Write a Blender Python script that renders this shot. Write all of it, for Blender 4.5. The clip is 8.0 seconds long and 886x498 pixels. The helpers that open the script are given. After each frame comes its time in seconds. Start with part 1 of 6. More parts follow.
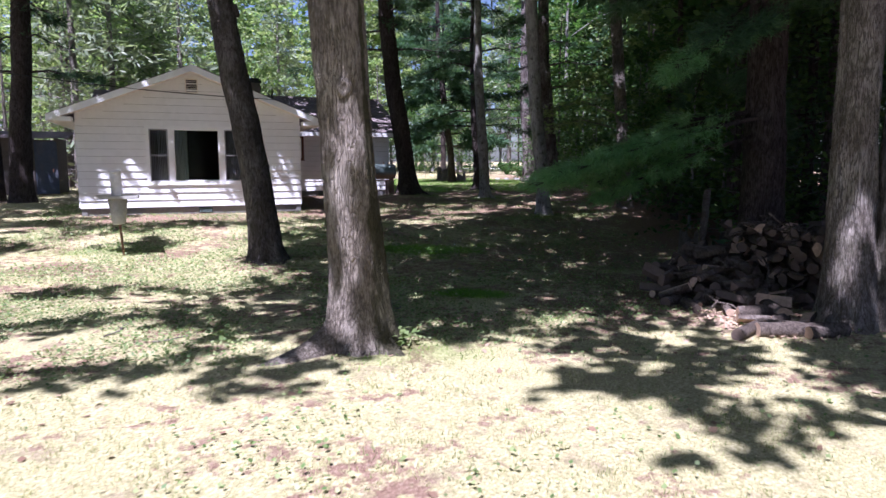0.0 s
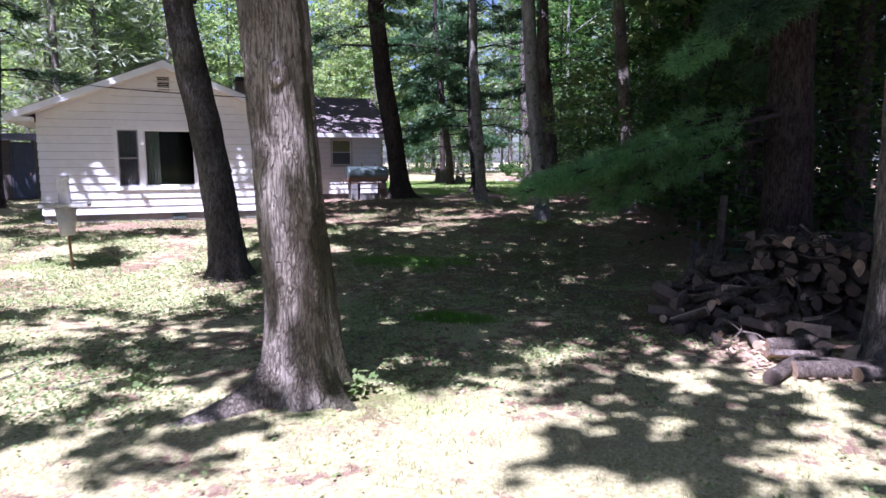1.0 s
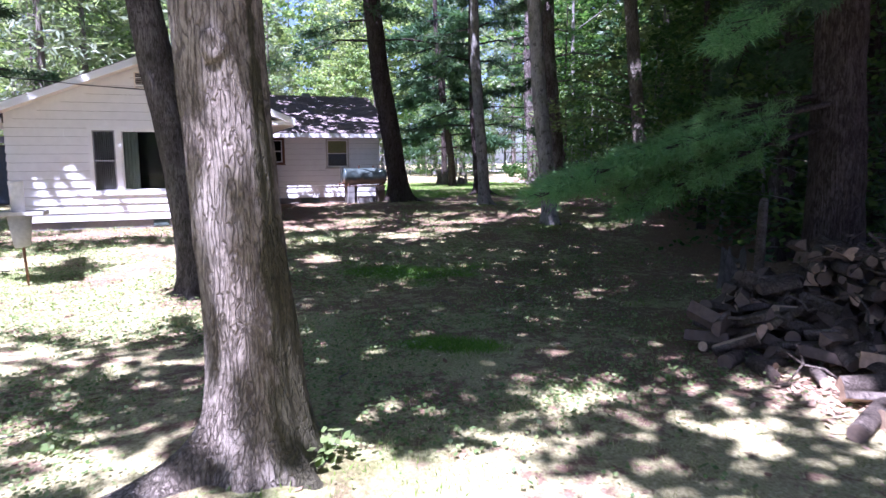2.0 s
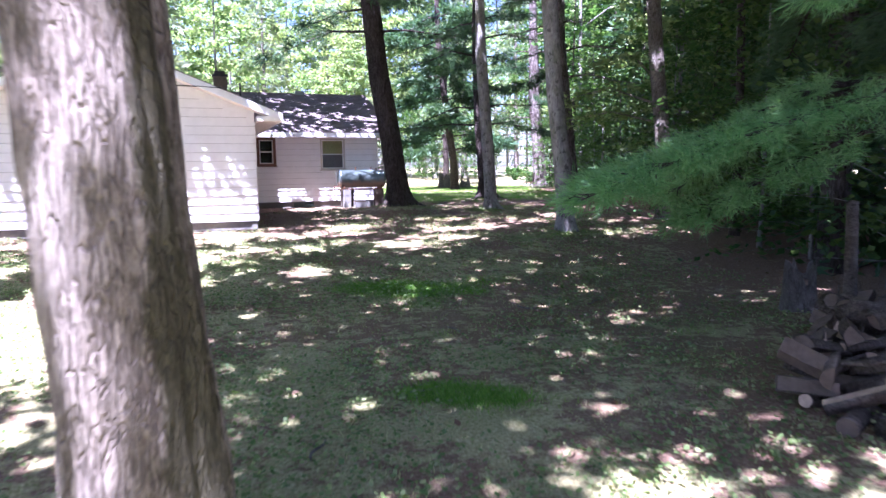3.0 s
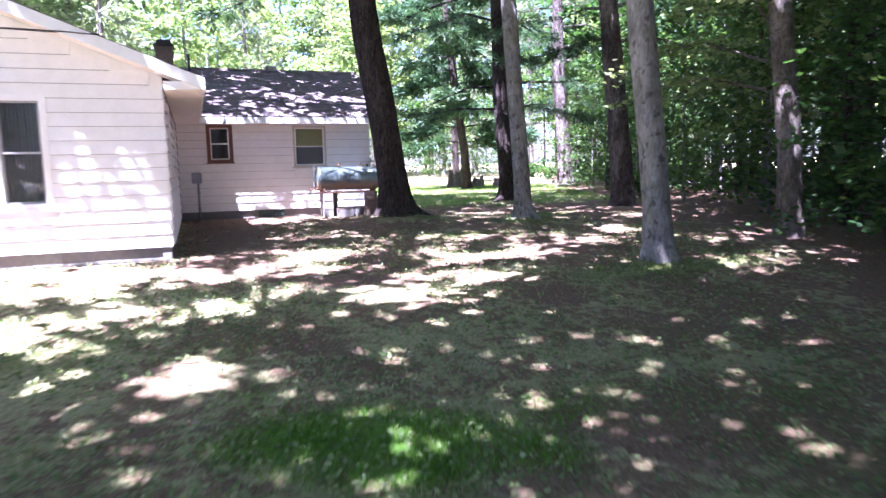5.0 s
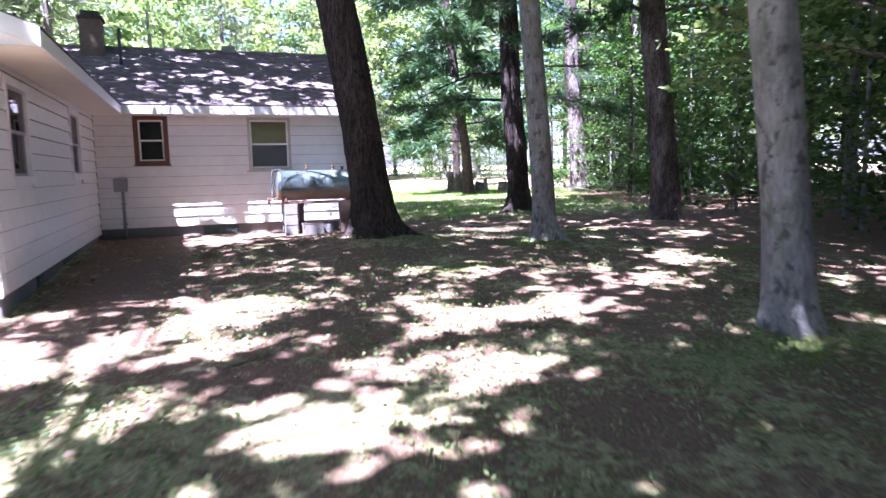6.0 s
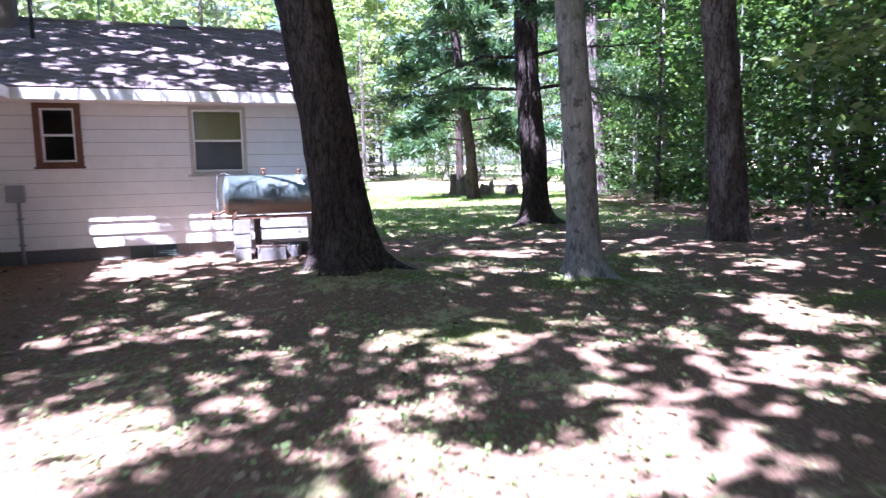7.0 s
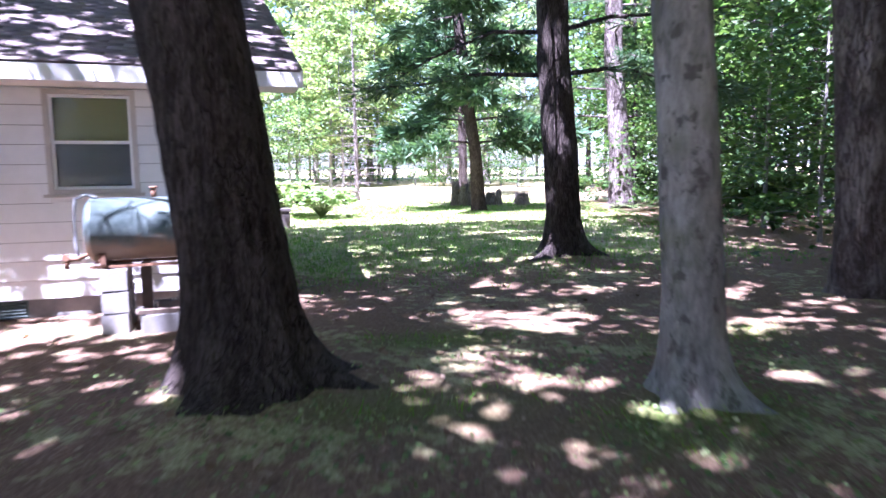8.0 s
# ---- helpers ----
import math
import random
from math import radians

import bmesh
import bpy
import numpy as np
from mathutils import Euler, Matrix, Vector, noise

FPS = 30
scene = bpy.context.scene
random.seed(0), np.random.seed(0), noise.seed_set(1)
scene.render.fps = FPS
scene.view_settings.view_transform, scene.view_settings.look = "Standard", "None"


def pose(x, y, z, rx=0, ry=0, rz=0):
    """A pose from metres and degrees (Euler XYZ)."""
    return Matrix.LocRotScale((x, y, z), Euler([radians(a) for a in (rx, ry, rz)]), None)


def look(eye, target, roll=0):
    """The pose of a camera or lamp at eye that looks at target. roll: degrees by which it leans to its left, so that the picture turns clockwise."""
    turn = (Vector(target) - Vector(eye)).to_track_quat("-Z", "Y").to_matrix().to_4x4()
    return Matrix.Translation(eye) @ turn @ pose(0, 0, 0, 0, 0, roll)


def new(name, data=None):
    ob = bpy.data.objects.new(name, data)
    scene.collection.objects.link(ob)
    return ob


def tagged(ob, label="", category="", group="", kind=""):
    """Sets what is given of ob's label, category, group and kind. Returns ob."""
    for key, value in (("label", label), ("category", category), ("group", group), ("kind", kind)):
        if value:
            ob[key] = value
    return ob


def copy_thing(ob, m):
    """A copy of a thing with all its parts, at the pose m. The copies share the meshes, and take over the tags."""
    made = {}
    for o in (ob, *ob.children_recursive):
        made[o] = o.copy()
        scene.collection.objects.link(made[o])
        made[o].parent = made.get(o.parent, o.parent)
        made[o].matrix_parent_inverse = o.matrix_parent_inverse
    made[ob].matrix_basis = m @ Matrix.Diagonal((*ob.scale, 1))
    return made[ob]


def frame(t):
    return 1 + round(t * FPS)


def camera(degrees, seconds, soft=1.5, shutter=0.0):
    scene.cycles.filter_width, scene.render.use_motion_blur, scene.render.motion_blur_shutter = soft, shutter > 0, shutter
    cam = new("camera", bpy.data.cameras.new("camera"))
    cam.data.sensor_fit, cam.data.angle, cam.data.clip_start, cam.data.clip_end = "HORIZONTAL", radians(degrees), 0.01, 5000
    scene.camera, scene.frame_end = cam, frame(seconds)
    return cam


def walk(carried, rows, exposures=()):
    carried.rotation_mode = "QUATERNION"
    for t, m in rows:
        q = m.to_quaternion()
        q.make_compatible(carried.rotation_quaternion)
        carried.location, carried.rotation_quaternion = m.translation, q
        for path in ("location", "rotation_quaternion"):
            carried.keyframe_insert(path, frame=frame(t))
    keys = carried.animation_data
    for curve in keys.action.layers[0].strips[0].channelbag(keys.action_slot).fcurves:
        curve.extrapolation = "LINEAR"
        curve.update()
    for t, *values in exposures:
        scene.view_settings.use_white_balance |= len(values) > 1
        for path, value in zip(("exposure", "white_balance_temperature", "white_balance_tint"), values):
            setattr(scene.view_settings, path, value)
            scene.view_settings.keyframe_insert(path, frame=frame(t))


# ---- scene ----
cam = camera(67.2, 8.0, 1.5, 0.4)
PATH = [
    (0, (-3.515, -20.589, 1.384), (-2.783, -18.744, 1.133), -0.1),
    (0.5, (-3.077, -20.05, 1.392), (-2.352, -18.203, 1.143), -0.3),
    (1, (-2.705, -19.462, 1.421), (-1.983, -17.614, 1.173), -0.3),
    (1.5, (-2.408, -18.912, 1.437), (-1.692, -17.061, 1.188), -0.6),
    (3, (-1.623, -16.639, 1.322), (-0.911, -14.784, 1.09), -0.8),
    (3.5, (-1.14, -15.566, 1.378), (-0.428, -13.713, 1.137), -1.1),
    (4, (-0.595, -14.338, 1.341), (0.103, -12.48, 1.1), -1.3),
    (4.5, (-0.24, -12.851, 1.306), (0.452, -10.99, 1.064), -1.3),
    (6, (1.816, -7.529, 1.35), (2.502, -5.665, 1.114), -1.3),
    (6.5, (2.368, -5.957, 1.425), (3.049, -4.091, 1.189), -1.0),
    (7, (3.004, -4.46, 1.45), (3.683, -2.594, 1.212), -1.0),
    (7.5, (3.734, -2.726, 1.54), (4.401, -0.857, 1.297), -0.9),
    (8, (4.435, -0.868, 1.624), (5.106, 1.001, 1.392), -0.7),
]
EXPOSURE = [(0.0, 1.6, 5300, 33), (0.5, 1.72, 5250, 35), (1.0, 1.87, 5150, 37), (1.7, 2.2, 5100, 38), (2.8, 3.05, 5100, 41), (3.5, 3.5, 5150, 41), (4.5, 3.58, 5150, 42), (6.0, 3.4, 5150, 40), (7.0, 3.42, 5100, 37), (8.0, 3.58, 5100, 39)]
walk(cam, [(t, look(eye, target, roll)) for t, eye, target, roll in PATH], EXPOSURE)

# ---- world, sun and exposure ----
SUN_FROM = Vector((-0.36, -0.34, 1.0)).normalized()      # direction to the sun
world = bpy.data.worlds.new("world")
scene.world = world
world.use_nodes = True
wn, wl = world.node_tree.nodes, world.node_tree.links
sky = wn.new("ShaderNodeTexSky")
sky.sky_type, sky.sun_disc = "NISHITA", False
sky.sun_elevation = math.asin(SUN_FROM.z)
sky.sun_rotation = math.atan2(SUN_FROM.x, SUN_FROM.y)
sky.air_density, sky.dust_density, sky.ozone_density = 1.0, 1.5, 1.0
wl.new(sky.outputs[0], wn["Background"].inputs[0])
wn["Background"].inputs[1].default_value = 0.043

sun = new("sun", bpy.data.lights.new("sun", "SUN"))
sun.data.energy, sun.data.angle, sun.data.color = 4.5, radians(0.5), (1.0, 0.95, 0.88)
sun.matrix_world = look(SUN_FROM * 60, (0, 0, 0))


# ---- materials ----
def shader(name, rough=0.8, spec=0.3):
    m = bpy.data.materials.new(name)
    m.use_nodes = True
    nt = m.node_tree
    b = nt.nodes["Principled BSDF"]
    b.inputs["Roughness"].default_value = rough
    b.inputs["Specular IOR Level"].default_value = spec
    return m, nt, b


def node(nt, kind, **values):
    n = nt.nodes.new(kind)
    for key, value in values.items():
        n.inputs[key.replace("_", " ")].default_value = value
    return n


def coords(nt, scale=(1, 1, 1), which="Object"):
    c, mp = nt.nodes.new("ShaderNodeTexCoord"), nt.nodes.new("ShaderNodeMapping")
    mp.inputs["Scale"].default_value = scale
    nt.links.new(c.outputs[which], mp.inputs[0])
    return mp.outputs[0]


def noisy(nt, vec, scale, detail=4, rough=0.6, distort=0.0):
    n = node(nt, "ShaderNodeTexNoise", Scale=scale, Detail=detail, Roughness=rough, Distortion=distort)
    nt.links.new(vec, n.inputs["Vector"])
    return n.outputs["Fac"]


def ramp(nt, fac, *stops):
    r = nt.nodes.new("ShaderNodeValToRGB")
    e = r.color_ramp.elements
    while len(e) < len(stops):
        e.new(0.5)
    for el, (pos, col) in zip(e, stops):
        el.position, el.color = pos, (*col, 1)
    nt.links.new(fac, r.inputs[0])
    return r.outputs[0]


def mix(nt, fac, a, b, mode="MIX"):
    n = nt.nodes.new("ShaderNodeMix")
    n.data_type, n.blend_type = "RGBA", mode
    for socket, value in ((n.inputs[0], fac), (n.inputs[6], a), (n.inputs[7], b)):
        if hasattr(value, "links"):
            nt.links.new(value, socket)
        else:
            socket.default_value = value if isinstance(value, float) else (*value, 1)
    return n.outputs[2]


def maths(nt, op, a, b=0.0):
    n = nt.nodes.new("ShaderNodeMath")
    n.operation = op
    for socket, value in ((n.inputs[0], a), (n.inputs[1], b)):
        if hasattr(value, "links"):
            nt.links.new(value, socket)
        else:
            socket.default_value = value
    return n.outputs[0]


def bump(nt, b, height, strength=0.5, distance=0.02):
    n = node(nt, "ShaderNodeBump", Strength=strength, Distance=distance)
    nt.links.new(height, n.inputs["Height"])
    nt.links.new(n.outputs[0], b.inputs["Normal"])


def bark_material(name, dark, mid, light, scale=9.0, moss=0.0, pale=0.0, depth=0.03, blotch=0.0, stretch=0.075, seam=None, cracked=0.75):
    """Furrowed bark: long ridges broken into plates, with pale, dark and mossy patches."""
    m, nt, b = shader(name, 0.92, 0.15)
    fine = noisy(nt, coords(nt, (1, 1, 0.3)), scale * 7, 6, 0.75)
    plate = noisy(nt, coords(nt, (1, 1, 0.45)), scale * 1.7, 4, 0.6, 0.5)
    big = noisy(nt, coords(nt, (1, 1, 0.5)), 2.3, 4, 0.65)
    warp = nt.nodes.new("ShaderNodeVectorMath")
    warp.operation = "ADD"
    drift = node(nt, "ShaderNodeTexNoise", Scale=scale * 0.9, Detail=3)
    nt.links.new(coords(nt, (1, 1, 0.35)), drift.inputs["Vector"])
    small = nt.nodes.new("ShaderNodeVectorMath")
    small.operation = "SCALE"
    small.inputs["Scale"].default_value = 0.9 / scale
    nt.links.new(drift.outputs["Color"], small.inputs[0])
    nt.links.new(coords(nt, (1, 1, stretch)), warp.inputs[0])
    nt.links.new(small.outputs[0], warp.inputs[1])
    crack = node(nt, "ShaderNodeTexVoronoi", Scale=scale * 3.0)
    crack.feature = "DISTANCE_TO_EDGE"
    nt.links.new(warp.outputs[0], crack.inputs["Vector"])
    relief = maths(nt, "ADD", crack.outputs["Distance"], maths(nt, "MULTIPLY", maths(nt, "SUBTRACT", plate, 0.5), 0.35))
    second = node(nt, "ShaderNodeTexVoronoi", Scale=scale * 5.5)
    second.feature = "DISTANCE_TO_EDGE"
    nt.links.new(warp.outputs[0], second.inputs["Vector"])
    relief = maths(nt, "MINIMUM", relief, maths(nt, "ADD", second.outputs["Distance"], maths(nt, "MULTIPLY", maths(nt, "SUBTRACT", big, 0.36), 0.5)))
    groove = maths(nt, "SUBTRACT", 1.0, maths(nt, "MULTIPLY", maths(nt, "SUBTRACT", 1.0, ramp(nt, relief, (-0.02, (0, 0, 0)), (0.11, (1, 1, 1)))), cracked))
    col = ramp(nt, maths(nt, "ADD", maths(nt, "MULTIPLY", fine, 0.65), maths(nt, "MULTIPLY", plate, 0.35)), (0.32, dark), (0.5, mid), (0.68, light))
    col = mix(nt, groove, dark, col)
    if pale:
        patch = ramp(nt, big, (0.46, (0, 0, 0)), (0.66, (1, 1, 1)))
        col = mix(nt, maths(nt, "MULTIPLY", patch, maths(nt, "MULTIPLY", groove, pale)), col, mix(nt, fine, light, (0.62, 0.58, 0.53)))
    if blotch:
        spot = ramp(nt, noisy(nt, coords(nt, (1, 1, 0.7)), 9, 5, 0.65), (0.56, (0, 0, 0)), (0.64, (1, 1, 1)))
        col = mix(nt, maths(nt, "MULTIPLY", spot, blotch), col, dark)
    if moss:
        damp = ramp(nt, noisy(nt, coords(nt, (1, 1, 0.6)), 3.1, 4), (0.5, (0, 0, 0)), (0.66, (1, 1, 1)))
        col = mix(nt, maths(nt, "MULTIPLY", damp, moss), col, (0.10, 0.12, 0.05))
    if seam is not None:
        # a damp mossy furrow that runs up one side
        flat = nt.nodes.new("ShaderNodeVectorMath")
        flat.operation = "NORMALIZE"
        nt.links.new(coords(nt, (1, 1, 0)), flat.inputs[0])
        dot = nt.nodes.new("ShaderNodeVectorMath")
        dot.operation = "DOT_PRODUCT"
        nt.links.new(flat.outputs[0], dot.inputs[0])
        dot.inputs[1].default_value = (math.cos(radians(seam)), math.sin(radians(seam)), 0)
        wander = noisy(nt, coords(nt, (1, 1, 0.5)), 5.0, 5, 0.7)
        furrow = ramp(nt, fine, (0.3, (0.03, 0.028, 0.018)), (0.7, (0.10, 0.095, 0.05)))
        col = mix(nt, maths(nt, "MULTIPLY", ramp(nt, maths(nt, "ADD", maths(nt, "MULTIPLY", dot.outputs["Value"], 0.6), maths(nt, "MULTIPLY", wander, 0.5)), (0.70, (0, 0, 0)), (0.78, (1, 1, 1))), 0.9), col, furrow)
    nt.links.new(col, b.inputs["Base Color"])
    bump(nt, b, maths(nt, "ADD", groove, maths(nt, "MULTIPLY", fine, 0.5)), 1.0, depth)
    return m


BARK_MAPLE = bark_material("bark_grey_maple", (0.085, 0.07, 0.058), (0.235, 0.20, 0.17), (0.42, 0.38, 0.335), 12, 0.2, 0.45, 0.03)
BARK_SEAMED = bark_material("bark_grey_maple_seamed", (0.09, 0.073, 0.058), (0.25, 0.212, 0.172), (0.43, 0.38, 0.32), 11, 0.1, 0.3, 0.028, stretch=0.085, seam=-42, cracked=0.7)
BARK_OAK = bark_material("bark_grey_brown", (0.04, 0.033, 0.029), (0.115, 0.098, 0.088), (0.22, 0.195, 0.18), 12, 0.12, 0.15)
BARK_PINE = bark_material("bark_dark_pine", (0.022, 0.017, 0.016), (0.075, 0.058, 0.053), (0.145, 0.12, 0.112), 9, 0.05, 0.05, 0.035)
BARK_SMOOTH = bark_material("bark_smooth_grey", (0.075, 0.07, 0.066), (0.21, 0.20, 0.188), (0.36, 0.35, 0.325), 4, 0.4, 0.35, 0.004, 0.85, 0.3, cracked=0.12)
BARK_FLAKY = bark_material("bark_flaky_pine", (0.04, 0.03, 0.028), (0.13, 0.105, 0.098), (0.29, 0.255, 0.24), 8, 0.0, 0.45, 0.03)
BARK_DEAD = bark_material("bark_dead_twigs", (0.13, 0.11, 0.10), (0.24, 0.21, 0.19), (0.36, 0.33, 0.30), 14, 0.0, 0.1)


def leaf_material(name, a, b_, c, glow=0.45, rough=0.5):
    """Thin leaves: reflect and let light through."""
    m, nt, b = shader(name, rough, 0.35)
    geo = nt.nodes.new("ShaderNodeNewGeometry")
    col = ramp(nt, geo.outputs["Random Per Island"], (0.0, a), (0.5, b_), (1.0, c))
    big = noisy(nt, coords(nt, (1, 1, 1)), 0.6, 3)
    hsv = nt.nodes.new("ShaderNodeHueSaturation")
    info = nt.nodes.new("ShaderNodeObjectInfo")
    nt.links.new(col, hsv.inputs["Color"])
    nt.links.new(maths(nt, "MULTIPLY_ADD", big, 0.9), hsv.inputs["Value"])
    hsv.inputs["Value"].links[0].from_node.inputs[2].default_value = 0.55
    nt.links.new(maths(nt, "MULTIPLY_ADD", info.outputs["Random"], 0.04), hsv.inputs["Hue"])
    hsv.inputs["Hue"].links[0].from_node.inputs[2].default_value = 0.48
    nt.links.new(hsv.outputs[0], b.inputs["Base Color"])
    tr, ms = nt.nodes.new("ShaderNodeBsdfTranslucent"), nt.nodes.new("ShaderNodeMixShader")
    warm = mix(nt, 1.0, hsv.outputs[0], (1.35, 1.45, 0.8), "MULTIPLY")
    nt.links.new(warm, tr.inputs["Color"])
    ms.inputs[0].default_value = glow
    nt.links.new(b.outputs[0], ms.inputs[1])
    nt.links.new(tr.outputs[0], ms.inputs[2])
    nt.links.new(ms.outputs[0], nt.nodes["Material Output"].inputs[0])
    return m


LEAF = leaf_material("maple_leaves", (0.032, 0.072, 0.02), (0.058, 0.112, 0.032), (0.11, 0.18, 0.058), 0.48)
# Leaf tones raised to stand in for strong sun, mainly on far trees.
LEAF_LIGHT = leaf_material("pale_sunlit_leaves", (0.11, 0.175, 0.07), (0.20, 0.27, 0.12), (0.34, 0.39, 0.21), 0.52)
NEEDLE = leaf_material("pine_needles", (0.04, 0.085, 0.045), (0.06, 0.12, 0.06), (0.095, 0.16, 0.08), 0.35)
# Needles lightened the same way: sunlight on the back trees as colour.
NEEDLE_PALE = leaf_material("pale_sunlit_needles", (0.14, 0.19, 0.12), (0.21, 0.26, 0.17), (0.32, 0.36, 0.26), 0.4)
NEEDLE_SOFT = leaf_material("soft_pine_needles", (0.12, 0.245, 0.10), (0.175, 0.325, 0.14), (0.26, 0.41, 0.20), 0.5)
GRASS = leaf_material("grass_blades", (0.13, 0.16, 0.055), (0.32, 0.32, 0.15), (0.61, 0.555, 0.37), 0.4, 0.6)
WEED = leaf_material("broad_weeds", (0.085, 0.15, 0.05), (0.17, 0.24, 0.09), (0.33, 0.37, 0.19), 0.35, 0.5)
MOSSY = leaf_material("lush_grass", (0.07, 0.19, 0.02), (0.13, 0.27, 0.035), (0.22, 0.36, 0.075), 0.45, 0.6)
DRY_LEAF = leaf_material("dry_fallen_leaves", (0.16, 0.095, 0.06), (0.27, 0.18, 0.12), (0.42, 0.32, 0.24), 0.15, 0.8)


def ground_material():
    m, nt, b = shader("lawn_and_needle_litter", 0.95, 0.1)
    v = coords(nt)
    at = nt.nodes.new("ShaderNodeAttribute")
    at.attribute_name = "litter"
    fine, mid, big = noisy(nt, v, 34, 6, 0.8), noisy(nt, v, 7, 5, 0.65), noisy(nt, v, 0.9, 4)
    turf = ramp(nt, fine, (0.30, (0.125, 0.118, 0.05)), (0.5, (0.41, 0.375, 0.195)), (0.70, (0.70, 0.64, 0.43)))
    duff = ramp(nt, fine, (0.28, (0.08, 0.048, 0.033)), (0.52, (0.255, 0.165, 0.115)), (0.75, (0.46, 0.38, 0.295)))
    soil = ramp(nt, mid, (0.35, (0.14, 0.10, 0.07)), (0.7, (0.31, 0.235, 0.165)))
    where = maths(nt, "ADD", at.outputs["Fac"], maths(nt, "MULTIPLY", maths(nt, "SUBTRACT", maths(nt, "ADD", mid, big), 1.0), 2.6))
    cover = ramp(nt, where, (0.30, (0, 0, 0)), (0.62, (1, 1, 1)))
    col = mix(nt, cover, turf, duff)
    wet = nt.nodes.new("ShaderNodeAttribute")
    wet.attribute_name = "lush"
    col = mix(nt, maths(nt, "MULTIPLY", wet.outputs["Fac"], 0.85), col, ramp(nt, fine, (0.3, (0.05, 0.11, 0.015)), (0.7, (0.18, 0.29, 0.055))))
    bare = ramp(nt, noisy(nt, v, 2.2, 5, 0.7), (0.56, (0, 0, 0)), (0.68, (1, 1, 1)))
    col = mix(nt, maths(nt, "MULTIPLY", bare, 0.6), col, soil)
    nt.links.new(col, b.inputs["Base Color"])
    bump(nt, b, maths(nt, "ADD", fine, maths(nt, "MULTIPLY", mid, 1.5)), 0.8, 0.03)
    return m


def plain(name, col, rough=0.6, var=0.12, scale=12, metal=0.0, spec=0.4, relief=0.15, dirt=0.0, dirt_col=(0.2, 0.15, 0.1)):
    """One colour with blotches, grain and dirt."""
    m, nt, b = shader(name, rough, spec)
    b.inputs["Metallic"].default_value = metal
    v = coords(nt)
    f = noisy(nt, v, scale, 6, 0.65)
    lo, hi = [c * (1 - var) for c in col], [min(1, c * (1 + var)) for c in col]
    out = ramp(nt, f, (0.3, lo), (0.7, hi))
    if dirt:
        mask = ramp(nt, noisy(nt, coords(nt, (1, 1, 0.35)), 3.3, 6, 0.7), (0.50, (0, 0, 0)), (0.72, (1, 1, 1)))
        out = mix(nt, maths(nt, "MULTIPLY", mask, dirt), out, dirt_col)
    nt.links.new(out, b.inputs["Base Color"])
    if relief:
        bump(nt, b, noisy(nt, v, scale * 6, 5), relief, 0.004)
    return m


GROUND = ground_material()
SIDING = plain("white_painted_siding", (0.79, 0.785, 0.775), 0.45, 0.05, 5, relief=0.1, dirt=0.12, dirt_col=(0.56, 0.53, 0.47))
CASING = plain("aged_beige_window_casing", (0.50, 0.47, 0.42), 0.6, 0.1, 9, dirt=0.3, dirt_col=(0.3, 0.26, 0.22))
TRIM = plain("white_trim_paint", (0.80, 0.80, 0.79), 0.45, 0.04, 6, dirt=0.06, dirt_col=(0.5, 0.46, 0.4))
# Darker paint tone that stands in for the shadow line at each lap.
LAP_SHADOW = plain("board_edge_lap_shadow", (0.36, 0.345, 0.33), 0.8, 0.25, 9)
SOFFIT = plain("cream_soffit_paint", (0.72, 0.66, 0.58), 0.6, 0.06, 4, dirt=0.15, dirt_col=(0.5, 0.42, 0.34))
BROWN_TRIM = plain("weathered_brown_wood_trim", (0.15, 0.072, 0.05), 0.75, 0.3, 16, dirt=0.3, dirt_col=(0.12, 0.07, 0.05))
CONCRETE = plain("grey_concrete_block", (0.20, 0.195, 0.19), 0.9, 0.15, 14, relief=0.5, dirt=0.35, dirt_col=(0.24, 0.21, 0.19))
VENT_GREEN = plain("dull_green_vent_metal", (0.07, 0.105, 0.095), 0.6, 0.15, 10)
METAL_GREY = plain("grey_meter_metal", (0.30, 0.31, 0.32), 0.5, 0.1, 9, metal=0.3)
RUST = plain("rusty_iron", (0.17, 0.09, 0.055), 0.8, 0.35, 22, relief=0.4)
BLACK = plain("black_cable", (0.02, 0.02, 0.022), 0.6, 0.2, 10, relief=0)
CHIMNEY = plain("tan_chimney_block", (0.17, 0.13, 0.10), 0.9, 0.2, 10, relief=0.5, dirt=0.4, dirt_col=(0.16, 0.12, 0.1))
SOOT = plain("dark_chimney_cap", (0.05, 0.045, 0.045), 0.85, 0.3, 12)
# Near-black in place of wall paint, so unlit rooms read as dark.
SHADED_ROOM = plain("interior_wall_shade_tone", (0.018, 0.017, 0.018), 0.9, 0.15, 3)
CURTAIN = plain("pale_green_curtain", (0.55, 0.60, 0.50), 0.9, 0.08, 6)
CURTAIN_GREY = plain("grey_window_curtain", (0.33, 0.31, 0.32), 0.9, 0.12, 7)
BLIND = plain("drawn_roller_blind", (0.60, 0.56, 0.27), 0.85, 0.08, 5)
SHED_WOOD = plain("dark_shed_boards", (0.09, 0.075, 0.07), 0.85, 0.25, 8, relief=0.5)
SHED_BLUE = plain("faded_blue_shed_door", (0.06, 0.075, 0.11), 0.7, 0.15, 8, dirt=0.3)
FEEDER_WHITE = plain("weathered_white_plastic", (0.66, 0.65, 0.64), 0.5, 0.12, 12, dirt=0.4, dirt_col=(0.35, 0.32, 0.3))
FEEDER_TAN = plain("weathered_grey_feeder_board", (0.42, 0.41, 0.38), 0.75, 0.18, 14, dirt=0.4)
WOOD_CUT = plain("pale_split_wood", (0.42, 0.30, 0.21), 0.85, 0.3, 18, relief=0.6, dirt=0.3, dirt_col=(0.28, 0.19, 0.14))
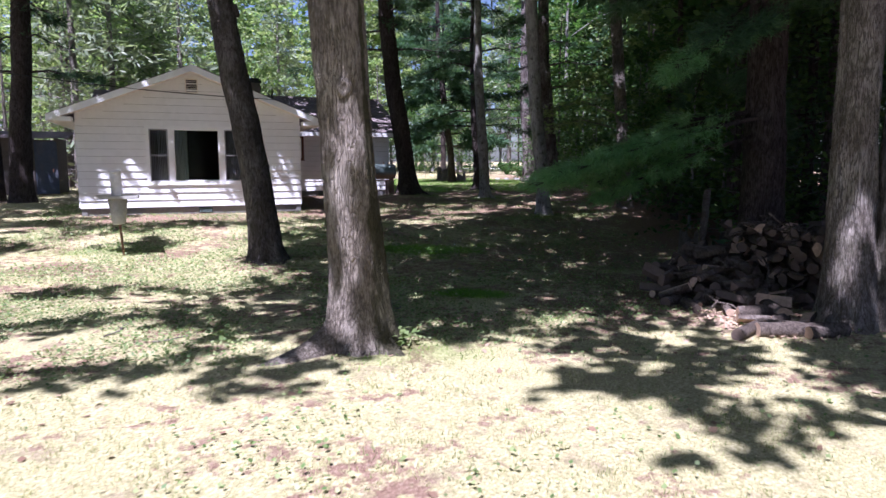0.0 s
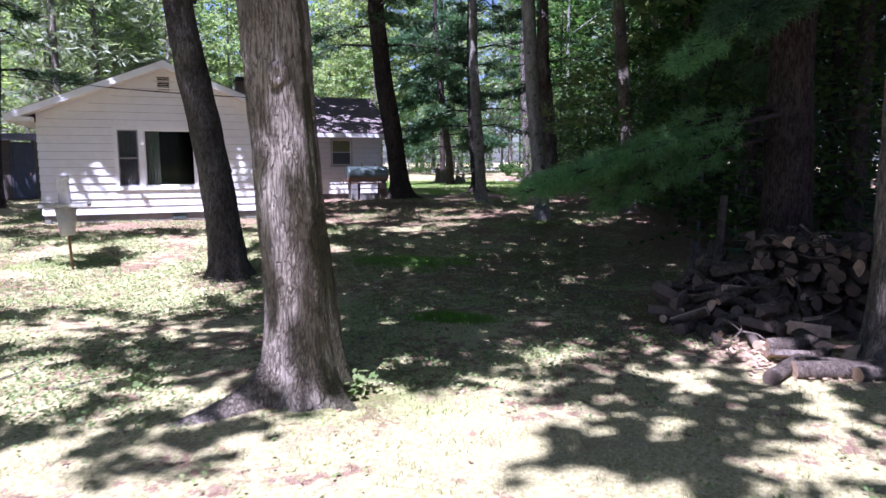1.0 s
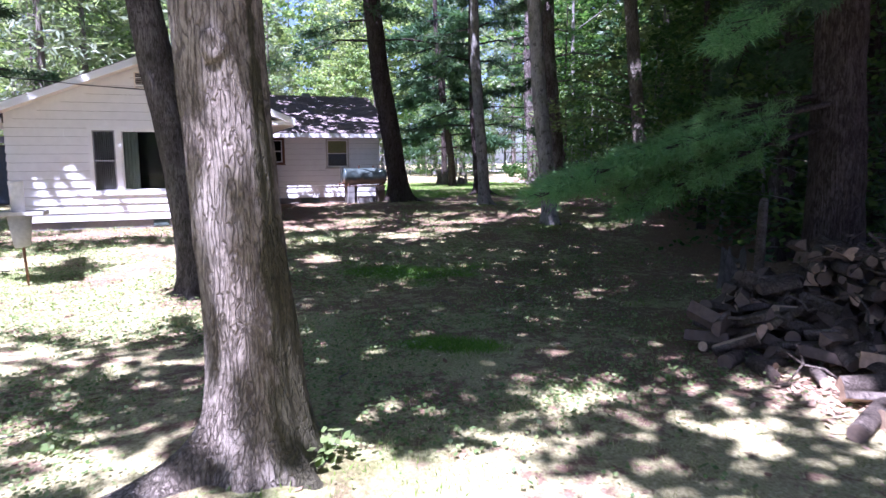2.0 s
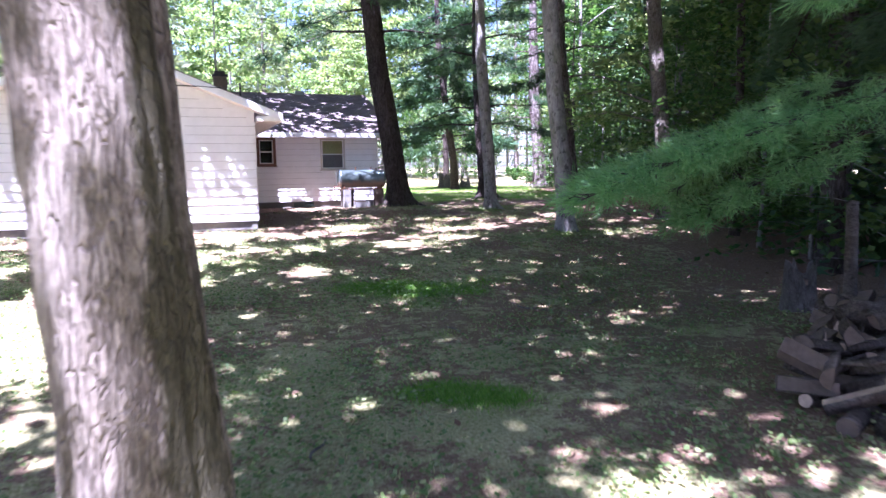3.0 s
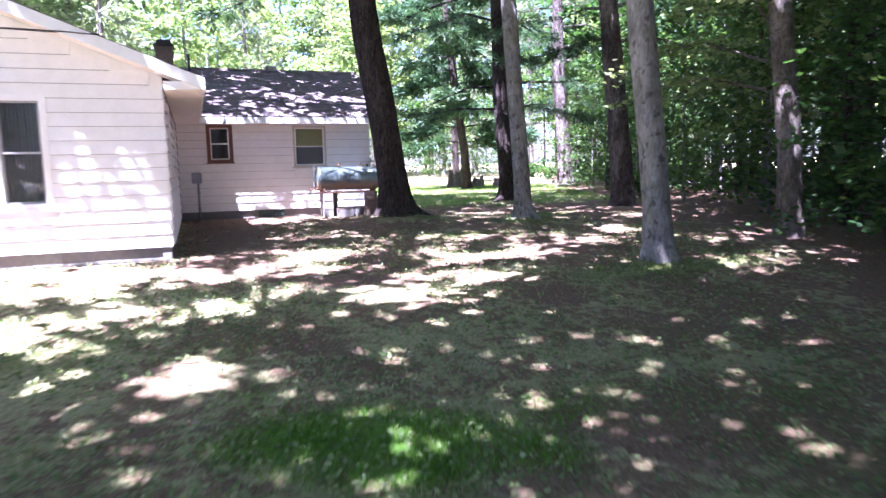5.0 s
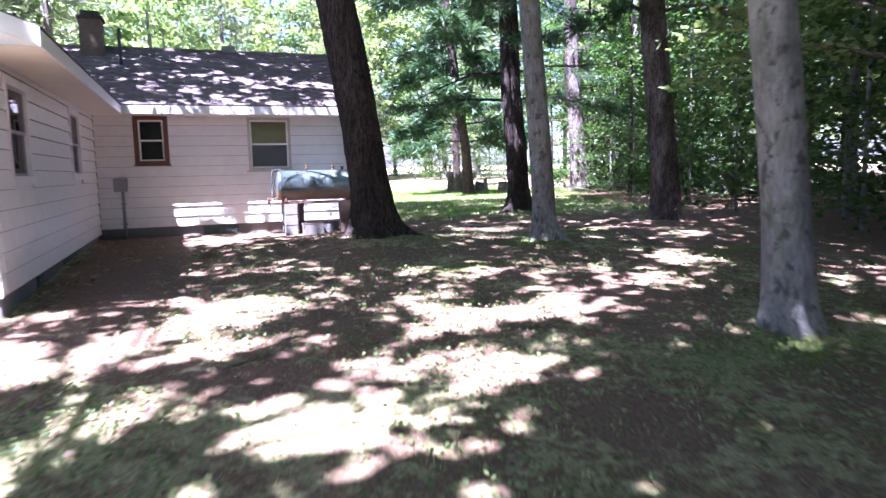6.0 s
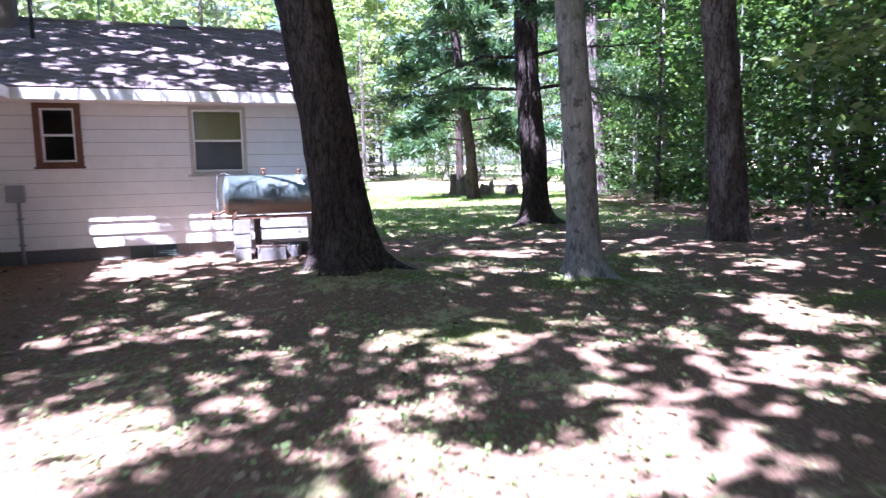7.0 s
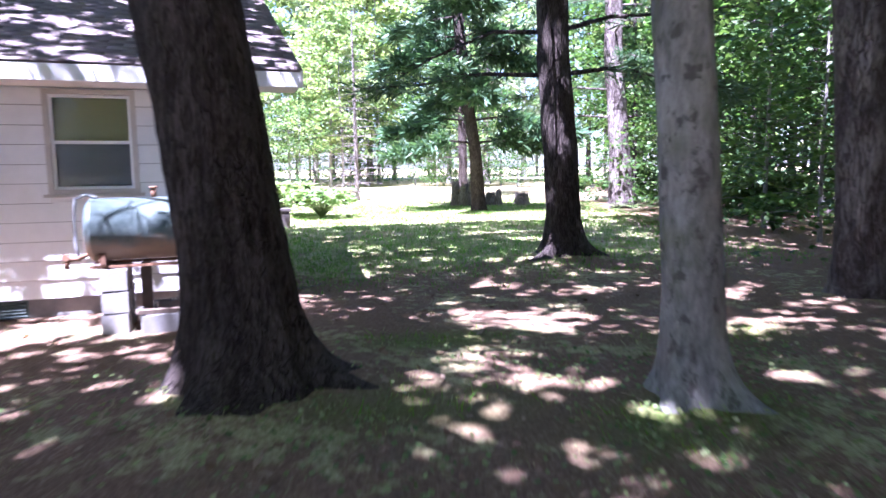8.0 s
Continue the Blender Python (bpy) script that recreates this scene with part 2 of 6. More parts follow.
WOOD_GREY = plain("weathered_grey_wood", (0.125, 0.092, 0.072), 0.9, 0.3, 16, relief=0.6, dirt=0.4, dirt_col=(0.13, 0.1, 0.09))
ROCK = plain("grey_field_stone", (0.33, 0.32, 0.31), 0.9, 0.25, 6, relief=0.6)
GRAVEL = plain("pale_gravel_road", (0.52, 0.49, 0.45), 0.95, 0.15, 5, relief=0.5)


def tank_material():
    m, nt, b = shader("galvanised_tank_with_rust", 0.32, 0.5)
    v = coords(nt)
    col = ramp(nt, noisy(nt, v, 6, 6, 0.7), (0.3, (0.085, 0.115, 0.115)), (0.7, (0.17, 0.215, 0.21)))
    sep = nt.nodes.new("ShaderNodeSeparateXYZ")
    nt.links.new(v, sep.inputs[0])
    low = maths(nt, "ADD", maths(nt, "MULTIPLY", sep.outputs[2], -3.0), noisy(nt, v, 4, 6, 0.7))
    rust = ramp(nt, low, (0.62, (0, 0, 0)), (1.15, (1, 1, 1)))
    nt.links.new(mix(nt, rust, col, (0.27, 0.20, 0.14)), b.inputs["Base Color"])
    nt.links.new(maths(nt, "SUBTRACT", 0.45, maths(nt, "MULTIPLY", rust, 0.4)), b.inputs["Metallic"])
    nt.links.new(maths(nt, "MULTIPLY_ADD", rust, 0.4), b.inputs["Roughness"])
    b.inputs["Roughness"].links[0].from_node.inputs[2].default_value = 0.28
    bump(nt, b, noisy(nt, v, 30, 4), 0.08, 0.004)
    return m


def shingle_material():
    m, nt, b = shader("dark_asphalt_shingles", 0.9, 0.2)
    geo = nt.nodes.new("ShaderNodeNewGeometry")
    v = coords(nt)
    col = ramp(nt, geo.outputs["Random Per Island"], (0, (0.165, 0.135, 0.135)), (0.5, (0.23, 0.19, 0.19)), (1, (0.31, 0.255, 0.25)))
    grit = noisy(nt, v, 140, 3, 0.8)
    col = mix(nt, 0.5, col, ramp(nt, grit, (0.3, (0.10, 0.085, 0.088)), (0.7, (0.32, 0.265, 0.26))))
    nt.links.new(col, b.inputs["Base Color"])
    bump(nt, b, grit, 0.4, 0.004)
    return m


def glass_material():
    m, nt, b = shader("window_glass")
    tr, gl, ms = nt.nodes.new("ShaderNodeBsdfTransparent"), nt.nodes.new("ShaderNodeBsdfGlossy"), nt.nodes.new("ShaderNodeMixShader")
    fr = node(nt, "ShaderNodeFresnel", IOR=1.27)
    gl.inputs["Roughness"].default_value = 0.02
    tr.inputs["Color"].default_value = (0.84, 0.86, 0.86, 1)
    nt.links.new(fr.outputs[0], ms.inputs[0])
    nt.links.new(tr.outputs[0], ms.inputs[1])
    nt.links.new(gl.outputs[0], ms.inputs[2])
    nt.links.new(ms.outputs[0], nt.nodes["Material Output"].inputs[0])
    return m


TANK, SHINGLE, GLASS = tank_material(), shingle_material(), glass_material()


# ---- building helpers ----
def part(name, bm, material, parent=None, label=""):
    """Links a bmesh as one mesh object, under a thing or a part."""
    me = bpy.data.meshes.new(name)
    bm.to_mesh(me)
    bm.free()
    for mt in material if isinstance(material, (list, tuple)) else [material]:
        me.materials.append(mt)
    ob = new(name, me)
    if parent:
        ob.parent = parent
    return tagged(ob, label)


def quick(name, verts, faces, material, parent=None, smooth=False):
    """A mesh of equal-sided faces straight from arrays."""
    verts, faces = np.asarray(verts, dtype=np.float32), np.asarray(faces, dtype=np.int32)
    me = bpy.data.meshes.new(name)
    n, k = faces.shape
    me.vertices.add(len(verts))
    me.vertices.foreach_set("co", verts.ravel())
    me.loops.add(n * k)
    me.loops.foreach_set("vertex_index", faces.ravel())
    me.polygons.add(n)
    me.polygons.foreach_set("loop_start", np.arange(0, n * k, k, dtype=np.int32))
    if smooth:
        me.polygons.foreach_set("use_smooth", np.ones(n, dtype=bool))
    me.update(calc_edges=True)
    me.materials.append(material)
    ob = new(name, me)
    if parent:
        ob.parent = parent
    return ob


def thing(name, at, label, category, group="", kind=""):
    ob = new(name)
    ob.location = at
    ob.empty_display_size = 0.2
    return tagged(ob, label, category, group, kind)


def box(bm, x0, x1, y0, y1, z0, z1, bevel=0.0):
    vs = [bm.verts.new(p) for p in ((x0, y0, z0), (x1, y0, z0), (x1, y1, z0), (x0, y1, z0), (x0, y0, z1), (x1, y0, z1), (x1, y1, z1), (x0, y1, z1))]
    fs = [bm.faces.new([vs[i] for i in q]) for q in ((3, 2, 1, 0), (4, 5, 6, 7), (0, 1, 5, 4), (1, 2, 6, 5), (2, 3, 7, 6), (3, 0, 4, 7))]
    if bevel:
        es = list({e for f in fs for e in f.edges})
        bmesh.ops.bevel(bm, geom=es, offset=bevel, segments=2, affect="EDGES")


def boxed(name, material, parent, *args, label="", bevel=0.004):
    bm = bmesh.new()
    box(bm, *args, bevel=bevel)
    return part(name, bm, material, parent, label)


def tube(bm, points, radii, sides=8, cap=True):
    """A round tube along points."""
    rings, n = [], len(points)
    pts = [Vector(p) for p in points]
    side = None
    for i, p in enumerate(pts):
        d = (pts[min(i + 1, n - 1)] - pts[max(i - 1, 0)]).normalized()
        if side is None:
            side = d.orthogonal().normalized()
        side = (side - d * side.dot(d)).normalized()
        up = d.cross(side)
        r = radii[i] if hasattr(radii, "__len__") else radii
        rings.append([bm.verts.new(p + (side * math.cos(a) + up * math.sin(a)) * r) for a in [2 * math.pi * k / sides for k in range(sides)]])
    for a, b in zip(rings, rings[1:]):
        for k in range(sides):
            f = bm.faces.new((a[k], a[(k + 1) % sides], b[(k + 1) % sides], b[k]))
            f.smooth = True
    if cap:
        bm.faces.new(rings[0][::-1])
        bm.faces.new(rings[-1])


def step(a, b, x):
    t = min(1.0, max(0.0, (x - a) / (b - a)))
    return t * t * (3 - 2 * t)


MOUNDS = [(-2.05, -7.9, 1.1, 0.13), (-1.87, -13.9, 1.0, 0.07), (4.68, 3.5, 1.4, 0.2), (6.55, -3.05, 0.8, 0.06), (7.36, 2.6, 0.8, 0.06), (10.3, 9.2, 1.2, 0.08), (11.6, 4.7, 1.0, 0.05)]


def gz(x, y):
    """Height of the ground."""
    z = -0.52 + 0.49 * step(-9, -1, y) + 0.13 * step(-1, 4, y) + 0.10 * step(4, 26, y)
    z += 0.018 * max(0.0, min(y, 140) - 28)
    z += 0.03 * noise.noise((x * 0.35, y * 0.35, 0.3)) + 0.012 * noise.noise((x * 1.7, y * 1.7, 5))
    for mx, my, r, h in MOUNDS:
        d = (x - mx) ** 2 + (y - my) ** 2
        if d < 9 * r * r:
            z += h * math.exp(-d / (r * r))
    return z


# ---- ground ----
def edge_x(y):
    """Where the wood begins, to the east of the yard."""
    return float(np.interp(y, (-30, -14, -8, -1, 5, 12, 22, 34, 60), (6.0, 6.0, 7.5, 11.0, 13.5, 15.5, 19.5, 24.0, 32.0)))


def litter(x, y):
    """How far needles and bare soil cover the lawn, 0 to 1."""
    v = 0.30 - 0.42 * (1 - step(-14.6, -13.6, y)) * (1 - step(0.5, 2.0, x))
    v = max(v, (0.50 + 0.16 * step(1.5, 4.0, x)) * step(-13, -11.5, y) * (1 - step(-4.5, -3, y)) * step(-1.6, 0.4, x))
    v = max(v, step(-2.6, 0.0, x - edge_x(y)) * (1 - step(30, 45, y)))
    v = max(v, 0.75 * step(-3.6, -1.8, y) * (1 - step(0.2, 1.2, y)) * step(-8, -6, x) * (1 - step(1.5, 4, x)))
    v = max(v, 1.0 * step(-0.2, 0.4, x) * (1 - step(1.6, 2.8, x)) * step(-1.2, 0, y) * (1 - step(7, 9, y)))
    v = max(v, 0.78 * step(-5.0, -2.0, y) * (1 - step(7.5, 10.5, y)) * step(0, 2, x))
    v = max(v, 0.85 * math.exp(-((x - 3.6) ** 2 + (y + 13.0) ** 2) / 4.5))
    v = max(v, 0.6 * math.exp(-((x - 5.5) ** 2 + (y + 8) ** 2) / 9))
    for mx, my, r, h in MOUNDS:
        v = max(v, 0.7 * math.exp(-((x - mx) ** 2 + (y - my) ** 2) / (0.7 * r * r)))
    return v


LUSH = [(1.35, -7.1, 1.05, 0.55, -24, 1.0), (2.2, -7.5, 0.5, 0.25, -24, 0.6), (0.45, -11.75, 0.65, 0.35, -35, 1.0), (-1.3, -14.4, 0.8, 0.4, 0, 0.7), (6.3, -3.6, 1.2, 0.4, 0, 0.8), (5.3, 0.9, 0.9, 0.35, 0, 0.75), (7.2, 2.3, 0.8, 0.4, 0, 0.9), (5.6, 2.9, 0.8, 0.35, 0, 0.7),
        (8.8, 3.9, 0.8, 0.4, 0, 0.7), (9.6, 0.6, 1.0, 0.4, 0, 0.6), (6.3, 4.6, 0.8, 0.4, 0, 0.8), (3.3, -8.6, 0.9, 0.35, 0, 0.5), (-0.9, -4.6, 0.9, 0.3, 10, 0.6), (-5.0, -5.6, 1.4, 0.4, 0, 0.6), (8.4, 12.0, 3.0, 3.0, 0, 0.6), (10.0, 20.0, 5.0, 7.0, 0, 0.7)]


def lush(x, y):
    """Damp green patches of the lawn, 0 to 1."""
    best = 0.0
    for px, py, a, b, turn, top in LUSH:
        c, s = math.cos(radians(turn)), math.sin(radians(turn))
        u, v = ((x - px) * c + (y - py) * s) / a, (-(x - px) * s + (y - py) * c) / b
        best = max(best, top * math.exp(-(u * u + v * v) ** 1.5))
    best = max(best, 0.3 * step(-13.5, -12, y) * (1 - step(-4.8, -3.6, y)) * step(-2.0, -0.5, x) * (1 - step(4.5, 6.5, x)) * (0.6 + noise.noise((x * 1.2, y * 1.2, 8))))
    return best * (0.75 + 0.5 * noise.noise((x * 2.3, y * 2.3, 4.0)))


def stretch(lo, hi, fine, far):
    a = list(np.arange(lo, hi + 1e-6, fine))
    s = fine
    while a[-1] < far:
        s *= 1.35
        a.append(a[-1] + s)
    s = fine
    while a[0] > -far:
        s *= 1.35
        a.insert(0, a[0] - s)
    return a


xs, ys = stretch(-11, 16, 0.22, 900), stretch(-22, 20, 0.22, 900)
verts = [(x, y, gz(x, y)) for y in ys for x in xs]
nx = len(xs)
faces = [(j * nx + i, j * nx + i + 1, (j + 1) * nx + i + 1, (j + 1) * nx + i) for j in range(len(ys) - 1) for i in range(nx - 1)]
ground = quick("ground", verts, faces, GROUND, smooth=True)
tagged(ground, "thin mown lawn with bare soil and brown pine needles", "lawn", kind="structure")
at = ground.data.attributes.new("litter", "FLOAT", "POINT")
at.data.foreach_set("value", np.array([litter(x, y) for x, y, z in verts], dtype=np.float32))
at = ground.data.attributes.new("lush", "FLOAT", "POINT")
at.data.foreach_set("value", np.array([max(0.0, lush(x, y)) for x, y, z in verts], dtype=np.float32))

bm = bmesh.new()
last = None
for k in range(41):
    x = -60 + k * 5
    y = 74 - 0.42 * x + 1.5 * math.sin(x * 0.05)
    row = [bm.verts.new((x + 0.4 * d, y + d, gz(x + 0.4 * d, y + d) + 0.06)) for d in (-1.9, 0, 1.9)]
    if last:
        for a in range(2):
            bm.faces.new((last[a], row[a], row[a + 1], last[a + 1]))
    last = row
tagged(part("road", bm, GRAVEL), "pale sunlit gravel road beyond the trees", "road", kind="structure")

# ---- house ----
house = thing("house", (-3, 0, 0), "single-storey white lap-sided house with dark shingle roof", "house")
HX = Matrix.Translation((3, 0, 0))


def under_house(ob):
    """Keeps world numbers for a part of the house."""
    ob.parent = house
    ob.matrix_parent_inverse = HX
    return ob


def hex_box(bm, f, u0, u1, v0, v1, d0, d1, top=None):
    """A box in a wall's own axes: along, up, out; top: its own outer depth."""
    t = d1 if top is None else top
    vs = [bm.verts.new(f(*p)) for p in ((u0, v0, d0), (u1, v0, d0), (u1, v0, d1), (u0, v0, d1), (u0, v1, d0), (u1, v1, d0), (u1, v1, t), (u0, v1, t))]
    for q in ((0, 1, 2, 3), (4, 7, 6, 5), (0, 4, 5, 1), (1, 5, 6, 2), (2, 6, 7, 3), (3, 7, 4, 0)):
        bm.faces.new([vs[i] for i in q])


def pieces(u0, u1, v0, v1, holes):
    """The stretches of a course that no opening takes."""
    spans = [(u0, u1)]
    for a, b, c, d in holes:
        if v1 > c + 0.02 and v0 < d - 0.02:
            out = []
            for s, e in spans:
                if b <= s or a >= e:
                    out.append((s, e))
                else:
                    if a - s > 0.01:
                        out.append((s, a))
                    if e - b > 0.01:
                        out.append((b, e))
            spans = out
    return spans


COURSE = 0.2035


def sided_wall(f, u0, u1, v0, v1, holes, slope=None, ridge=None, label="", detail=True):
    """A wall with openings, and its lap boards; slope and ridge for a gable."""
    bm = bmesh.new()
    cuts = sorted({u0, u1, *[h[0] for h in holes], *[h[1] for h in holes]})
    for a, b in zip(cuts, cuts[1:]):
        taken = sorted((h[2], h[3]) for h in holes if h[0] < (a + b) / 2 < h[1])
        low = v0
        for c, d in taken:
            hex_box(bm, f, a, b, low, c, -0.12, 0)
            low = d
        hex_box(bm, f, a, b, low, v1, -0.12, 0)
    if ridge is not None:
        peak = v1 + slope * (ridge - u0)
        tri_ = [[bm.verts.new(f(*p, d)) for p in ((u0, v1), (u1, v1), (ridge, peak))] for d in (-0.12, 0)]
        bm.faces.new(tri_[0])
        bm.faces.new(tri_[1][::-1])
        for k in range(3):
            bm.faces.new((tri_[0][k], tri_[1][k], tri_[1][(k + 1) % 3], tri_[0][(k + 1) % 3]))
    bmesh.ops.recalc_face_normals(bm, faces=bm.faces)
    wall = under_house(part("wall", bm, SIDING, label=label))
    v, k = v0, 0
    top = v1 if ridge is None else v1 + slope * (ridge - u0) - 0.08
    while v < top - 0.03:
        e = min(v + COURSE, top)
        a, b = u0, u1
        if e > v1 and ridge is not None:
            a, b = u0 + (e - v1) / slope, u1 - (e - v1) / slope
        for s, t in pieces(a, b, v, e, holes):
            # butt joints at uneven places
            joint = s + (0.9 + 1.7 * ((k * 0.618) % 1))
            marks = [s]
            while detail and joint < t - 0.5:
                marks.append(joint)
                joint += 3.66
            marks.append(t)
            for p, q in zip(marks, marks[1:]):
                sag = 0.002 * math.sin(k * 3.1 + p)
                bm = bmesh.new()
                hex_box(bm, f, p + 0.001, q - 0.001, v - 0.006 + sag, e, 0.001, 0.034 + sag, 0.008)
                # dark strip along the board's foot: the lap shadow as colour
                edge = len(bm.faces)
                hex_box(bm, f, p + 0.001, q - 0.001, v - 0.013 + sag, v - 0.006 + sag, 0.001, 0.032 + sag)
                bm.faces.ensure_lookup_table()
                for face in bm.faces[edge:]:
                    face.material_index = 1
                bmesh.ops.recalc_face_normals(bm, faces=bm.faces)
                part("siding_board", bm, (SIDING, LAP_SHADOW), wall)
        v, k = e, k + 1
    return wall


def front(u, v, d):
    return (u, -d, v)


def wing_east(u, v, d):
    return (d, u, v)


def wing_west(u, v, d):
    return (-6.0 - d, u, v)


def main_south(u, v, d):
    return (u, 7.2 - d, v)


def main_east(u, v, d):
    return (5.0 + d, u, v)


def main_west(u, v, d):
    return (-6.0 - d, u, v)


def main_north(u, v, d):
    return (u, 14.2 + d, v)


PICTURE = (-4.24, -1.61, 0.88, 2.44)
EAST_WINDOWS = [(0.68, 1.62, 1.34, 2.40), (4.5, 5.42, 1.38, 2.42)]
SOUTH_WINDOWS = [(0.775, 1.33, 1.61, 2.515), (2.94, 3.775, 1.45, 2.50)]
sided_wall(front, -6.0, 0.0, 0.21, 2.78, [PICTURE], 0.40, -3.0, "white lap-sided gable wall")
sided_wall(wing_east, 0.03, 7.2, 0.24, 2.56, EAST_WINDOWS)
sided_wall(wing_west, 0.03, 7.2, 0.24, 2.56, [])
sided_wall(main_south, 0.03, 5.0, 0.33, 2.56, SOUTH_WINDOWS, label="white lap-sided wall under the eave")
sided_wall(main_east, 7.23, 14.17, 0.33, 2.82, [], 0.42, 10.7)
sided_wall(main_west, 7.23, 14.17, 0.33, 2.82, [], 0.42, 10.7, detail=False)
sided_wall(main_north, -6.0, 5.0, 0.33, 2.56, [], detail=False)

# foundation of concrete blocks under each wall that is seen
bm = bmesh.new()
hex_box(bm, front, -5.98, -0.02, -0.35, 0.2, -0.16, -0.035)
hex_box(bm, wing_east, 0.0, 7.2, -0.35, 0.23, -0.16, -0.035)
hex_box(bm, wing_west, 0.0, 14.2, -0.35, 0.23, -0.16, -0.035)
hex_box(bm, main_south, -0.1, 4.98, -0.35, 0.32, -0.16, -0.035)
hex_box(bm, main_east, 7.2, 14.18, -0.35, 0.32, -0.16, -0.035)
hex_box(bm, main_north, -6.0, 5.0, -0.35, 0.32, -0.16, -0.035)
bmesh.ops.recalc_face_normals(bm, faces=bm.faces)
foundation = under_house(part("foundation", bm, CONCRETE, label="grey concrete block foundation"))
for f, a, b, zt in ((front, -5.98, -0.03, 0.2), (wing_east, 0.01, 7.16, 0.23), (main_south, 0.05, 4.97, 0.32), (main_east, 7.25, 14.1, 0.32)):
    row, u = 0, a
    while u < b - 0.05:
        e = min(u + 0.405, b)
        for lo, hi in ((zt - 0.205, zt - 0.004), (zt - 0.42, zt - 0.215)):
            bm = bmesh.new()
            hex_box(bm, f, u + 0.004, e - 0.004, lo, hi, -0.036, -0.024 + 0.002 * math.sin(u * 9))
            bmesh.ops.recalc_face_normals(bm, faces=bm.faces)
            part("block", bm, CONCRETE, foundation)
        u = e
# crawl-space vents
for f, a, b, c, d in ((main_south, 1.93, 2.27, 0.12, 0.31), (main_south, 2.29, 2.63, 0.12, 0.31), (front, -2.95, -2.58, 0.02, 0.18), (wing_east, 1.55, 1.9, 0.06, 0.2)):
    bm = bmesh.new()
    hex_box(bm, f, a, b, c, d, -0.03, -0.012)
    for k in range(5):
        z = c + (d - c) * (k + 0.6) / 5.6
        hex_box(bm, f, a + 0.02, b - 0.02, z, z + 0.012, -0.012, 0.004, -0.008)
    bmesh.ops.recalc_face_normals(bm, faces=bm.faces)
    part("crawl_vent", bm, VENT_GREEN, foundation, "dull green louvred vent")


# roofs
def slab(name, quad, thick, material, label=""):
    """A flat slab under the four given corners."""
    bm = bmesh.new()
    up = [bm.verts.new(p) for p in quad]
    dn = [bm.verts.new(Vector(p) - Vector((0, 0, thick))) for p in quad]
    bm.faces.new(up)
    bm.faces.new(dn[::-1])
    for k in range(4):
        bm.faces.new((up[k], dn[k], dn[(k + 1) % 4], up[(k + 1) % 4]))
    bmesh.ops.recalc_face_normals(bm, faces=bm.faces)
    return under_house(part(name, bm, material, label=label))


def shingles(parent, origin, along, down, width, length):
    """Rows of asphalt tabs laid up a slope, one joined mesh."""
    o, a, d = Vector(origin), Vector(along).normalized(), Vector(down).normalized()
    n = a.cross(d)
    n = n if n.z > 0 else -n
    vs, fs = [], []
    rows = int(length / 0.14)
    rnd = random.Random(5)
    for r in range(rows):
        lo, hi = length - r * 0.14 + 0.012, length - (r + 1) * 0.14
        u = -0.15 * (r % 2)
        while u < width:
            s, e = max(0, u + 0.003), min(width, u + 0.302)
            lift = 0.009 + 0.004 * rnd.random()
            if e - s > 0.03:
                k = len(vs)
                j = 0.006 * rnd.random()
                for uu, dd, hh in ((s, lo + j, 0.001), (e, lo + j, 0.001), (e, hi, 0), (s, hi, 0), (s, lo + j, lift), (e, lo + j, lift), (e, hi, 0.003), (s, hi, 0.003)):
                    vs.append(o + a * uu + d * dd + n * hh)
                fs += [(k + 4, k + 5, k + 6, k + 7), (k, k + 1, k + 5, k + 4), (k + 1, k + 2, k + 6, k + 5), (k + 3, k, k + 4, k + 7)]
            u += 0.305
    ob = quick("shingles", vs, fs, SHINGLE, parent)
    tagged(ob, "weathered dark asphalt shingles", kind="stuff")
    return ob


RZ, MZ = 4.14, 4.45
wing_roof_e = slab("roof", [(-3, -0.5, RZ), (0.57, -0.5, 2.712), (0.57, 9.9, 2.712), (-3, 9.9, RZ)], 0.05, SHINGLE, "low dark shingle gable roof")
wing_roof_w = slab("roof", [(-3, -0.5, RZ), (-6.57, -0.5, 2.712), (-6.57, 9.9, 2.712), (-3, 9.9, RZ)], 0.05, SHINGLE)
main_roof_s = slab("roof", [(-6.5, 6.6, 2.73), (5.5, 6.6, 2.73), (5.5, 10.7, MZ), (-6.5, 10.7, MZ)], 0.05, SHINGLE, "dark shingle roof with dappled light")
main_roof_n = slab("roof", [(-6.5, 14.8, 2.73), (5.5, 14.8, 2.73), (5.5, 10.7, MZ), (-6.5, 10.7, MZ)], 0.05, SHINGLE)
shingles(wing_roof_e, (-3, -0.52, RZ + 0.003), (0, 1, 0), (3.57, 0, -1.428), 10.4, 3.87)
shingles(wing_roof_w, (-3, -0.52, RZ + 0.003), (0, 1, 0), (-3.57, 0, -1.428), 10.4, 3.87)
shingles(main_roof_s, (-6.5, 10.7, MZ + 0.003), (1, 0, 0), (0, -4.1, -1.72), 12.02, 4.47)
bm = bmesh.new()
for k in range(40):
    x = -6.5 + 0.3 * k
    box(bm, x, x + 0.31, 10.58, 10.82, MZ - 0.035 + 0.006 * (k % 2), MZ + 0.012 + 0.006 * (k % 2))
tagged(part("ridge_cap", bm, SHINGLE, main_roof_s), kind="stuff")

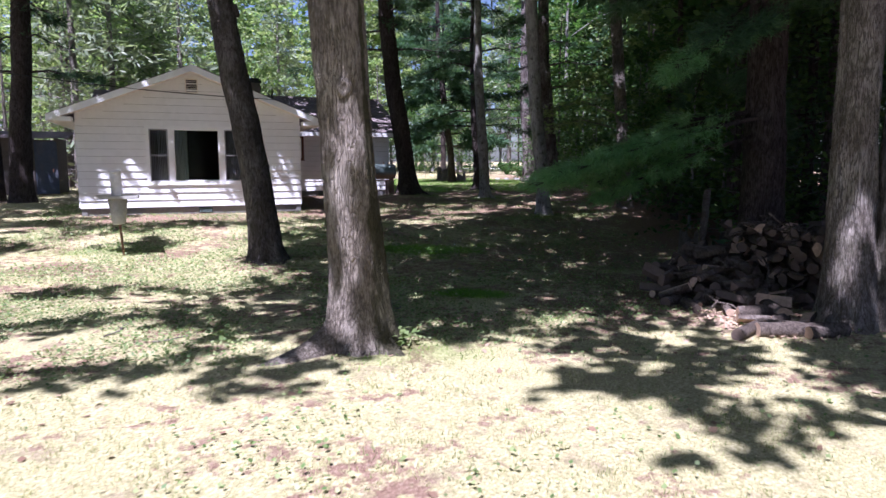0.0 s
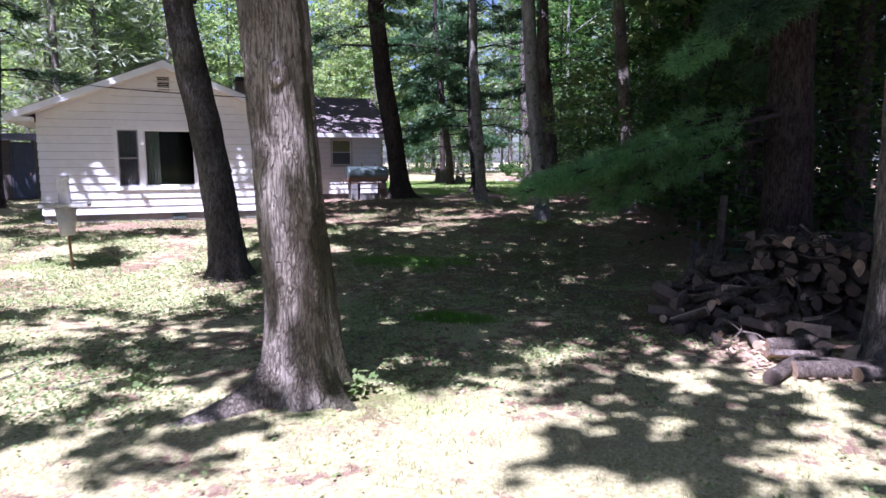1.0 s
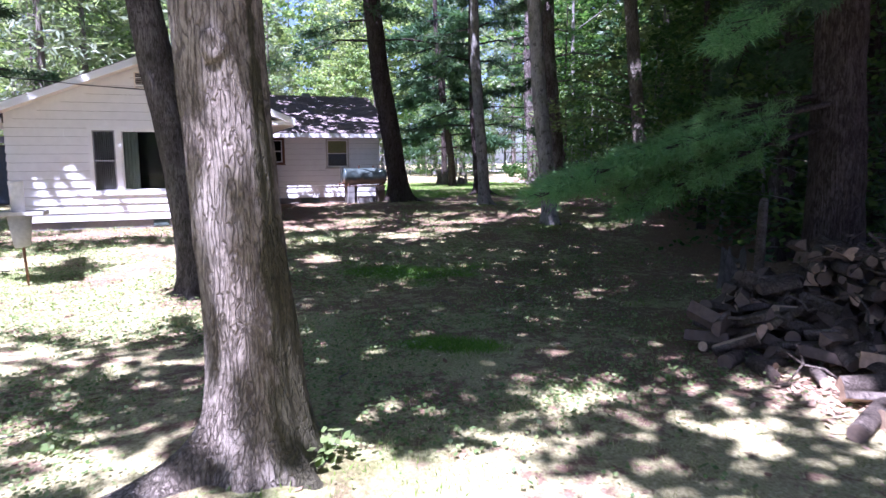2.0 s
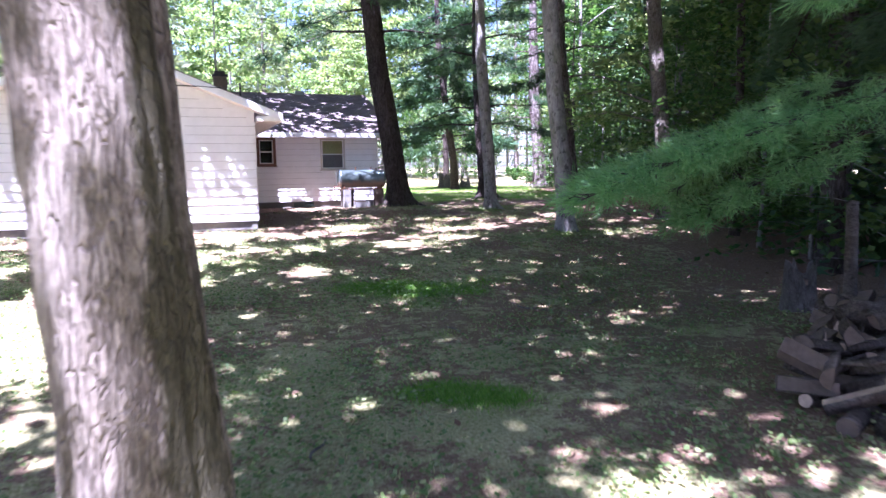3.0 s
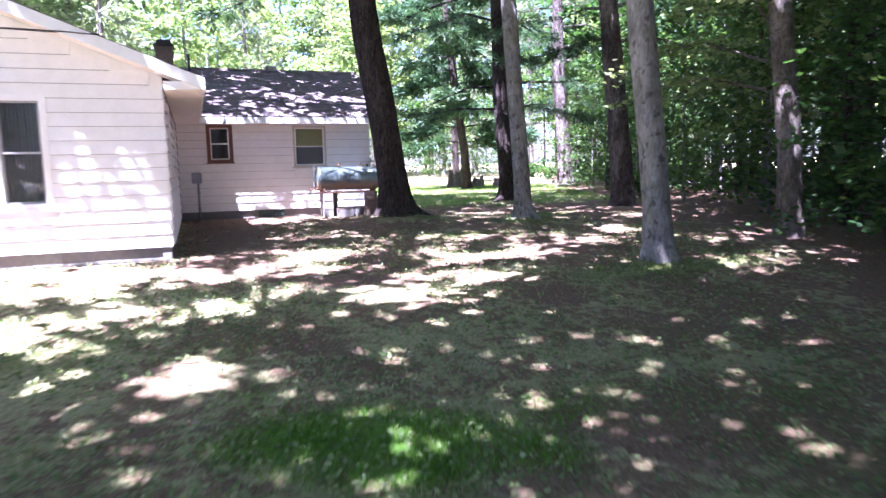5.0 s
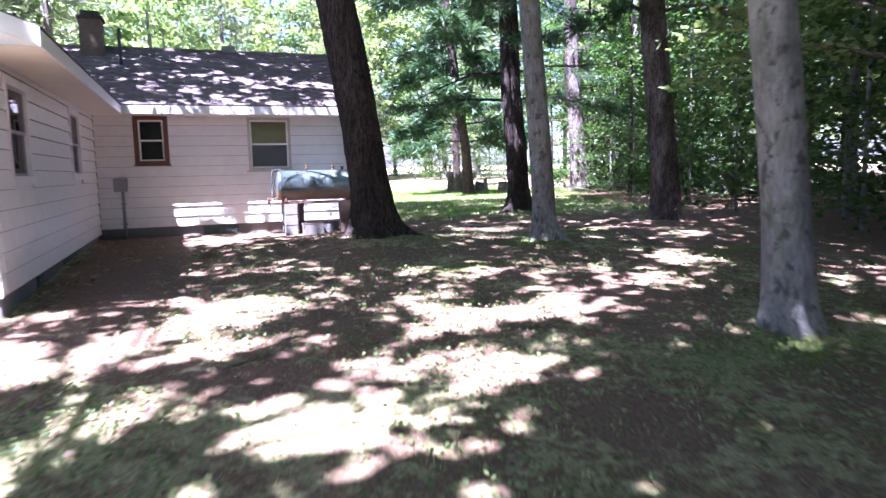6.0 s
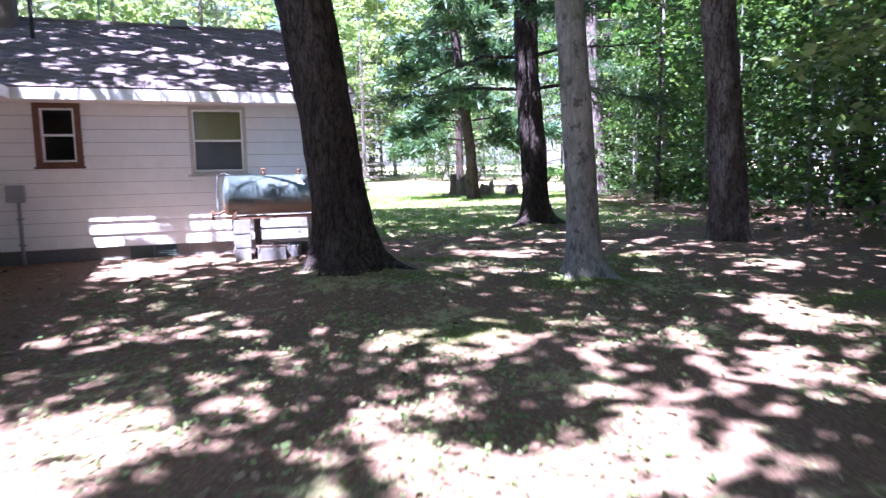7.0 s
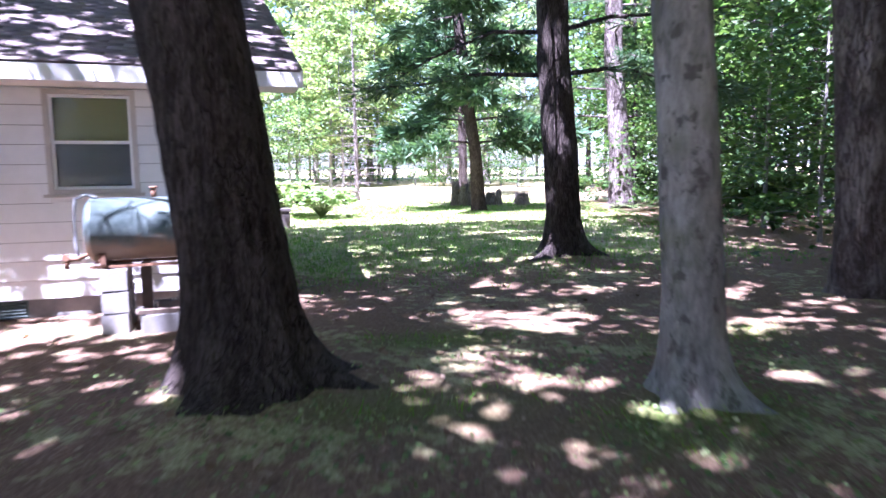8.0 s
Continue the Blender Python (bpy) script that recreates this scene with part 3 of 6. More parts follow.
# fascias, rakes and soffits
for (x0, x1, y0, y1, z0, z1, nm, mt) in (
        (0.57, 0.60, -0.5, 6.55, 2.53, 2.69, "fascia", TRIM), (-6.60, -6.57, -0.5, 6.55, 2.53, 2.69, "fascia", TRIM),
        (0.60, 5.52, 6.57, 6.60, 2.54, 2.70, "fascia", TRIM), (0.03, 0.567, -0.47, 6.9, 2.535, 2.55, "soffit", SOFFIT),
        (-6.567, -6.03, -0.47, 6.9, 2.535, 2.55, "soffit", SOFFIT), (0.03, 5.5, 6.603, 7.17, 2.545, 2.56, "soffit", SOFFIT)):
    bm = bmesh.new()
    box(bm, x0, x1, y0, y1, z0, z1, 0.003)
    under_house(part(nm, bm, mt))


def rake(p, q, depth, thick, n):
    """A sloping board under a roof's edge."""
    bm = bmesh.new()
    p, q, n = Vector(p), Vector(q), Vector(n)
    vs = []
    for d in (0, thick):
        vs += [bm.verts.new(v + n * d) for v in (p, q, q - Vector((0, 0, depth)), p - Vector((0, 0, depth)))]
    for k in ((0, 1, 2, 3), (7, 6, 5, 4), (0, 4, 5, 1), (1, 5, 6, 2), (2, 6, 7, 3), (3, 7, 4, 0)):
        bm.faces.new([vs[i] for i in k])
    bmesh.ops.recalc_face_normals(bm, faces=bm.faces)
    return under_house(part("rake_board", bm, TRIM))


for s in (1, -1):
    rake((-3, -0.5, RZ - 0.012), (-3 + s * 3.60, -0.5, 2.70), 0.17, 0.03, (0, -1, 0))
    slab("soffit", [(-3, -0.497, RZ - 0.16), (-3 + s * 3.57, -0.497, 2.555), (-3 + s * 3.57, -0.03, 2.555), (-3, -0.03, RZ - 0.16)], 0.012, SOFFIT)
    rake((5.5, 10.7, MZ - 0.012), (5.5, 10.7 - s * 4.1, 2.72), 0.17, 0.03, (1, 0, 0))
    slab("soffit", [(5.03, 10.7, MZ - 0.16), (5.03, 10.7 - s * 4.1, 2.56), (5.497, 10.7 - s * 4.1, 2.56), (5.497, 10.7, MZ - 0.16)], 0.012, SOFFIT)
    # boxed returns at the foot of the front rakes
    bm = bmesh.new()
    ends = sorted((-3 + s * 3.03, -3 + s * 3.57))
    box(bm, ends[0], ends[1], -0.47, -0.03, 2.545, 2.655)
    under_house(part("eave_return", bm, TRIM))
# small bright cap at the peak
bm = bmesh.new()
vs = [bm.verts.new(p) for p in ((-3.22, -0.535, RZ - 0.10), (-2.78, -0.535, RZ - 0.10), (-3, -0.535, RZ + 0.0), (-3.22, -0.53, RZ - 0.2), (-2.78, -0.53, RZ - 0.2))]
bm.faces.new((vs[3], vs[4], vs[1], vs[2], vs[0]))
bmesh.ops.solidify(bm, geom=bm.faces[:], thickness=0.01)
under_house(part("peak_plate", bm, TRIM))

# inside: floors, ceilings and partitions, the rooms' shade put into their colour
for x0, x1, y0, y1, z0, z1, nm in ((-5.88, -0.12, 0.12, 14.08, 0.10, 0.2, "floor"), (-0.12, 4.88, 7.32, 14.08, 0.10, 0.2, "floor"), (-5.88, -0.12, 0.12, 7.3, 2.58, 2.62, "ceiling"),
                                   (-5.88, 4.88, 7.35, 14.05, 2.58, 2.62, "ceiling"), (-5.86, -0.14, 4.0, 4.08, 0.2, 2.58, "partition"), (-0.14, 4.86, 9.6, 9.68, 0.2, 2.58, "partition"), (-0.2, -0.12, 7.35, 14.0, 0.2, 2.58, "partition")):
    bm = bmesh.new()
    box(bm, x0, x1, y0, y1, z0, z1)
    under_house(part(nm, bm, SHADED_ROOM))


def window(f, hole, casing, label):
    """A cased window in a wall's opening."""
    a, b, c, d = hole
    w = 0.045 if casing is not CASING else 0.025
    o = w
    bm = bmesh.new()
    for q in ((a - o, a + w, c - 0.02, d + o), (b - w, b + o, c - 0.02, d + o), (a + w, b - w, d - w, d + o), (a + w, b - w, c - 0.02, c + w)):
        hex_box(bm, f, *q, -0.10, 0.036)
    bmesh.ops.recalc_face_normals(bm, faces=bm.faces)
    win = under_house(part("window", bm, casing, label=label))
    bm = bmesh.new()
    hex_box(bm, f, a - 0.07, b + 0.07, c - 0.055, c - 0.021, -0.02, 0.06, 0.05)
    bmesh.ops.recalc_face_normals(bm, faces=bm.faces)
    part("sill", bm, casing, win)
    return win


def light(f, win, a, b, c, d, sash, double=True, behind=None, gap=0.14):
    """One glazed light: sashes, panes and what hangs behind."""
    m = c + (d - c) * 0.5
    for k, (lo, hi, out) in enumerate(((c, m + 0.015, 0.0), (m - 0.015, d, 0.018)) if double else ((c, d, 0.0),)):
        bm = bmesh.new()
        t = 0.032
        for q in ((a, a + t, lo, hi), (b - t, b, lo, hi), (a + t, b - t, hi - t, hi), (a + t, b - t, lo, lo + t)):
            hex_box(bm, f, *q, -0.05 + out, -0.015 + out)
        bmesh.ops.recalc_face_normals(bm, faces=bm.faces)
        part("sash", bm, sash, win)
        bm = bmesh.new()
        hex_box(bm, f, a + t - 0.004, b - t + 0.004, lo + t - 0.004, hi - t + 0.004, -0.036 + out, -0.031 + out)
        bmesh.ops.recalc_face_normals(bm, faces=bm.faces)
        pane = part("pane", bm, GLASS, win)
        pane.visible_shadow = False
    if behind:
        bm = bmesh.new()
        n = 36
        cols = []
        for k in range(n + 1):
            u = a + (b - a) * k / n
            dd = -gap + 0.007 * math.sin(k * 1.9) + 0.004 * math.sin(k * 0.7)
            cols.append([bm.verts.new(f(u, z, dd + 0.004 * math.sin(z * 5 + k))) for z in (c, m, d)])
        for p, q in zip(cols, cols[1:]):
            for k in range(2):
                bm.faces.new((p[k], q[k], q[k + 1], p[k + 1]))
        bmesh.ops.solidify(bm, geom=bm.faces[:], thickness=0.004)
        part("curtain", bm, behind, win)


DARK_SASH = plain("grey_storm_sash", (0.30, 0.30, 0.31), 0.5, 0.1, 10)
big = window(front, PICTURE, TRIM, "white-framed picture window between two double-hung windows")
for q in ((-3.70, -3.56, 0.925, 2.395), (-2.32, -2.18, 0.925, 2.395)):
    bm = bmesh.new()
    hex_box(bm, front, *q, -0.10, 0.034)
    bmesh.ops.recalc_face_normals(bm, faces=bm.faces)
    part("mullion", bm, TRIM, big)
light(front, big, -4.195, -3.702, 0.925, 2.395, DARK_SASH, True, CURTAIN_GREY)
light(front, big, -3.558, -2.322, 0.925, 2.395, TRIM, False)
light(front, big, -2.178, -1.655, 0.925, 2.395, DARK_SASH, True, CURTAIN_GREY)
bm = bmesh.new()
cols = []
for k in range(15):
    u = -3.55 + 0.36 * k / 14
    cols.append([bm.verts.new((u, 0.17 + 0.03 * math.sin(k * 2.1), z)) for z in (0.45, 2.44)])
for p, q in zip(cols, cols[1:]):
    bm.faces.new((p[0], q[0], q[1], p[1]))
bmesh.ops.solidify(bm, geom=bm.faces[:], thickness=0.004)
part("curtain", bm, CURTAIN, big, "pale green gathered curtain")
for hole in EAST_WINDOWS:
    win = window(wing_east, hole, TRIM, "white double-hung window in the side wall")
    a, b, c, d = hole
    light(wing_east, win, a + 0.046, b - 0.046, c + 0.046, d - 0.046, DARK_SASH, True, CURTAIN_GREY)
win = window(main_south, SOUTH_WINDOWS[0], BROWN_TRIM, "small double-hung window with weathered brown casing")
a, b, c, d = SOUTH_WINDOWS[0]
light(main_south, win, a + 0.046, b - 0.046, c + 0.046, d - 0.046, TRIM, True)
win = window(main_south, SOUTH_WINDOWS[1], CASING, "double-hung window in a beige casing with a half-drawn blind")
a, b, c, d = SOUTH_WINDOWS[1]
light(main_south, win, a + 0.026, b - 0.026, c + 0.026, d - 0.026, TRIM, True)
bm = bmesh.new()
hex_box(bm, main_south, a + 0.05, b - 0.05, c + (d - c) * 0.5, d - 0.05, -0.075, -0.071)
bmesh.ops.recalc_face_normals(bm, faces=bm.faces)
part("blind", bm, BLIND, win, "half-drawn yellowish roller blind")
bm = bmesh.new()
hex_box(bm, main_south, a + 0.05, b - 0.05, c + 0.05, c + (d - c) * 0.52, -0.085, -0.081)
bmesh.ops.recalc_face_normals(bm, faces=bm.faces)
part("curtain", bm, CURTAIN_GREY, win)

# gable vent
bm = bmesh.new()
for q in ((-3.18, -3.15, 3.40, 3.80), (-2.87, -2.84, 3.40, 3.80), (-3.15, -2.87, 3.77, 3.80), (-3.15, -2.87, 3.40, 3.43)):
    hex_box(bm, front, *q, 0.0, 0.045)
bmesh.ops.recalc_face_normals(bm, faces=bm.faces)
vent = under_house(part("gable_vent", bm, SOFFIT, label="cream louvred gable vent"))
for k in range(7):
    bm = bmesh.new()
    z = 3.435 + k * 0.048
    hex_box(bm, front, -3.148, -2.872, z, z + 0.034, 0.008, 0.038, 0.012)
    bmesh.ops.recalc_face_normals(bm, faces=bm.faces)
    part("slat", bm, SOFFIT, vent)
bm = bmesh.new()
hex_box(bm, front, -3.15, -2.87, 3.43, 3.77, 0.028, 0.03)
bmesh.ops.recalc_face_normals(bm, faces=bm.faces)
part("backing", bm, BLACK, vent)

# chimney, pipes and ridge box
bm = bmesh.new()
box(bm, -0.42, 0.04, 9.85, 10.35, 3.7, 4.92, 0.008)
chimney = under_house(part("chimney", bm, CHIMNEY, label="tan block chimney with a dark cap"))
row = 0
z = 4.0
while z < 4.9:
    for a in (-0.43, -0.19):
        off = 0.06 * (row % 2)
        bm = bmesh.new()
        box(bm, a + off * 0.5, a + 0.225 + off * 0.5, 9.838, 9.852, z, z + 0.185, 0.003)
        part("block", bm, CHIMNEY, chimney)
    z += 0.2
    row += 1
bm = bmesh.new()
box(bm, -0.46, 0.08, 9.81, 10.39, 4.92, 5.00, 0.01)
box(bm, -0.38, 0.0, 9.9, 10.3, 5.0, 5.12, 0.01)
part("cap", bm, SOOT, chimney, "dark sooty chimney cap")
bm = bmesh.new()
tube(bm, [(0.45, 9.2, 3.7), (0.45, 9.2, 4.62)], 0.035, 10)
under_house(part("vent_pipe", bm, SOOT, label="dark plumbing vent pipe"))
bm = bmesh.new()
tube(bm, [(1.3, 11.2, 4.2), (1.3, 11.2, 5.05)], 0.022, 8)
under_house(part("vent_pipe", bm, METAL_GREY))
bm = bmesh.new()
box(bm, 2.66, 2.98, 10.45, 10.75, 4.40, 4.55, 0.015)
under_house(part("roof_vent", bm, METAL_GREY, label="small metal ridge vent"))

# meter box on the wall
meter = thing("electric_meter", (0.44, 7.17, 0.2), "grey metal meter box with conduit on the house wall", "meter")
box_ob = boxed("meter_box", METAL_GREY, meter, -0.12, 0.12, -0.14, 0.0, 0.86, 1.12, bevel=0.012)
bm = bmesh.new()
tube(bm, [(0.03, -0.05, -0.15), (0.03, -0.05, 0.9)], 0.028, 10)
part("conduit", bm, METAL_GREY, meter)
bm = bmesh.new()
for z in (0.2, 0.6):
    box(bm, -0.02, 0.08, -0.085, 0.0, z, z + 0.03, 0.004)
part("strap", bm, METAL_GREY, meter)


# ---- trees ----
def leaf_cloud(centres, axes, n, size, rng, flat=0.5, long=1.0, droop=0.0):
    """Diamond leaves strewn round centres; returns vertices and faces."""
    centres = np.asarray(centres, dtype=np.float64)
    c = np.repeat(centres, n, axis=0)
    k = len(c)
    c = c + rng.normal(0, 1, (k, 3)) * np.asarray(axes)
    a = rng.uniform(0, 2 * np.pi, k)
    out = np.stack([np.cos(a), np.sin(a), rng.normal(0, 0.35, k) - droop], 1)
    out /= np.linalg.norm(out, axis=1)[:, None]
    nrm = np.stack([rng.normal(0, flat, k), rng.normal(0, flat, k), np.ones(k)], 1)
    side = np.cross(out, nrm)
    side /= np.linalg.norm(side, axis=1)[:, None] + 1e-9
    s = size * rng.uniform(0.6, 1.3, k)[:, None]
    v = np.stack([c - out * s * 0.5, c + side * s * 0.33 / long, c + out * s * 0.5, c - side * s * 0.33 / long], 1).reshape(-1, 3)
    return v, np.arange(4 * k).reshape(-1, 4)


def needle_cloud(starts, ways, n, size, rng, spread=0.5, width=0.05):
    """Tufts of long thin needles that fan out along twigs."""
    starts, ways = np.repeat(np.asarray(starts), n, 0), np.repeat(np.asarray(ways), n, 0)
    k = len(starts)
    d = ways + rng.normal(0, spread, (k, 3))
    d /= np.linalg.norm(d, axis=1)[:, None]
    side = np.cross(d, rng.normal(0, 1, (k, 3)))
    side /= np.linalg.norm(side, axis=1)[:, None] + 1e-9
    s = size * rng.uniform(0.6, 1.2, k)[:, None]
    p = starts + rng.normal(0, size * 0.25, (k, 3))
    v = np.stack([p, p + d * s * 0.5 + side * s * width, p + d * s, p + d * s * 0.5 - side * s * width], 1).reshape(-1, 3)
    return v, np.arange(4 * k).reshape(-1, 4)


def trunk_shape(points, radii, seed, segs=40, rings=90, flare=0.8, flare_h=0.5, lobes=5, ridge=0.015, ridge_n=17, roots=()):
    """A tapered trunk along points, with root flare and bark ridges, as arrays."""
    points, zs = np.asarray(points, float), np.asarray(points, float)[:, 2]
    ts = np.linspace(0, 1, rings) ** 1.5
    z = zs[0] + (zs[-1] - zs[0]) * ts
    cx, cy, rr = (np.interp(z, zs, c) for c in (points[:, 0], points[:, 1], np.asarray(radii, float)))
    v = []
    for i in range(rings):
        h = z[i] - zs[0]
        fl = math.exp(-max(0, h) / flare_h * 2.2)
        for k in range(segs):
            a = 2 * math.pi * k / segs
            ca, sa = math.cos(a), math.sin(a)
            lobe = 0.5 + 0.5 * math.cos(lobes * a + seed * 1.7 + 0.6 * math.sin(a * 2 + seed))
            r = rr[i] * (1 + flare * fl * (0.35 + 0.9 * lobe))
            for ra, reach in roots:
                da = (a - ra + math.pi) % (2 * math.pi) - math.pi
                r += reach * math.exp(-(da / 0.22) ** 2) * math.exp(-max(0, h) / 0.15)
            wob = noise.noise((ca * 1.1 + seed, sa * 1.1, h * 0.8)) * 0.10 * rr[i]
            rid = noise.noise((ca * ridge_n * 0.32, sa * ridge_n * 0.32, h * 1.6 + seed)) + 0.5 * noise.noise((ca * ridge_n * 0.8, sa * ridge_n * 0.8, h * 5 + seed))
            r += wob + ridge * rid
            v.append((cx[i] + ca * r, cy[i] + sa * r, z[i]))
    f = [(i * segs + k, i * segs + (k + 1) % segs, (i + 1) * segs + (k + 1) % segs, (i + 1) * segs + k) for i in range(rings - 1) for k in range(segs)]
    return v, f


def branch_set(bm, starts):
    """Tapered limbs: each a list of points and a foot radius."""
    for pts, r in starts:
        n = len(pts)
        tube(bm, pts[::2] + pts[-1:], [r, r * 0.7, r * 0.4, r * 0.15], 3, cap=False)


def limb_points(p, az, length, rise, sag, rnd, n=6):
    out = []
    for i in range(n):
        t = i / (n - 1)
        out.append(Vector((p[0] + math.cos(az) * length * t + rnd.uniform(-1, 1) * 0.06 * length * t,
                           p[1] + math.sin(az) * length * t + rnd.uniform(-1, 1) * 0.06 * length * t,
                           p[2] + rise * length * t - sag * length * t * t)))
    return out


def knob(bm, at, r, way):
    """A healed branch collar on a trunk."""
    m = look(Vector(at), Vector(at) + Vector(way))
    rings = []
    for k, (rad, d) in enumerate(((1.25, -0.3), (1.1, 0.12), (0.75, 0.28), (0.45, 0.2), (0.2, 0.05))):
        rings.append([bm.verts.new(m @ Vector((math.cos(a) * r * rad * (1 + 0.12 * math.sin(3 * a)), math.sin(a) * r * rad * 1.25, -d * r))) for a in [2 * math.pi * i / 14 for i in range(14)]])
    for a, b in zip(rings, rings[1:]):
        for i in range(14):
            bm.faces.new((a[i], a[(i + 1) % 14], b[(i + 1) % 14], b[i])).smooth = True
    bm.faces.new(rings[-1])


# Sun and shade on the yard: clumps of the crowns stand where their shade falls.
# Sunlit patches: x, y, half-width along x, half-depth along y, turn in degrees.
GAPS_NEAR = [
    (-6.5, -15.0, 2.5, 2.0, 0), (-2.2, -18.2, 3.5, 1.3, -8), (-3.2, -16.4, 3.0, 1.5, -8), (-1.3, -15.6, 1.1, 1.25, 0), (-0.7, -16.6, 0.7, 0.8, 0), (1.3, -16.4, 0.9, 0.35, 25), (2.75, -14.7, 0.5, 0.55, 0),
    (-4.0, -12.5, 0.9, 0.3, -20), (-1.3, -13.35, 0.27, 0.95, -46.6), (0.7, -13.5, 0.8, 0.25, -15), (2.4, -15.5, 0.6, 0.3, 20), (-0.3, -14.2, 0.5, 0.3, 0), (4.1, -14.95, 0.22, 0.4, -46.6),
]
GAPS_LAWN = [
    (-5.2, -7.6, 2.6, 1.5, 10), (-5.6, -10.6, 1.5, 0.8, 15), (-2.9, -6.3, 1.2, 1.0, 0), (-3.2, -8.6, 0.9, 0.6, 0), (0.3, -5.3, 0.7, 0.7, 30), (-1.63, -5.9, 0.8, 0.4, 0), (-1.2, -6.4, 0.5, 0.5, 0),
    (-0.4, -5.4, 0.5, 0.4, 0), (-1.5, -7.5, 0.5, 0.3, 0), (3.3, -10.4, 0.5, 0.25, 0), (2.7, -10.6, 0.5, 0.25, 0), (3.2, -9.8, 0.4, 0.25, 0), (-1.7, -9.0, 0.4, 0.25, 0), (-1.5, -8.1, 0.4, 0.2, 0),
    (1.45, -7.2, 0.45, 0.14, 0), (-0.7, -7.4, 0.3, 0.2, 0), (0.05, -11.45, 0.32, 0.16, 0),
]
GAPS_HOUSE = [
    (-8.5, -3.0, 2.0, 1.0, 0), (-2.2, -0.8, 2.2, 0.7, 0), (-2.6, 0.2, 3.3, 0.35, 0), (-4.2, -4.6, 1.8, 0.6, 0), (-1.3, -2.0, 1.6, 0.55, 0), (-1.6, -4.5, 1.2, 0.5, 8), (-4.3, -1.8, 1.2, 0.4, 0),
    (-0.9, -3.6, 0.8, 0.35, 20), (0.7, -3.6, 0.6, 0.4, 0),
]
GAPS_YARD = [
    (1.2, -1.2, 1.4, 0.28, 12), (3.4, -2.8, 0.75, 0.42, 15), (1.5, -1.7, 0.5, 0.6, 0), (4.4, -1.9, 1.0, 0.25, 20), (1.9, -0.35, 0.6, 0.4, 0), (2.7, -3.6, 0.6, 0.35, 20), (0.9, -1.9, 0.7, 0.3, 15),
    (1.9, -1.0, 0.5, 0.35, 20), (4.7, -1.5, 0.7, 0.22, 10), (6.7, -0.9, 0.6, 0.25, -20), (5.3, -1.8, 0.6, 0.25, 0), (4.1, -0.75, 0.5, 0.25, 20), (3.9, -1.4, 0.5, 0.22, 0), (5.5, -0.9, 0.4, 0.22, 0),
    (7.3, -0.6, 0.4, 0.2, 0),
]
GAPS_SIDE = [
    (3.3, 6.4, 1.6, 0.45, 0), (2.2, 5.6, 0.7, 0.6, 0), (7.4, 5.2, 1.0, 0.4, 0), (10.5, 5.6, 0.9, 0.3, 0), (2.3, -0.2, 0.5, 0.3, 0), (9.0, 6.5, 0.5, 0.3, 0), (6.3, 3.2, 0.5, 0.25, 20),
    (6.5, 4.3, 0.5, 0.25, 0), (8.7, 0.9, 0.5, 0.2, 0), (6.5, 4.1, 0.4, 0.25, 0), (6.7, -0.07, 0.5, 0.18, 0), (4.34, -0.3, 0.4, 0.2, 0), (7.5, 5.0, 0.4, 0.2, 0), (9.7, 4.1, 0.4, 0.2, 0),
    (4.3, 1.2, 0.35, 0.2, 0), (6.9, 2.9, 0.3, 0.2, 0), (5.7, 6.3, 0.3, 0.2, 0), (4.4, 3.2, 0.25, 0.2, 0), (5.3, 0.4, 0.3, 0.15, 0),
]
GAPS_BACK = [
    (3.4, 7.3, 1.9, 0.2, 0), (4.7, 6.9, 0.9, 0.25, 0), (4.6, 7.75, 1.5, 0.14, 0), (9.6, 9.1, 0.7, 0.3, 0), (5.8, 8.4, 1.0, 0.16, 6), (8.0, 7.4, 0.5, 0.3, 0), (4.2, 8.1, 1.1, 0.12, 8),
    (2.4, 8.5, 1.0, 0.12, -8), (3.9, 9.4, 0.8, 0.12, -10), (6.0, 9.0, 0.7, 0.1, 0),
]
SUNNY = GAPS_NEAR + GAPS_LAWN + GAPS_HOUSE + GAPS_YARD + GAPS_SIDE + GAPS_BACK


# shade that lies on the trunks and the wood's edge: x, y, half-widths
SHADY_FRONT = [(8.3, -5.2, 1.3, 1.0), (5.6, -7.8, 1.2, 0.9), (6.8, -11.0, 1.3, 1.0), (4.3, -13.4, 1.5, 0.8), (4.9, -14.4, 0.7, 0.6), (7.0, -2.6, 0.6, 0.5), (7.6, -2.1, 0.6, 0.5), (-1.6, -7.6, 0.4, 0.4), (-1.0, -7.0, 0.4, 0.5), (1.4, -9.1, 1.3, 0.5), (5.0, -4.5, 1.6, 1.1), (4.5, -12.7, 1.5, 1.1), (7.6, -7.0, 1.6, 1.5), (-4.2, -5.2, 0.35, 0.6)]
SHADY_SIDE = [(10.3, 0.3, 1.2, 0.5), (8.1, 2.0, 0.7, 0.5), (5.2, 4.1, 0.6, 0.6), (5.9, 4.8, 0.6, 0.6), (7.8, 3.0, 0.6, 0.6), (8.3, 3.5, 0.6, 0.6), (4.9, 1.7, 0.9, 0.55), (4.3, 2.6, 0.7, 0.6), (4.9, 3.2, 0.5, 0.6), (12.0, 5.0, 0.6, 0.5), (12.6, 5.6, 0.6, 0.5), (4.9, 4.6, 0.6, 0.5)]
SHADY = SHADY_FRONT + SHADY_SIDE


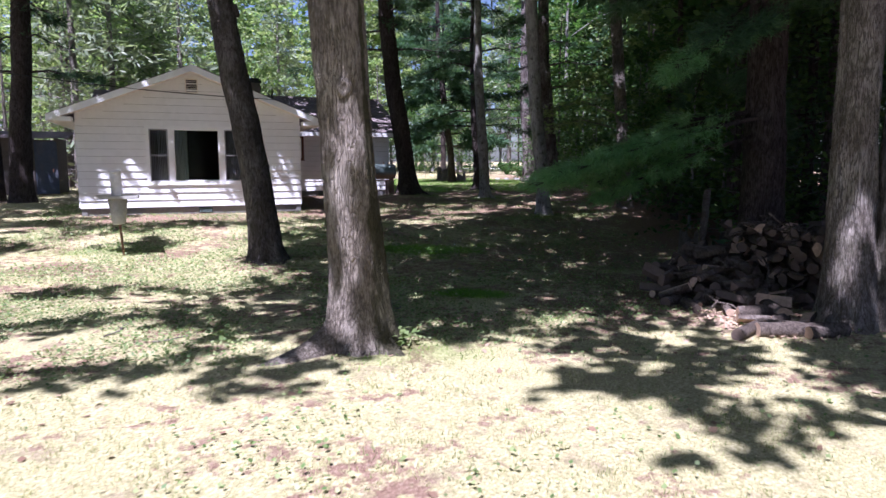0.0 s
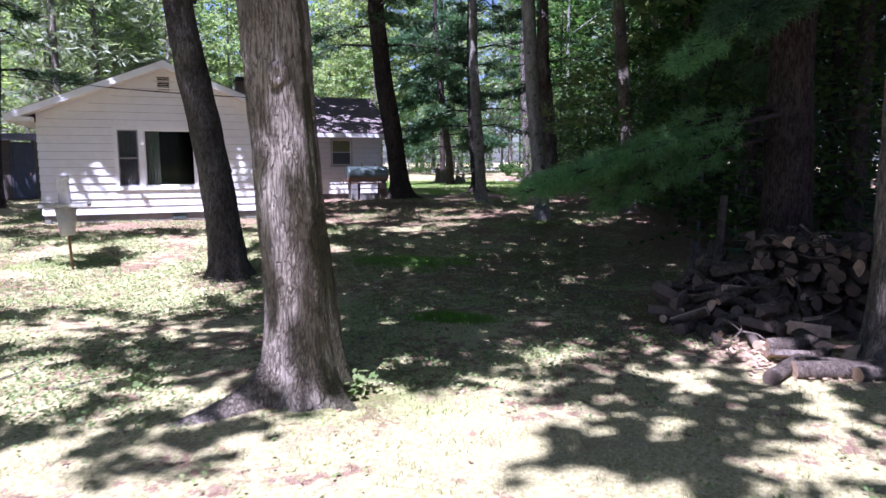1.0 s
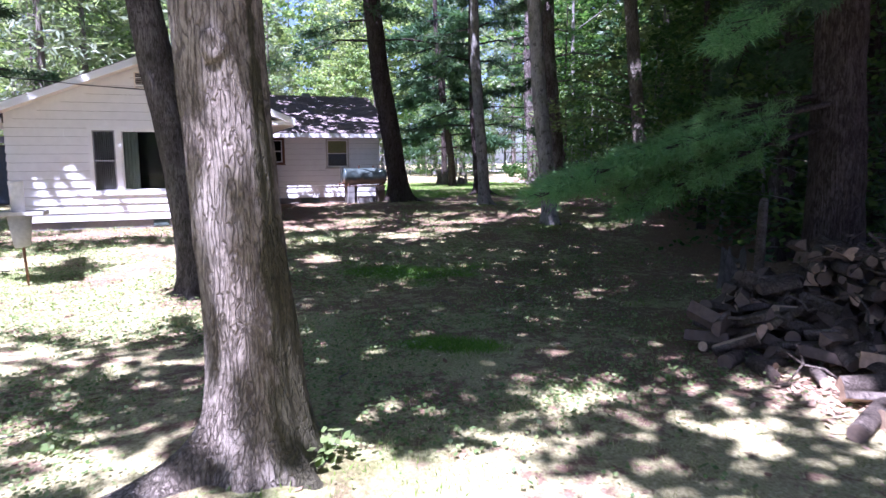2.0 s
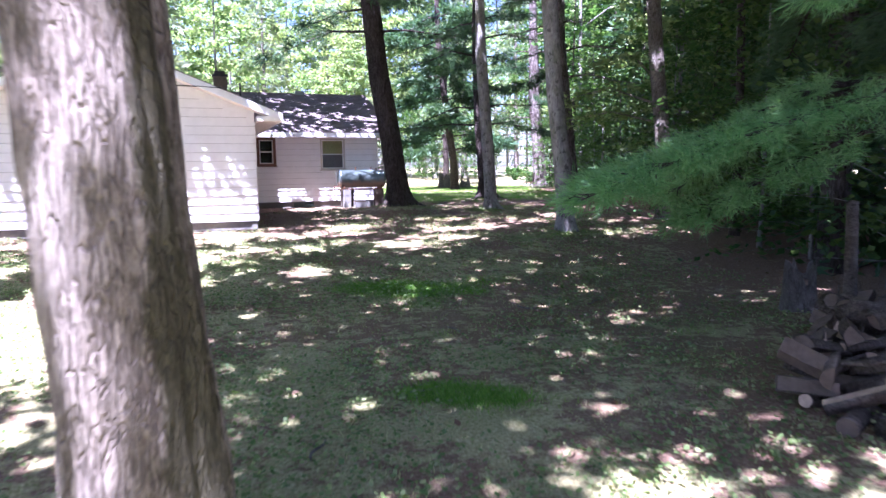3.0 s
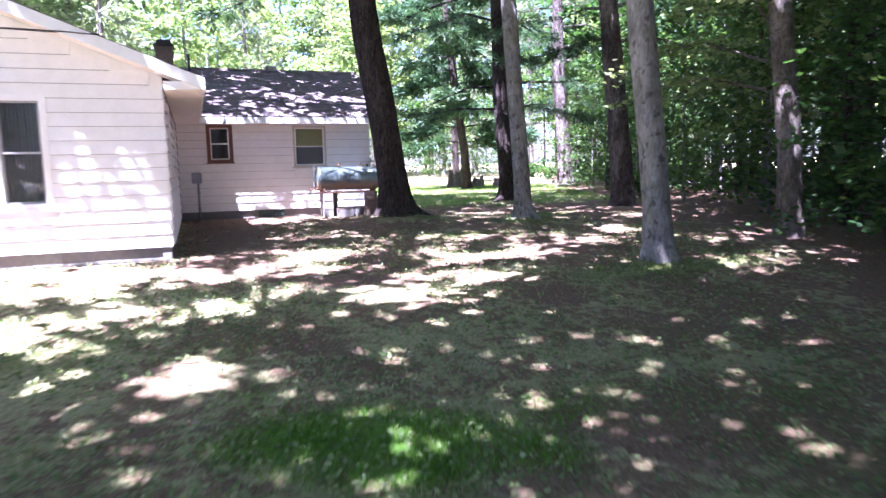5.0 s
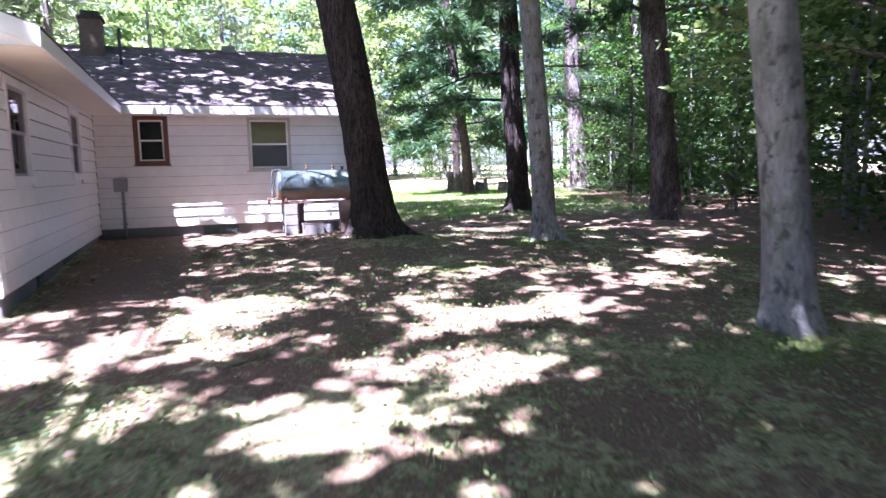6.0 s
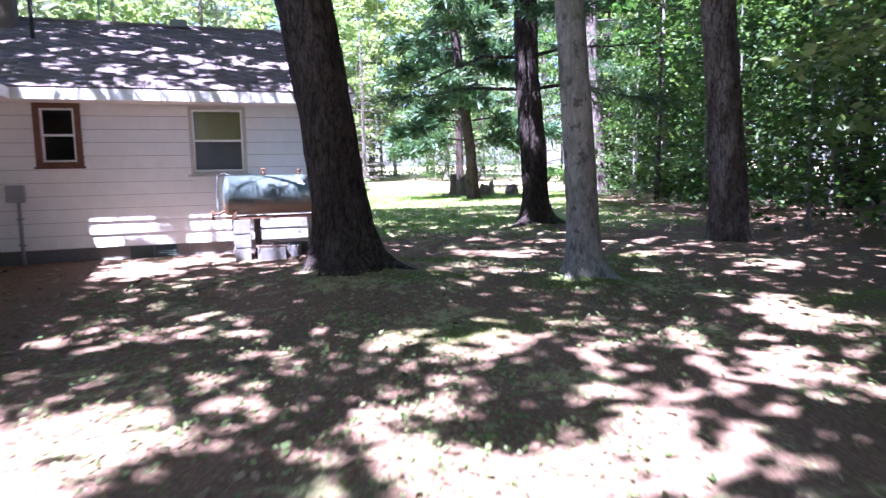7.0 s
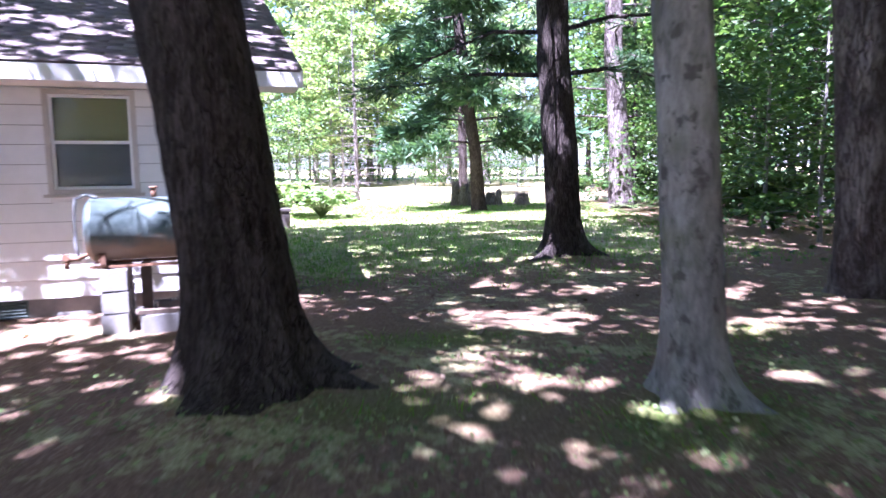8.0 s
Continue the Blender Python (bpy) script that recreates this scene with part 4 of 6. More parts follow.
def shaded(x, y):
    """Whether leaves overhead shade this place."""
    best = 0.0
    x0, y0 = x, y
    x += 0.22 * noise.noise((x * 1.9, y * 1.9, 2.0)) + 0.14 * noise.noise((x * 5.0, y * 5.0, 3.0))
    y += 0.20 * noise.noise((x * 1.9, y * 1.9, 12.0)) + 0.14 * noise.noise((x * 5.0, y * 5.0, 13.0))
    for sx, sy, a, b, turn in SUNNY:
        c, s = math.cos(radians(turn)), math.sin(radians(turn))
        u, v = ((x - sx) * c + (y - sy) * s) / (a * 1.12), (-(x - sx) * s + (y - sy) * c) / (b * 1.2)
        best = max(best, 1.25 - math.sqrt(u * u + v * v))
    x, y = x0, y0
    if any(((x - sx) / a) ** 2 + ((y - sy) / b) ** 2 < 1 for sx, sy, a, b in SHADY):
        return 5
    u, v = x * 0.92 - y * 0.38, x * 0.38 + y * 0.92
    n = 0.9 * noise.noise((u * 0.75, v * 1.0, 3.3)) + 0.6 * noise.noise((u * 2.0, v * 2.8, 9.1)) + 0.3 * noise.noise((u * 4.4, v * 5.6, 1.7))
    n += 0.12 * noise.noise((u * 7.0, v * 8.5, 6.1))
    n += best * 1.5 - density(x, y)
    if x > edge_x(y) + 1.0 and y < 5 and n < -0.15:
        return 4
    return 2 if n < -0.5 else (1 if n < 0 else 0)


def density(x, y):
    """How closed the canopy is over each part of the yard."""
    if x > edge_x(y) + 0.5:
        return 0.25 + 0.7 * (1 - step(-2, 8, y))
    if x > 10.5:
        return 0.6 if y < 9 else 0.3
    if x < 0.5 and 0.0 < y < 0.33:
        return -0.12
    if x < 0.9 and 0.33 <= y < 0.75:
        return 1.2
    if x < 0.9 and 0.75 <= y < 7:
        return 0.5
    if x < 7.5 and y > 7.5:
        return 0.62
    if x < 0.5 and -4.4 < y < 0.2:
        return 0.2
    if x < -2 and y < -8.8:
        return 0.34
    if x < -2 and y < -5:
        return 0.12
    if x > -0.9 and y < -13.2:
        return 0.42
    if 1.4 < x < 4.2 and -1.2 < y < 0.3:
        return 0.3
    if y > 4.5 and x > 5.5:
        return 0.68
    if y > -4.3 and x > 0.4:
        return 0.46
    if -2 < x < 8.5 and -13.2 < y < -4.3:
        return 1.2
    return 0.4



# name, trunk points from the ground up, radii, bark, crown kind, label
YARD_TREES = []
YARD_TREES.append(("maple_tree", [(-1.80, -13.99, -0.62), (-1.83, -13.95, 0.4), (-1.92, -13.87, 2.0), (-1.99, -13.77, 3.6), (-2.0, -13.7, 9.0), (-1.9, -13.6, 13.0)], (0.31, 0.275, 0.265, 0.265, 0.2, 0.08), BARK_SEAMED,
     "tall maple with peeling grey bark, scar and spreading roots", dict(segs=72, rings=170, flare=0.42, flare_h=0.75, lobes=4, ridge=0.022, ridge_n=26, roots=((3.4, 1.05), (0.2, 0.25), (5.2, 0.35)))))
YARD_TREES.append(("maple_tree", [(-2.0, -7.95, -0.48), (-2.08, -7.9, 0.5), (-2.31, -7.77, 2.2), (-2.55, -7.65, 3.6), (-2.75, -7.55, 5.0), (-2.83, -7.45, 12.0)], (0.30, 0.27, 0.255, 0.24, 0.21, 0.08), BARK_OAK,
     "leaning grey-brown maple beside the lawn", dict(segs=56, rings=130, flare=0.55, flare_h=0.45, lobes=6, ridge=0.02, ridge_n=22)))
YARD_TREES.append(("oak_tree", [(3.82, -15.15, -0.7), (3.8, -15.12, 0.5), (3.83, -15.05, 2.5), (3.87, -15.0, 6.0), (3.97, -14.9, 12.0)], (0.30, 0.25, 0.22, 0.2, 0.08), BARK_MAPLE,
     "rough grey twin-stemmed oak beside the woodpile", dict(segs=56, rings=120, flare=0.6, flare_h=0.5, lobes=5, ridge=0.024, ridge_n=20)))
YARD_TREES.append(("oak_tree", [(4.25, -15.32, -0.7), (4.29, -15.35, 0.5), (4.37, -15.4, 2.5), (4.57, -15.5, 6.0), (4.97, -15.7, 12.0)], (0.33, 0.29, 0.27, 0.22, 0.08), BARK_MAPLE,
     "rough grey twin-stemmed oak with a pale split", dict(segs=56, rings=120, flare=0.5, flare_h=0.5, lobes=4, ridge=0.04, ridge_n=14)))
YARD_TREES.append(("maple_tree", [(6.62, -3.22, -0.25), (6.57, -3.19, 0.8), (6.37, -3.1, 3.0), (6.2, -3.0, 6.0), (6.2, -3.0, 13.0)], (0.225, 0.2, 0.19, 0.17, 0.07), BARK_SMOOTH,
     "slender maple with smooth pale grey bark", dict(segs=40, rings=80, flare=0.45, flare_h=0.4, lobes=5, ridge=0.006)))
YARD_TREES.append(("maple_tree", [(10.4, -2.05, -0.3), (10.35, -2.02, 1.5), (10.15, -1.9, 4.0), (9.9, -1.8, 7.0), (9.8, -1.8, 13.0)], (0.24, 0.2, 0.19, 0.17, 0.07), BARK_MAPLE,
     "straight maple with pale grey bark at the wood's edge", dict(segs=36, rings=80, flare=0.4, flare_h=0.4, lobes=4, ridge=0.015)))
YARD_TREES.append(("pine_tree", [(4.68, 3.55, 0.0), (4.60, 3.57, 1.2), (4.42, 3.63, 2.6), (4.15, 3.72, 4.2), (3.95, 3.85, 6.6), (3.8, 4.0, 16.0)], (0.37, 0.335, 0.325, 0.31, 0.27, 0.11), BARK_PINE,
     "massive leaning dark-barked pine beside the oil tank", dict(segs=72, rings=150, flare=0.5, flare_h=0.6, lobes=6, ridge=0.03, ridge_n=26, roots=((5.8, 0.4), (3.9, 0.2), (0.2, 0.3), (4.7, 0.2)))))
YARD_TREES.append(("maple_tree", [(7.41, 2.6, 0.0), (7.39, 2.59, 0.9), (7.29, 2.65, 2.6), (7.16, 2.75, 5.0), (7.09, 2.75, 12.0)], (0.215, 0.19, 0.18, 0.16, 0.06), BARK_SMOOTH,
     "slender maple with mottled smooth grey bark", dict(segs=48, rings=110, flare=0.7, flare_h=0.35, lobes=4, ridge=0.006, roots=((3.6, 0.15), (5.4, 0.2)))))
YARD_TREES.append(("pine_tree", [(11.6, 4.65, -0.1), (11.55, 4.65, 1.2), (11.35, 4.7, 3.2), (11.1, 4.75, 6.0), (11.0, 4.75, 15.0)], (0.33, 0.29, 0.27, 0.24, 0.1), BARK_FLAKY,
     "pine with flaking dark and pale bark", dict(segs=48, rings=100, flare=0.35, flare_h=0.4, lobes=5, ridge=0.022, ridge_n=18)))
YARD_TREES.append(("pine_tree", [(10.3, 9.2, 0.05), (10.25, 9.2, 1.0), (10.1, 9.3, 3.5), (10.0, 9.3, 7.0), (10.0, 9.3, 17.0)], (0.31, 0.284, 0.267, 0.232, 0.086), BARK_PINE,
     "dark-barked pine with spreading sunlit roots", dict(segs=48, rings=100, flare=0.75, flare_h=0.55, lobes=5, ridge=0.022, ridge_n=20, roots=((3.6, 0.8), (5.7, 0.5)))))
YARD_TREES.append(("pine_tree", [(13.85, 21.45, 0.1), (13.75, 21.45, 2.0), (13.35, 21.55, 5.0), (12.95, 21.65, 9.0), (12.75, 21.65, 16.0)], (0.258, 0.215, 0.198, 0.172, 0.0688), BARK_PINE,
     "slim dark pine standing on the back lawn", dict(segs=28, rings=60, flare=0.4, flare_h=0.4, lobes=5, ridge=0.012)))
YARD_TREES.append(("pine_tree", [(19.2, 20.4, 0.1), (19.1, 20.4, 2.0), (18.8, 20.5, 6.0), (18.6, 20.5, 17.0)], (0.45, 0.38, 0.33, 0.1), BARK_FLAKY,
     "thick old pine with shaggy pale bark", dict(segs=36, rings=70, flare=0.4, flare_h=0.5, lobes=5, ridge=0.03)))
YARD_TREES.append(("pine_tree", [(5.84, -11.92, -0.7), (5.84, -11.92, 1.0), (5.78, -11.9, 4.0), (5.78, -11.9, 8.0), (5.78, -11.9, 16.0)], (0.42, 0.33, 0.3, 0.26, 0.1), BARK_PINE,
     "large dark pine behind the woodpile with low soft branches", dict(segs=48, rings=90, flare=0.4, flare_h=0.5, lobes=5, ridge=0.03)))
YARD_TREES.append(("birch_tree", [(20.4, 17.6, 0.1), (20.35, 17.6, 2.0), (20.3, 17.7, 6.0), (20.3, 17.7, 13.0)], (0.17, 0.15, 0.13, 0.06), BARK_SMOOTH,
     "slim straight pale-barked tree in the wood", dict(segs=20, rings=40, flare=0.3, flare_h=0.3, lobes=4, ridge=0.006)))
YARD_TREES.append(("maple_tree", [(-8.5, 6.2, -0.1), (-8.45, 6.2, 2.0), (-8.2, 6.2, 5.0), (-8.0, 6.3, 9.0), (-8.0, 6.3, 14.0)], (0.38, 0.33, 0.3, 0.25, 0.1), BARK_PINE,
     "dark trunk beside the shed", dict(segs=32, rings=60, flare=0.3, flare_h=0.4, lobes=4, ridge=0.02)))
YARD_TREES.append(("maple_tree", [(-9.5, 7.2, -0.1), (-9.5, 7.2, 2.0), (-9.6, 7.2, 6.0), (-9.7, 7.3, 14.0)], (0.32, 0.28, 0.25, 0.1), BARK_PINE,
     "dark trunk in front of the shed", dict(segs=32, rings=60, flare=0.3, flare_h=0.4, lobes=4, ridge=0.02)))
# trees beside and behind the way in, whose crowns shade the yard
SHADE_TREES = [(15.5, -4.0), (18.5, 4.0), (20.0, -8.0), (13.5, -12.0), (-12.5, -16.0), (2.4, -26.0), (6.8, -22.0), (9.0, -17.0), (-13.0, -8.0), (9.2, -8.0), (-11.6, 1.0), (-13.0, -24.0), (-5.0, -31.0)]

crowns = []
for name, pts, radii, bark, label, shape in YARD_TREES:
    pts[0] = (pts[0][0], pts[0][1], gz(pts[0][0], pts[0][1]) - 0.07)
    base = pts[0]
    tree = thing(name, base, label, "tree", "trees in the yard")
    local = [(p[0] - base[0], p[1] - base[1], p[2] - base[2]) for p in pts]
    v, f = trunk_shape(local, radii, len(crowns) * 2.3 + 1, **shape)
    quick("trunk", v, f, bark, tree, smooth=True)
    crowns.append((tree, Vector(base), [Vector(p) for p in pts], bark))
for k, (x, y) in enumerate(SHADE_TREES):
    base = (x, y, gz(x, y) - 0.15)
    tree = thing("maple_tree", base, "tall maple shading the lawn", "tree", "trees in the yard")
    local = [(0, 0, 0), (0.05, 0, 2), (0.1, 0.1, 7), (0.1, 0.1, 13)]
    v, f = trunk_shape(local, (0.3, 0.24, 0.2, 0.07), k + 40.5, 24, 40, 0.4, 0.4, 5, 0.012)
    quick("trunk", v, f, BARK_OAK, tree, smooth=True)
    crowns.append((tree, Vector(base), [Vector(base) + Vector(p) for p in local], BARK_OAK))

# share the clumps among the crowns
rnd = random.Random(11)
clumps = {i: [] for i in range(len(crowns))}
y = -21.0
while y < 17.0:
    x = -12.0
    while x < (18.0 if y < -14 else min(28.0, edge_x(y) + 11)):
        px, py = x + rnd.uniform(-0.14, 0.14), y + rnd.uniform(-0.14, 0.14)
        for layer in range(shaded(px, py)):
            h = rnd.uniform(10.0, 15.5)
            cx_, cy_ = px - 0.36 * h, py - 0.34 * h
            i = min(range(len(crowns)), key=lambda j: (crowns[j][2][-1].x - cx_) ** 2 + (crowns[j][2][-1].y - cy_) ** 2)
            clumps[i].append((cx_, cy_, h + gz(px, py)))
        x += 0.28
    y += 0.28
rng = np.random.default_rng(4)
for i, (tree, base, pts, bark) in enumerate(crowns):
    own = clumps[i]
    top = pts[-1]
    # a crown of its own, above the shading boughs
    for k in range(26):
        a, r = rnd.uniform(0, 6.28), 2.6 * math.sqrt(rnd.random())
        own.append((top.x + r * math.cos(a), top.y + r * math.sin(a), top.z + rnd.uniform(-1.5, 1.2)))
    # each clump is a short leafy spray
    centres = np.repeat(np.array(own) - np.array(base), 11, axis=0)
    way = np.repeat(rng.normal(0, 1, (len(own), 3)) * (1, 1, 0.35), 11, axis=0)
    centres = centres + way / np.linalg.norm(way, axis=1)[:, None] * rng.uniform(-0.34, 0.34, (len(centres), 1))
    pine = tree.name.startswith("pine")
    v, f = leaf_cloud(centres, (0.065, 0.065, 0.06), 1, 0.24, rng, 0.45, 0.85)
    quick("crown", v, f, NEEDLE if pine else LEAF, tree)
    bm = bmesh.new()
    zs = [p.z for p in pts]
    for cx_, cy_, h in own[::70]:
        hz = min(h - 0.5, top.z - 0.6)
        foot = None
        for p, q in zip(pts, pts[1:]):
            if p.z <= hz - 1.2 <= q.z:
                foot = p.lerp(q, (hz - 1.2 - p.z) / (q.z - p.z))
        if foot is None:
            foot = top
        end = Vector((cx_, cy_, h))
        mid = foot.lerp(end, 0.5) + Vector((rnd.uniform(-0.4, 0.4), rnd.uniform(-0.4, 0.4), 0.5))
        tube(bm, [p - base for p in (foot, foot.lerp(mid, 0.5) + Vector((0, 0, 0.2)), mid, mid.lerp(end, 0.5), end)], [0.045, 0.035, 0.026, 0.017, 0.008], 4, cap=False)
    tagged(part("branchwork", bm, bark, tree), kind="stuff")


# background trees: a few kinds, each copied
def leafy_tree(name, label, height, first, spread, seed, leaf, bark, r0, n_limbs=46, per=26, size=0.26, layers=5, flat=0.75):
    rnd, rng = random.Random(seed), np.random.default_rng(seed)
    tree = thing(name, (0, 0, -300), label, "tree", "trees of the wood")
    lean = [(rnd.uniform(-0.02, 0.02) * height * t, rnd.uniform(-0.02, 0.02) * height * t, height * t) for t in (0, 0.3, 0.6, 1)]
    v, f = trunk_shape(lean, (r0, r0 * 0.8, r0 * 0.55, 0.02), seed, 12, 20, 0.5, 0.4, 4, 0.008)
    quick("trunk", v, f, bark, tree, smooth=True)
    bm, spots = bmesh.new(), []
    for k in range(n_limbs):
        t = first + (1 - first) * (k + rnd.random()) / n_limbs
        z = height * t
        x0, y0 = (np.interp(z, [p[2] for p in lean], [p[c] for p in lean]) for c in (0, 1))
        ln = spread * (0.35 + 0.65 * math.sin(min(1, (1 - t) / (1 - first) * 0.85 + 0.15) * math.pi * 0.62)) * rnd.uniform(0.6, 1.15)
        pl = limb_points((x0, y0, z), k * 2.4 + rnd.uniform(-0.4, 0.4), ln, rnd.uniform(0.1, 0.45), rnd.uniform(0.05, 0.3), rnd)
        branch_set(bm, [(pl, r0 * 0.22 * (1.1 - t))])
        for j in range(layers):
            q = 0.3 + 0.7 * (j + rnd.random()) / layers
            i = min(4, int(q * 5))
            p = pl[i].lerp(pl[i + 1], q * 5 - i)
            spots.append((p.x + rnd.uniform(-0.3, 0.3), p.y + rnd.uniform(-0.3, 0.3), p.z + rnd.uniform(-0.12, 0.15)))
    tagged(part("branchwork", bm, bark, tree), kind="stuff")
    v, f = leaf_cloud(spots, (0.30, 0.30, 0.10), per, size, rng, flat, 0.85, 0.2)
    quick("crown", v, f, leaf, tree)
    return tree


def needle_tree(name, label, height, first, spread, seed, leaf, bark, r0, whorls=20, arms=6, dead=0.0, per=34, size=0.34, dead_only=False):
    rnd, rng = random.Random(seed), np.random.default_rng(seed)
    tree = thing(name, (0, 0, -300), label, "tree", "trees of the wood")
    v, f = trunk_shape([(0, 0, 0), (0.05, 0, height * 0.4), (0.1, 0.05, height)], (r0, r0 * 0.75, 0.02), seed, 14, 22, 0.4, 0.5, 5, 0.012)
    quick("trunk", v, f, bark, tree, smooth=True)
    bm, spots, ways = bmesh.new(), [], []
    for w in range(whorls):
        t = dead + (1 - dead) * w / whorls
        z = height * t + rnd.uniform(-0.15, 0.15)
        for k in range(arms):
            ln = spread * (1 - 0.8 * t) * rnd.uniform(0.5, 1.15)
            az = w * 1.1 + k * 6.28 / arms + rnd.uniform(-0.4, 0.4)
            pl = limb_points((0.05, 0, z), az, ln, rnd.uniform(-0.1, 0.25), rnd.uniform(0.1, 0.35), rnd)
            branch_set(bm, [(pl, 0.028 * (1.2 - t))])
            bare = t < first
            for j in range(7):
                q = (0.25 if not bare else 0.6) + (0.75 if not bare else 0.4) * (j + rnd.random()) / 7
                i = min(4, int(q * 5))
                p = pl[i].lerp(pl[i + 1], min(1, q * 5 - i))
                sd = Vector((-math.sin(az), math.cos(az), 0)) * rnd.uniform(-1, 1) * 0.32 * ln * (1.1 - q)
                tip = p + sd + Vector((math.cos(az), math.sin(az), 0)) * abs(sd.length) * 0.6
                if sd.length > 0.12 and (dead_only or bare):
                    tube(bm, [p, tip], [0.008, 0.003], 3, cap=False)
                if (bare and rnd.random() < 0.8) or dead_only:
                    continue
                spots.append(tip + Vector((0, 0, rnd.uniform(-0.06, 0.06))))
                d = sd + Vector((math.cos(az), math.sin(az), -0.1)) * 0.4
                ways.append(d.normalized())
    tagged(part("branchwork", bm, BARK_DEAD if dead_only else bark, tree), kind="stuff")
    if spots:
        v, f = needle_cloud(np.array(spots), np.array(ways), per, size, rng, 0.55, 0.11)
        quick("crown", v, f, leaf, tree)
    return tree


KINDS = {
    "maple": leafy_tree("maple_tree", "tall leafy maple in the wood", 15, 0.24, 3.6, 21, LEAF, BARK_OAK, 0.17, 54, 22, 0.23, 4),
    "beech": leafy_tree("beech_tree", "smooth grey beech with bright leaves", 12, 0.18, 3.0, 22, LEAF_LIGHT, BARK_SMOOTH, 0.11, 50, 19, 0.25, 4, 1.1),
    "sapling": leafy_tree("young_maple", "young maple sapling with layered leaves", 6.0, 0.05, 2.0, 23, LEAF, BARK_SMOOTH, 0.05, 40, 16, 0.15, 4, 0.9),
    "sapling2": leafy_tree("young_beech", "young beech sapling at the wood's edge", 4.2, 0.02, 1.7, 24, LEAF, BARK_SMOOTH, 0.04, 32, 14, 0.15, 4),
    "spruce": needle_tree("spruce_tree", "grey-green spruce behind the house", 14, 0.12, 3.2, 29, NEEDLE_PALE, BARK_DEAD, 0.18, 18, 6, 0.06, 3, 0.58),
    "pole": leafy_tree("young_maple", "slim dark young tree in the wood", 13, 0.42, 2.2, 28, LEAF, BARK_PINE, 0.10, 22, 9, 0.36, 3),
    "hemlock": needle_tree("hemlock_tree", "dense dark green hemlock", 13, 0.02, 3.2, 25, NEEDLE, BARK_PINE, 0.17, 22, 6, 0.04, 4, 0.46),
    "pine": needle_tree("pine_tree", "tall pine with bare lower branches", 17, 0.30, 3.4, 26, NEEDLE, BARK_PINE, 0.24, 20, 6, 0.12, 4, 0.55),
    "dead": needle_tree("dead_spruce", "dead spruce with bare grey branches", 10, 2.0, 2.4, 27, NEEDLE, BARK_DEAD, 0.13, 22, 8, 0.05, dead_only=True),
}


def plant(kind, x, y, turn=0.0, scale=1.0):
    m = pose(x, y, gz(x, y) - 0.08, 0, 0, turn)
    src = KINDS[kind]
    old = src.scale.copy()
    src.scale = (scale, scale, scale)
    ob = copy_thing(src, m)
    src.scale = old
    return ob


rnd = random.Random(77)
spots = []


def clear(x, y, gap):
    if any((x - a) ** 2 + (y - b) ** 2 < gap * gap for a, b in spots):
        return False
    return all((x - p[1][0][0]) ** 2 + (y - p[1][0][1]) ** 2 > 1.2 for p in YARD_TREES)


def sow(kinds, n, region, gap, tall=1.0):
    """Strew trees over a region given as a test and its bounds."""
    x0, x1, y0, y1, test = region
    made = tries = 0
    while made < n and tries < n * 60:
        tries += 1
        x, y = rnd.uniform(x0, x1), rnd.uniform(y0, y1)
        if test(x, y) and clear(x, y, gap):
            spots.append((x, y))
            plant(rnd.choice(kinds), x, y, rnd.uniform(0, 360), tall * rnd.uniform(0.8, 1.2))
            made += 1


def wood(lo, hi):
    return lambda x, y: lo < x - edge_x(y) < hi and not (x < 9 and y < -9)


# the wood to the east: saplings and hemlocks at its edge, tall trees behind
sow(["sapling2", "sapling", "sapling"], 20, (8, 30, -8, 30, wood(0.8, 5.0)), 2.6)
sow(["maple", "beech", "maple", "hemlock", "pine", "maple", "hemlock"], 42, (9, 40, -12, 40, wood(2.5, 11)), 2.0)
sow(["maple", "beech", "beech", "pine", "maple"], 28, (12, 60, -14, 62, wood(9, 30)), 2.8)
sow(["pole"], 24, (8, 40, -10, 40, wood(0.6, 12)), 1.1)
# behind the back lawn, mostly kinds whose leaf colour carries the sun's glare
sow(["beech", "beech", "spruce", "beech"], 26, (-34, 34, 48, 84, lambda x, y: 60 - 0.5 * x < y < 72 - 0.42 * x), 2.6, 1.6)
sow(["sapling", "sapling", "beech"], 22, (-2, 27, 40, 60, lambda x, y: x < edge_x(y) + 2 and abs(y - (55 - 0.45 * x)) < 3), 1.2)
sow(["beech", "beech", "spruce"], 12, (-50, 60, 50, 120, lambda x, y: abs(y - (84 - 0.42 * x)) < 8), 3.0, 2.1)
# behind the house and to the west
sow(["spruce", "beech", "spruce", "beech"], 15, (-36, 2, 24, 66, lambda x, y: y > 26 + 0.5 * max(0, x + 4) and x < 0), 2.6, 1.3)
sow(["maple", "hemlock", "maple", "pine"], 12, (-30, -13, -16, 26, lambda x, y: True), 3.2)
sow(["maple", "pine"], 10, (-40, 40, -66, -46, lambda x, y: True), 3.2)
sow(["hemlock", "maple", "hemlock"], 6, (-32, -13.5, -30, -8, lambda x, y: True), 2.6)
sow(["hemlock"], 14, (-24, 14, -40, -33, lambda x, y: True), 1.6)
sow(["maple", "hemlock", "pine"], 10, (12, 34, -30, -12, lambda x, y: True), 3.4)
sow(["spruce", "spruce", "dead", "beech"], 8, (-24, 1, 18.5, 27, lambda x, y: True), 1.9)
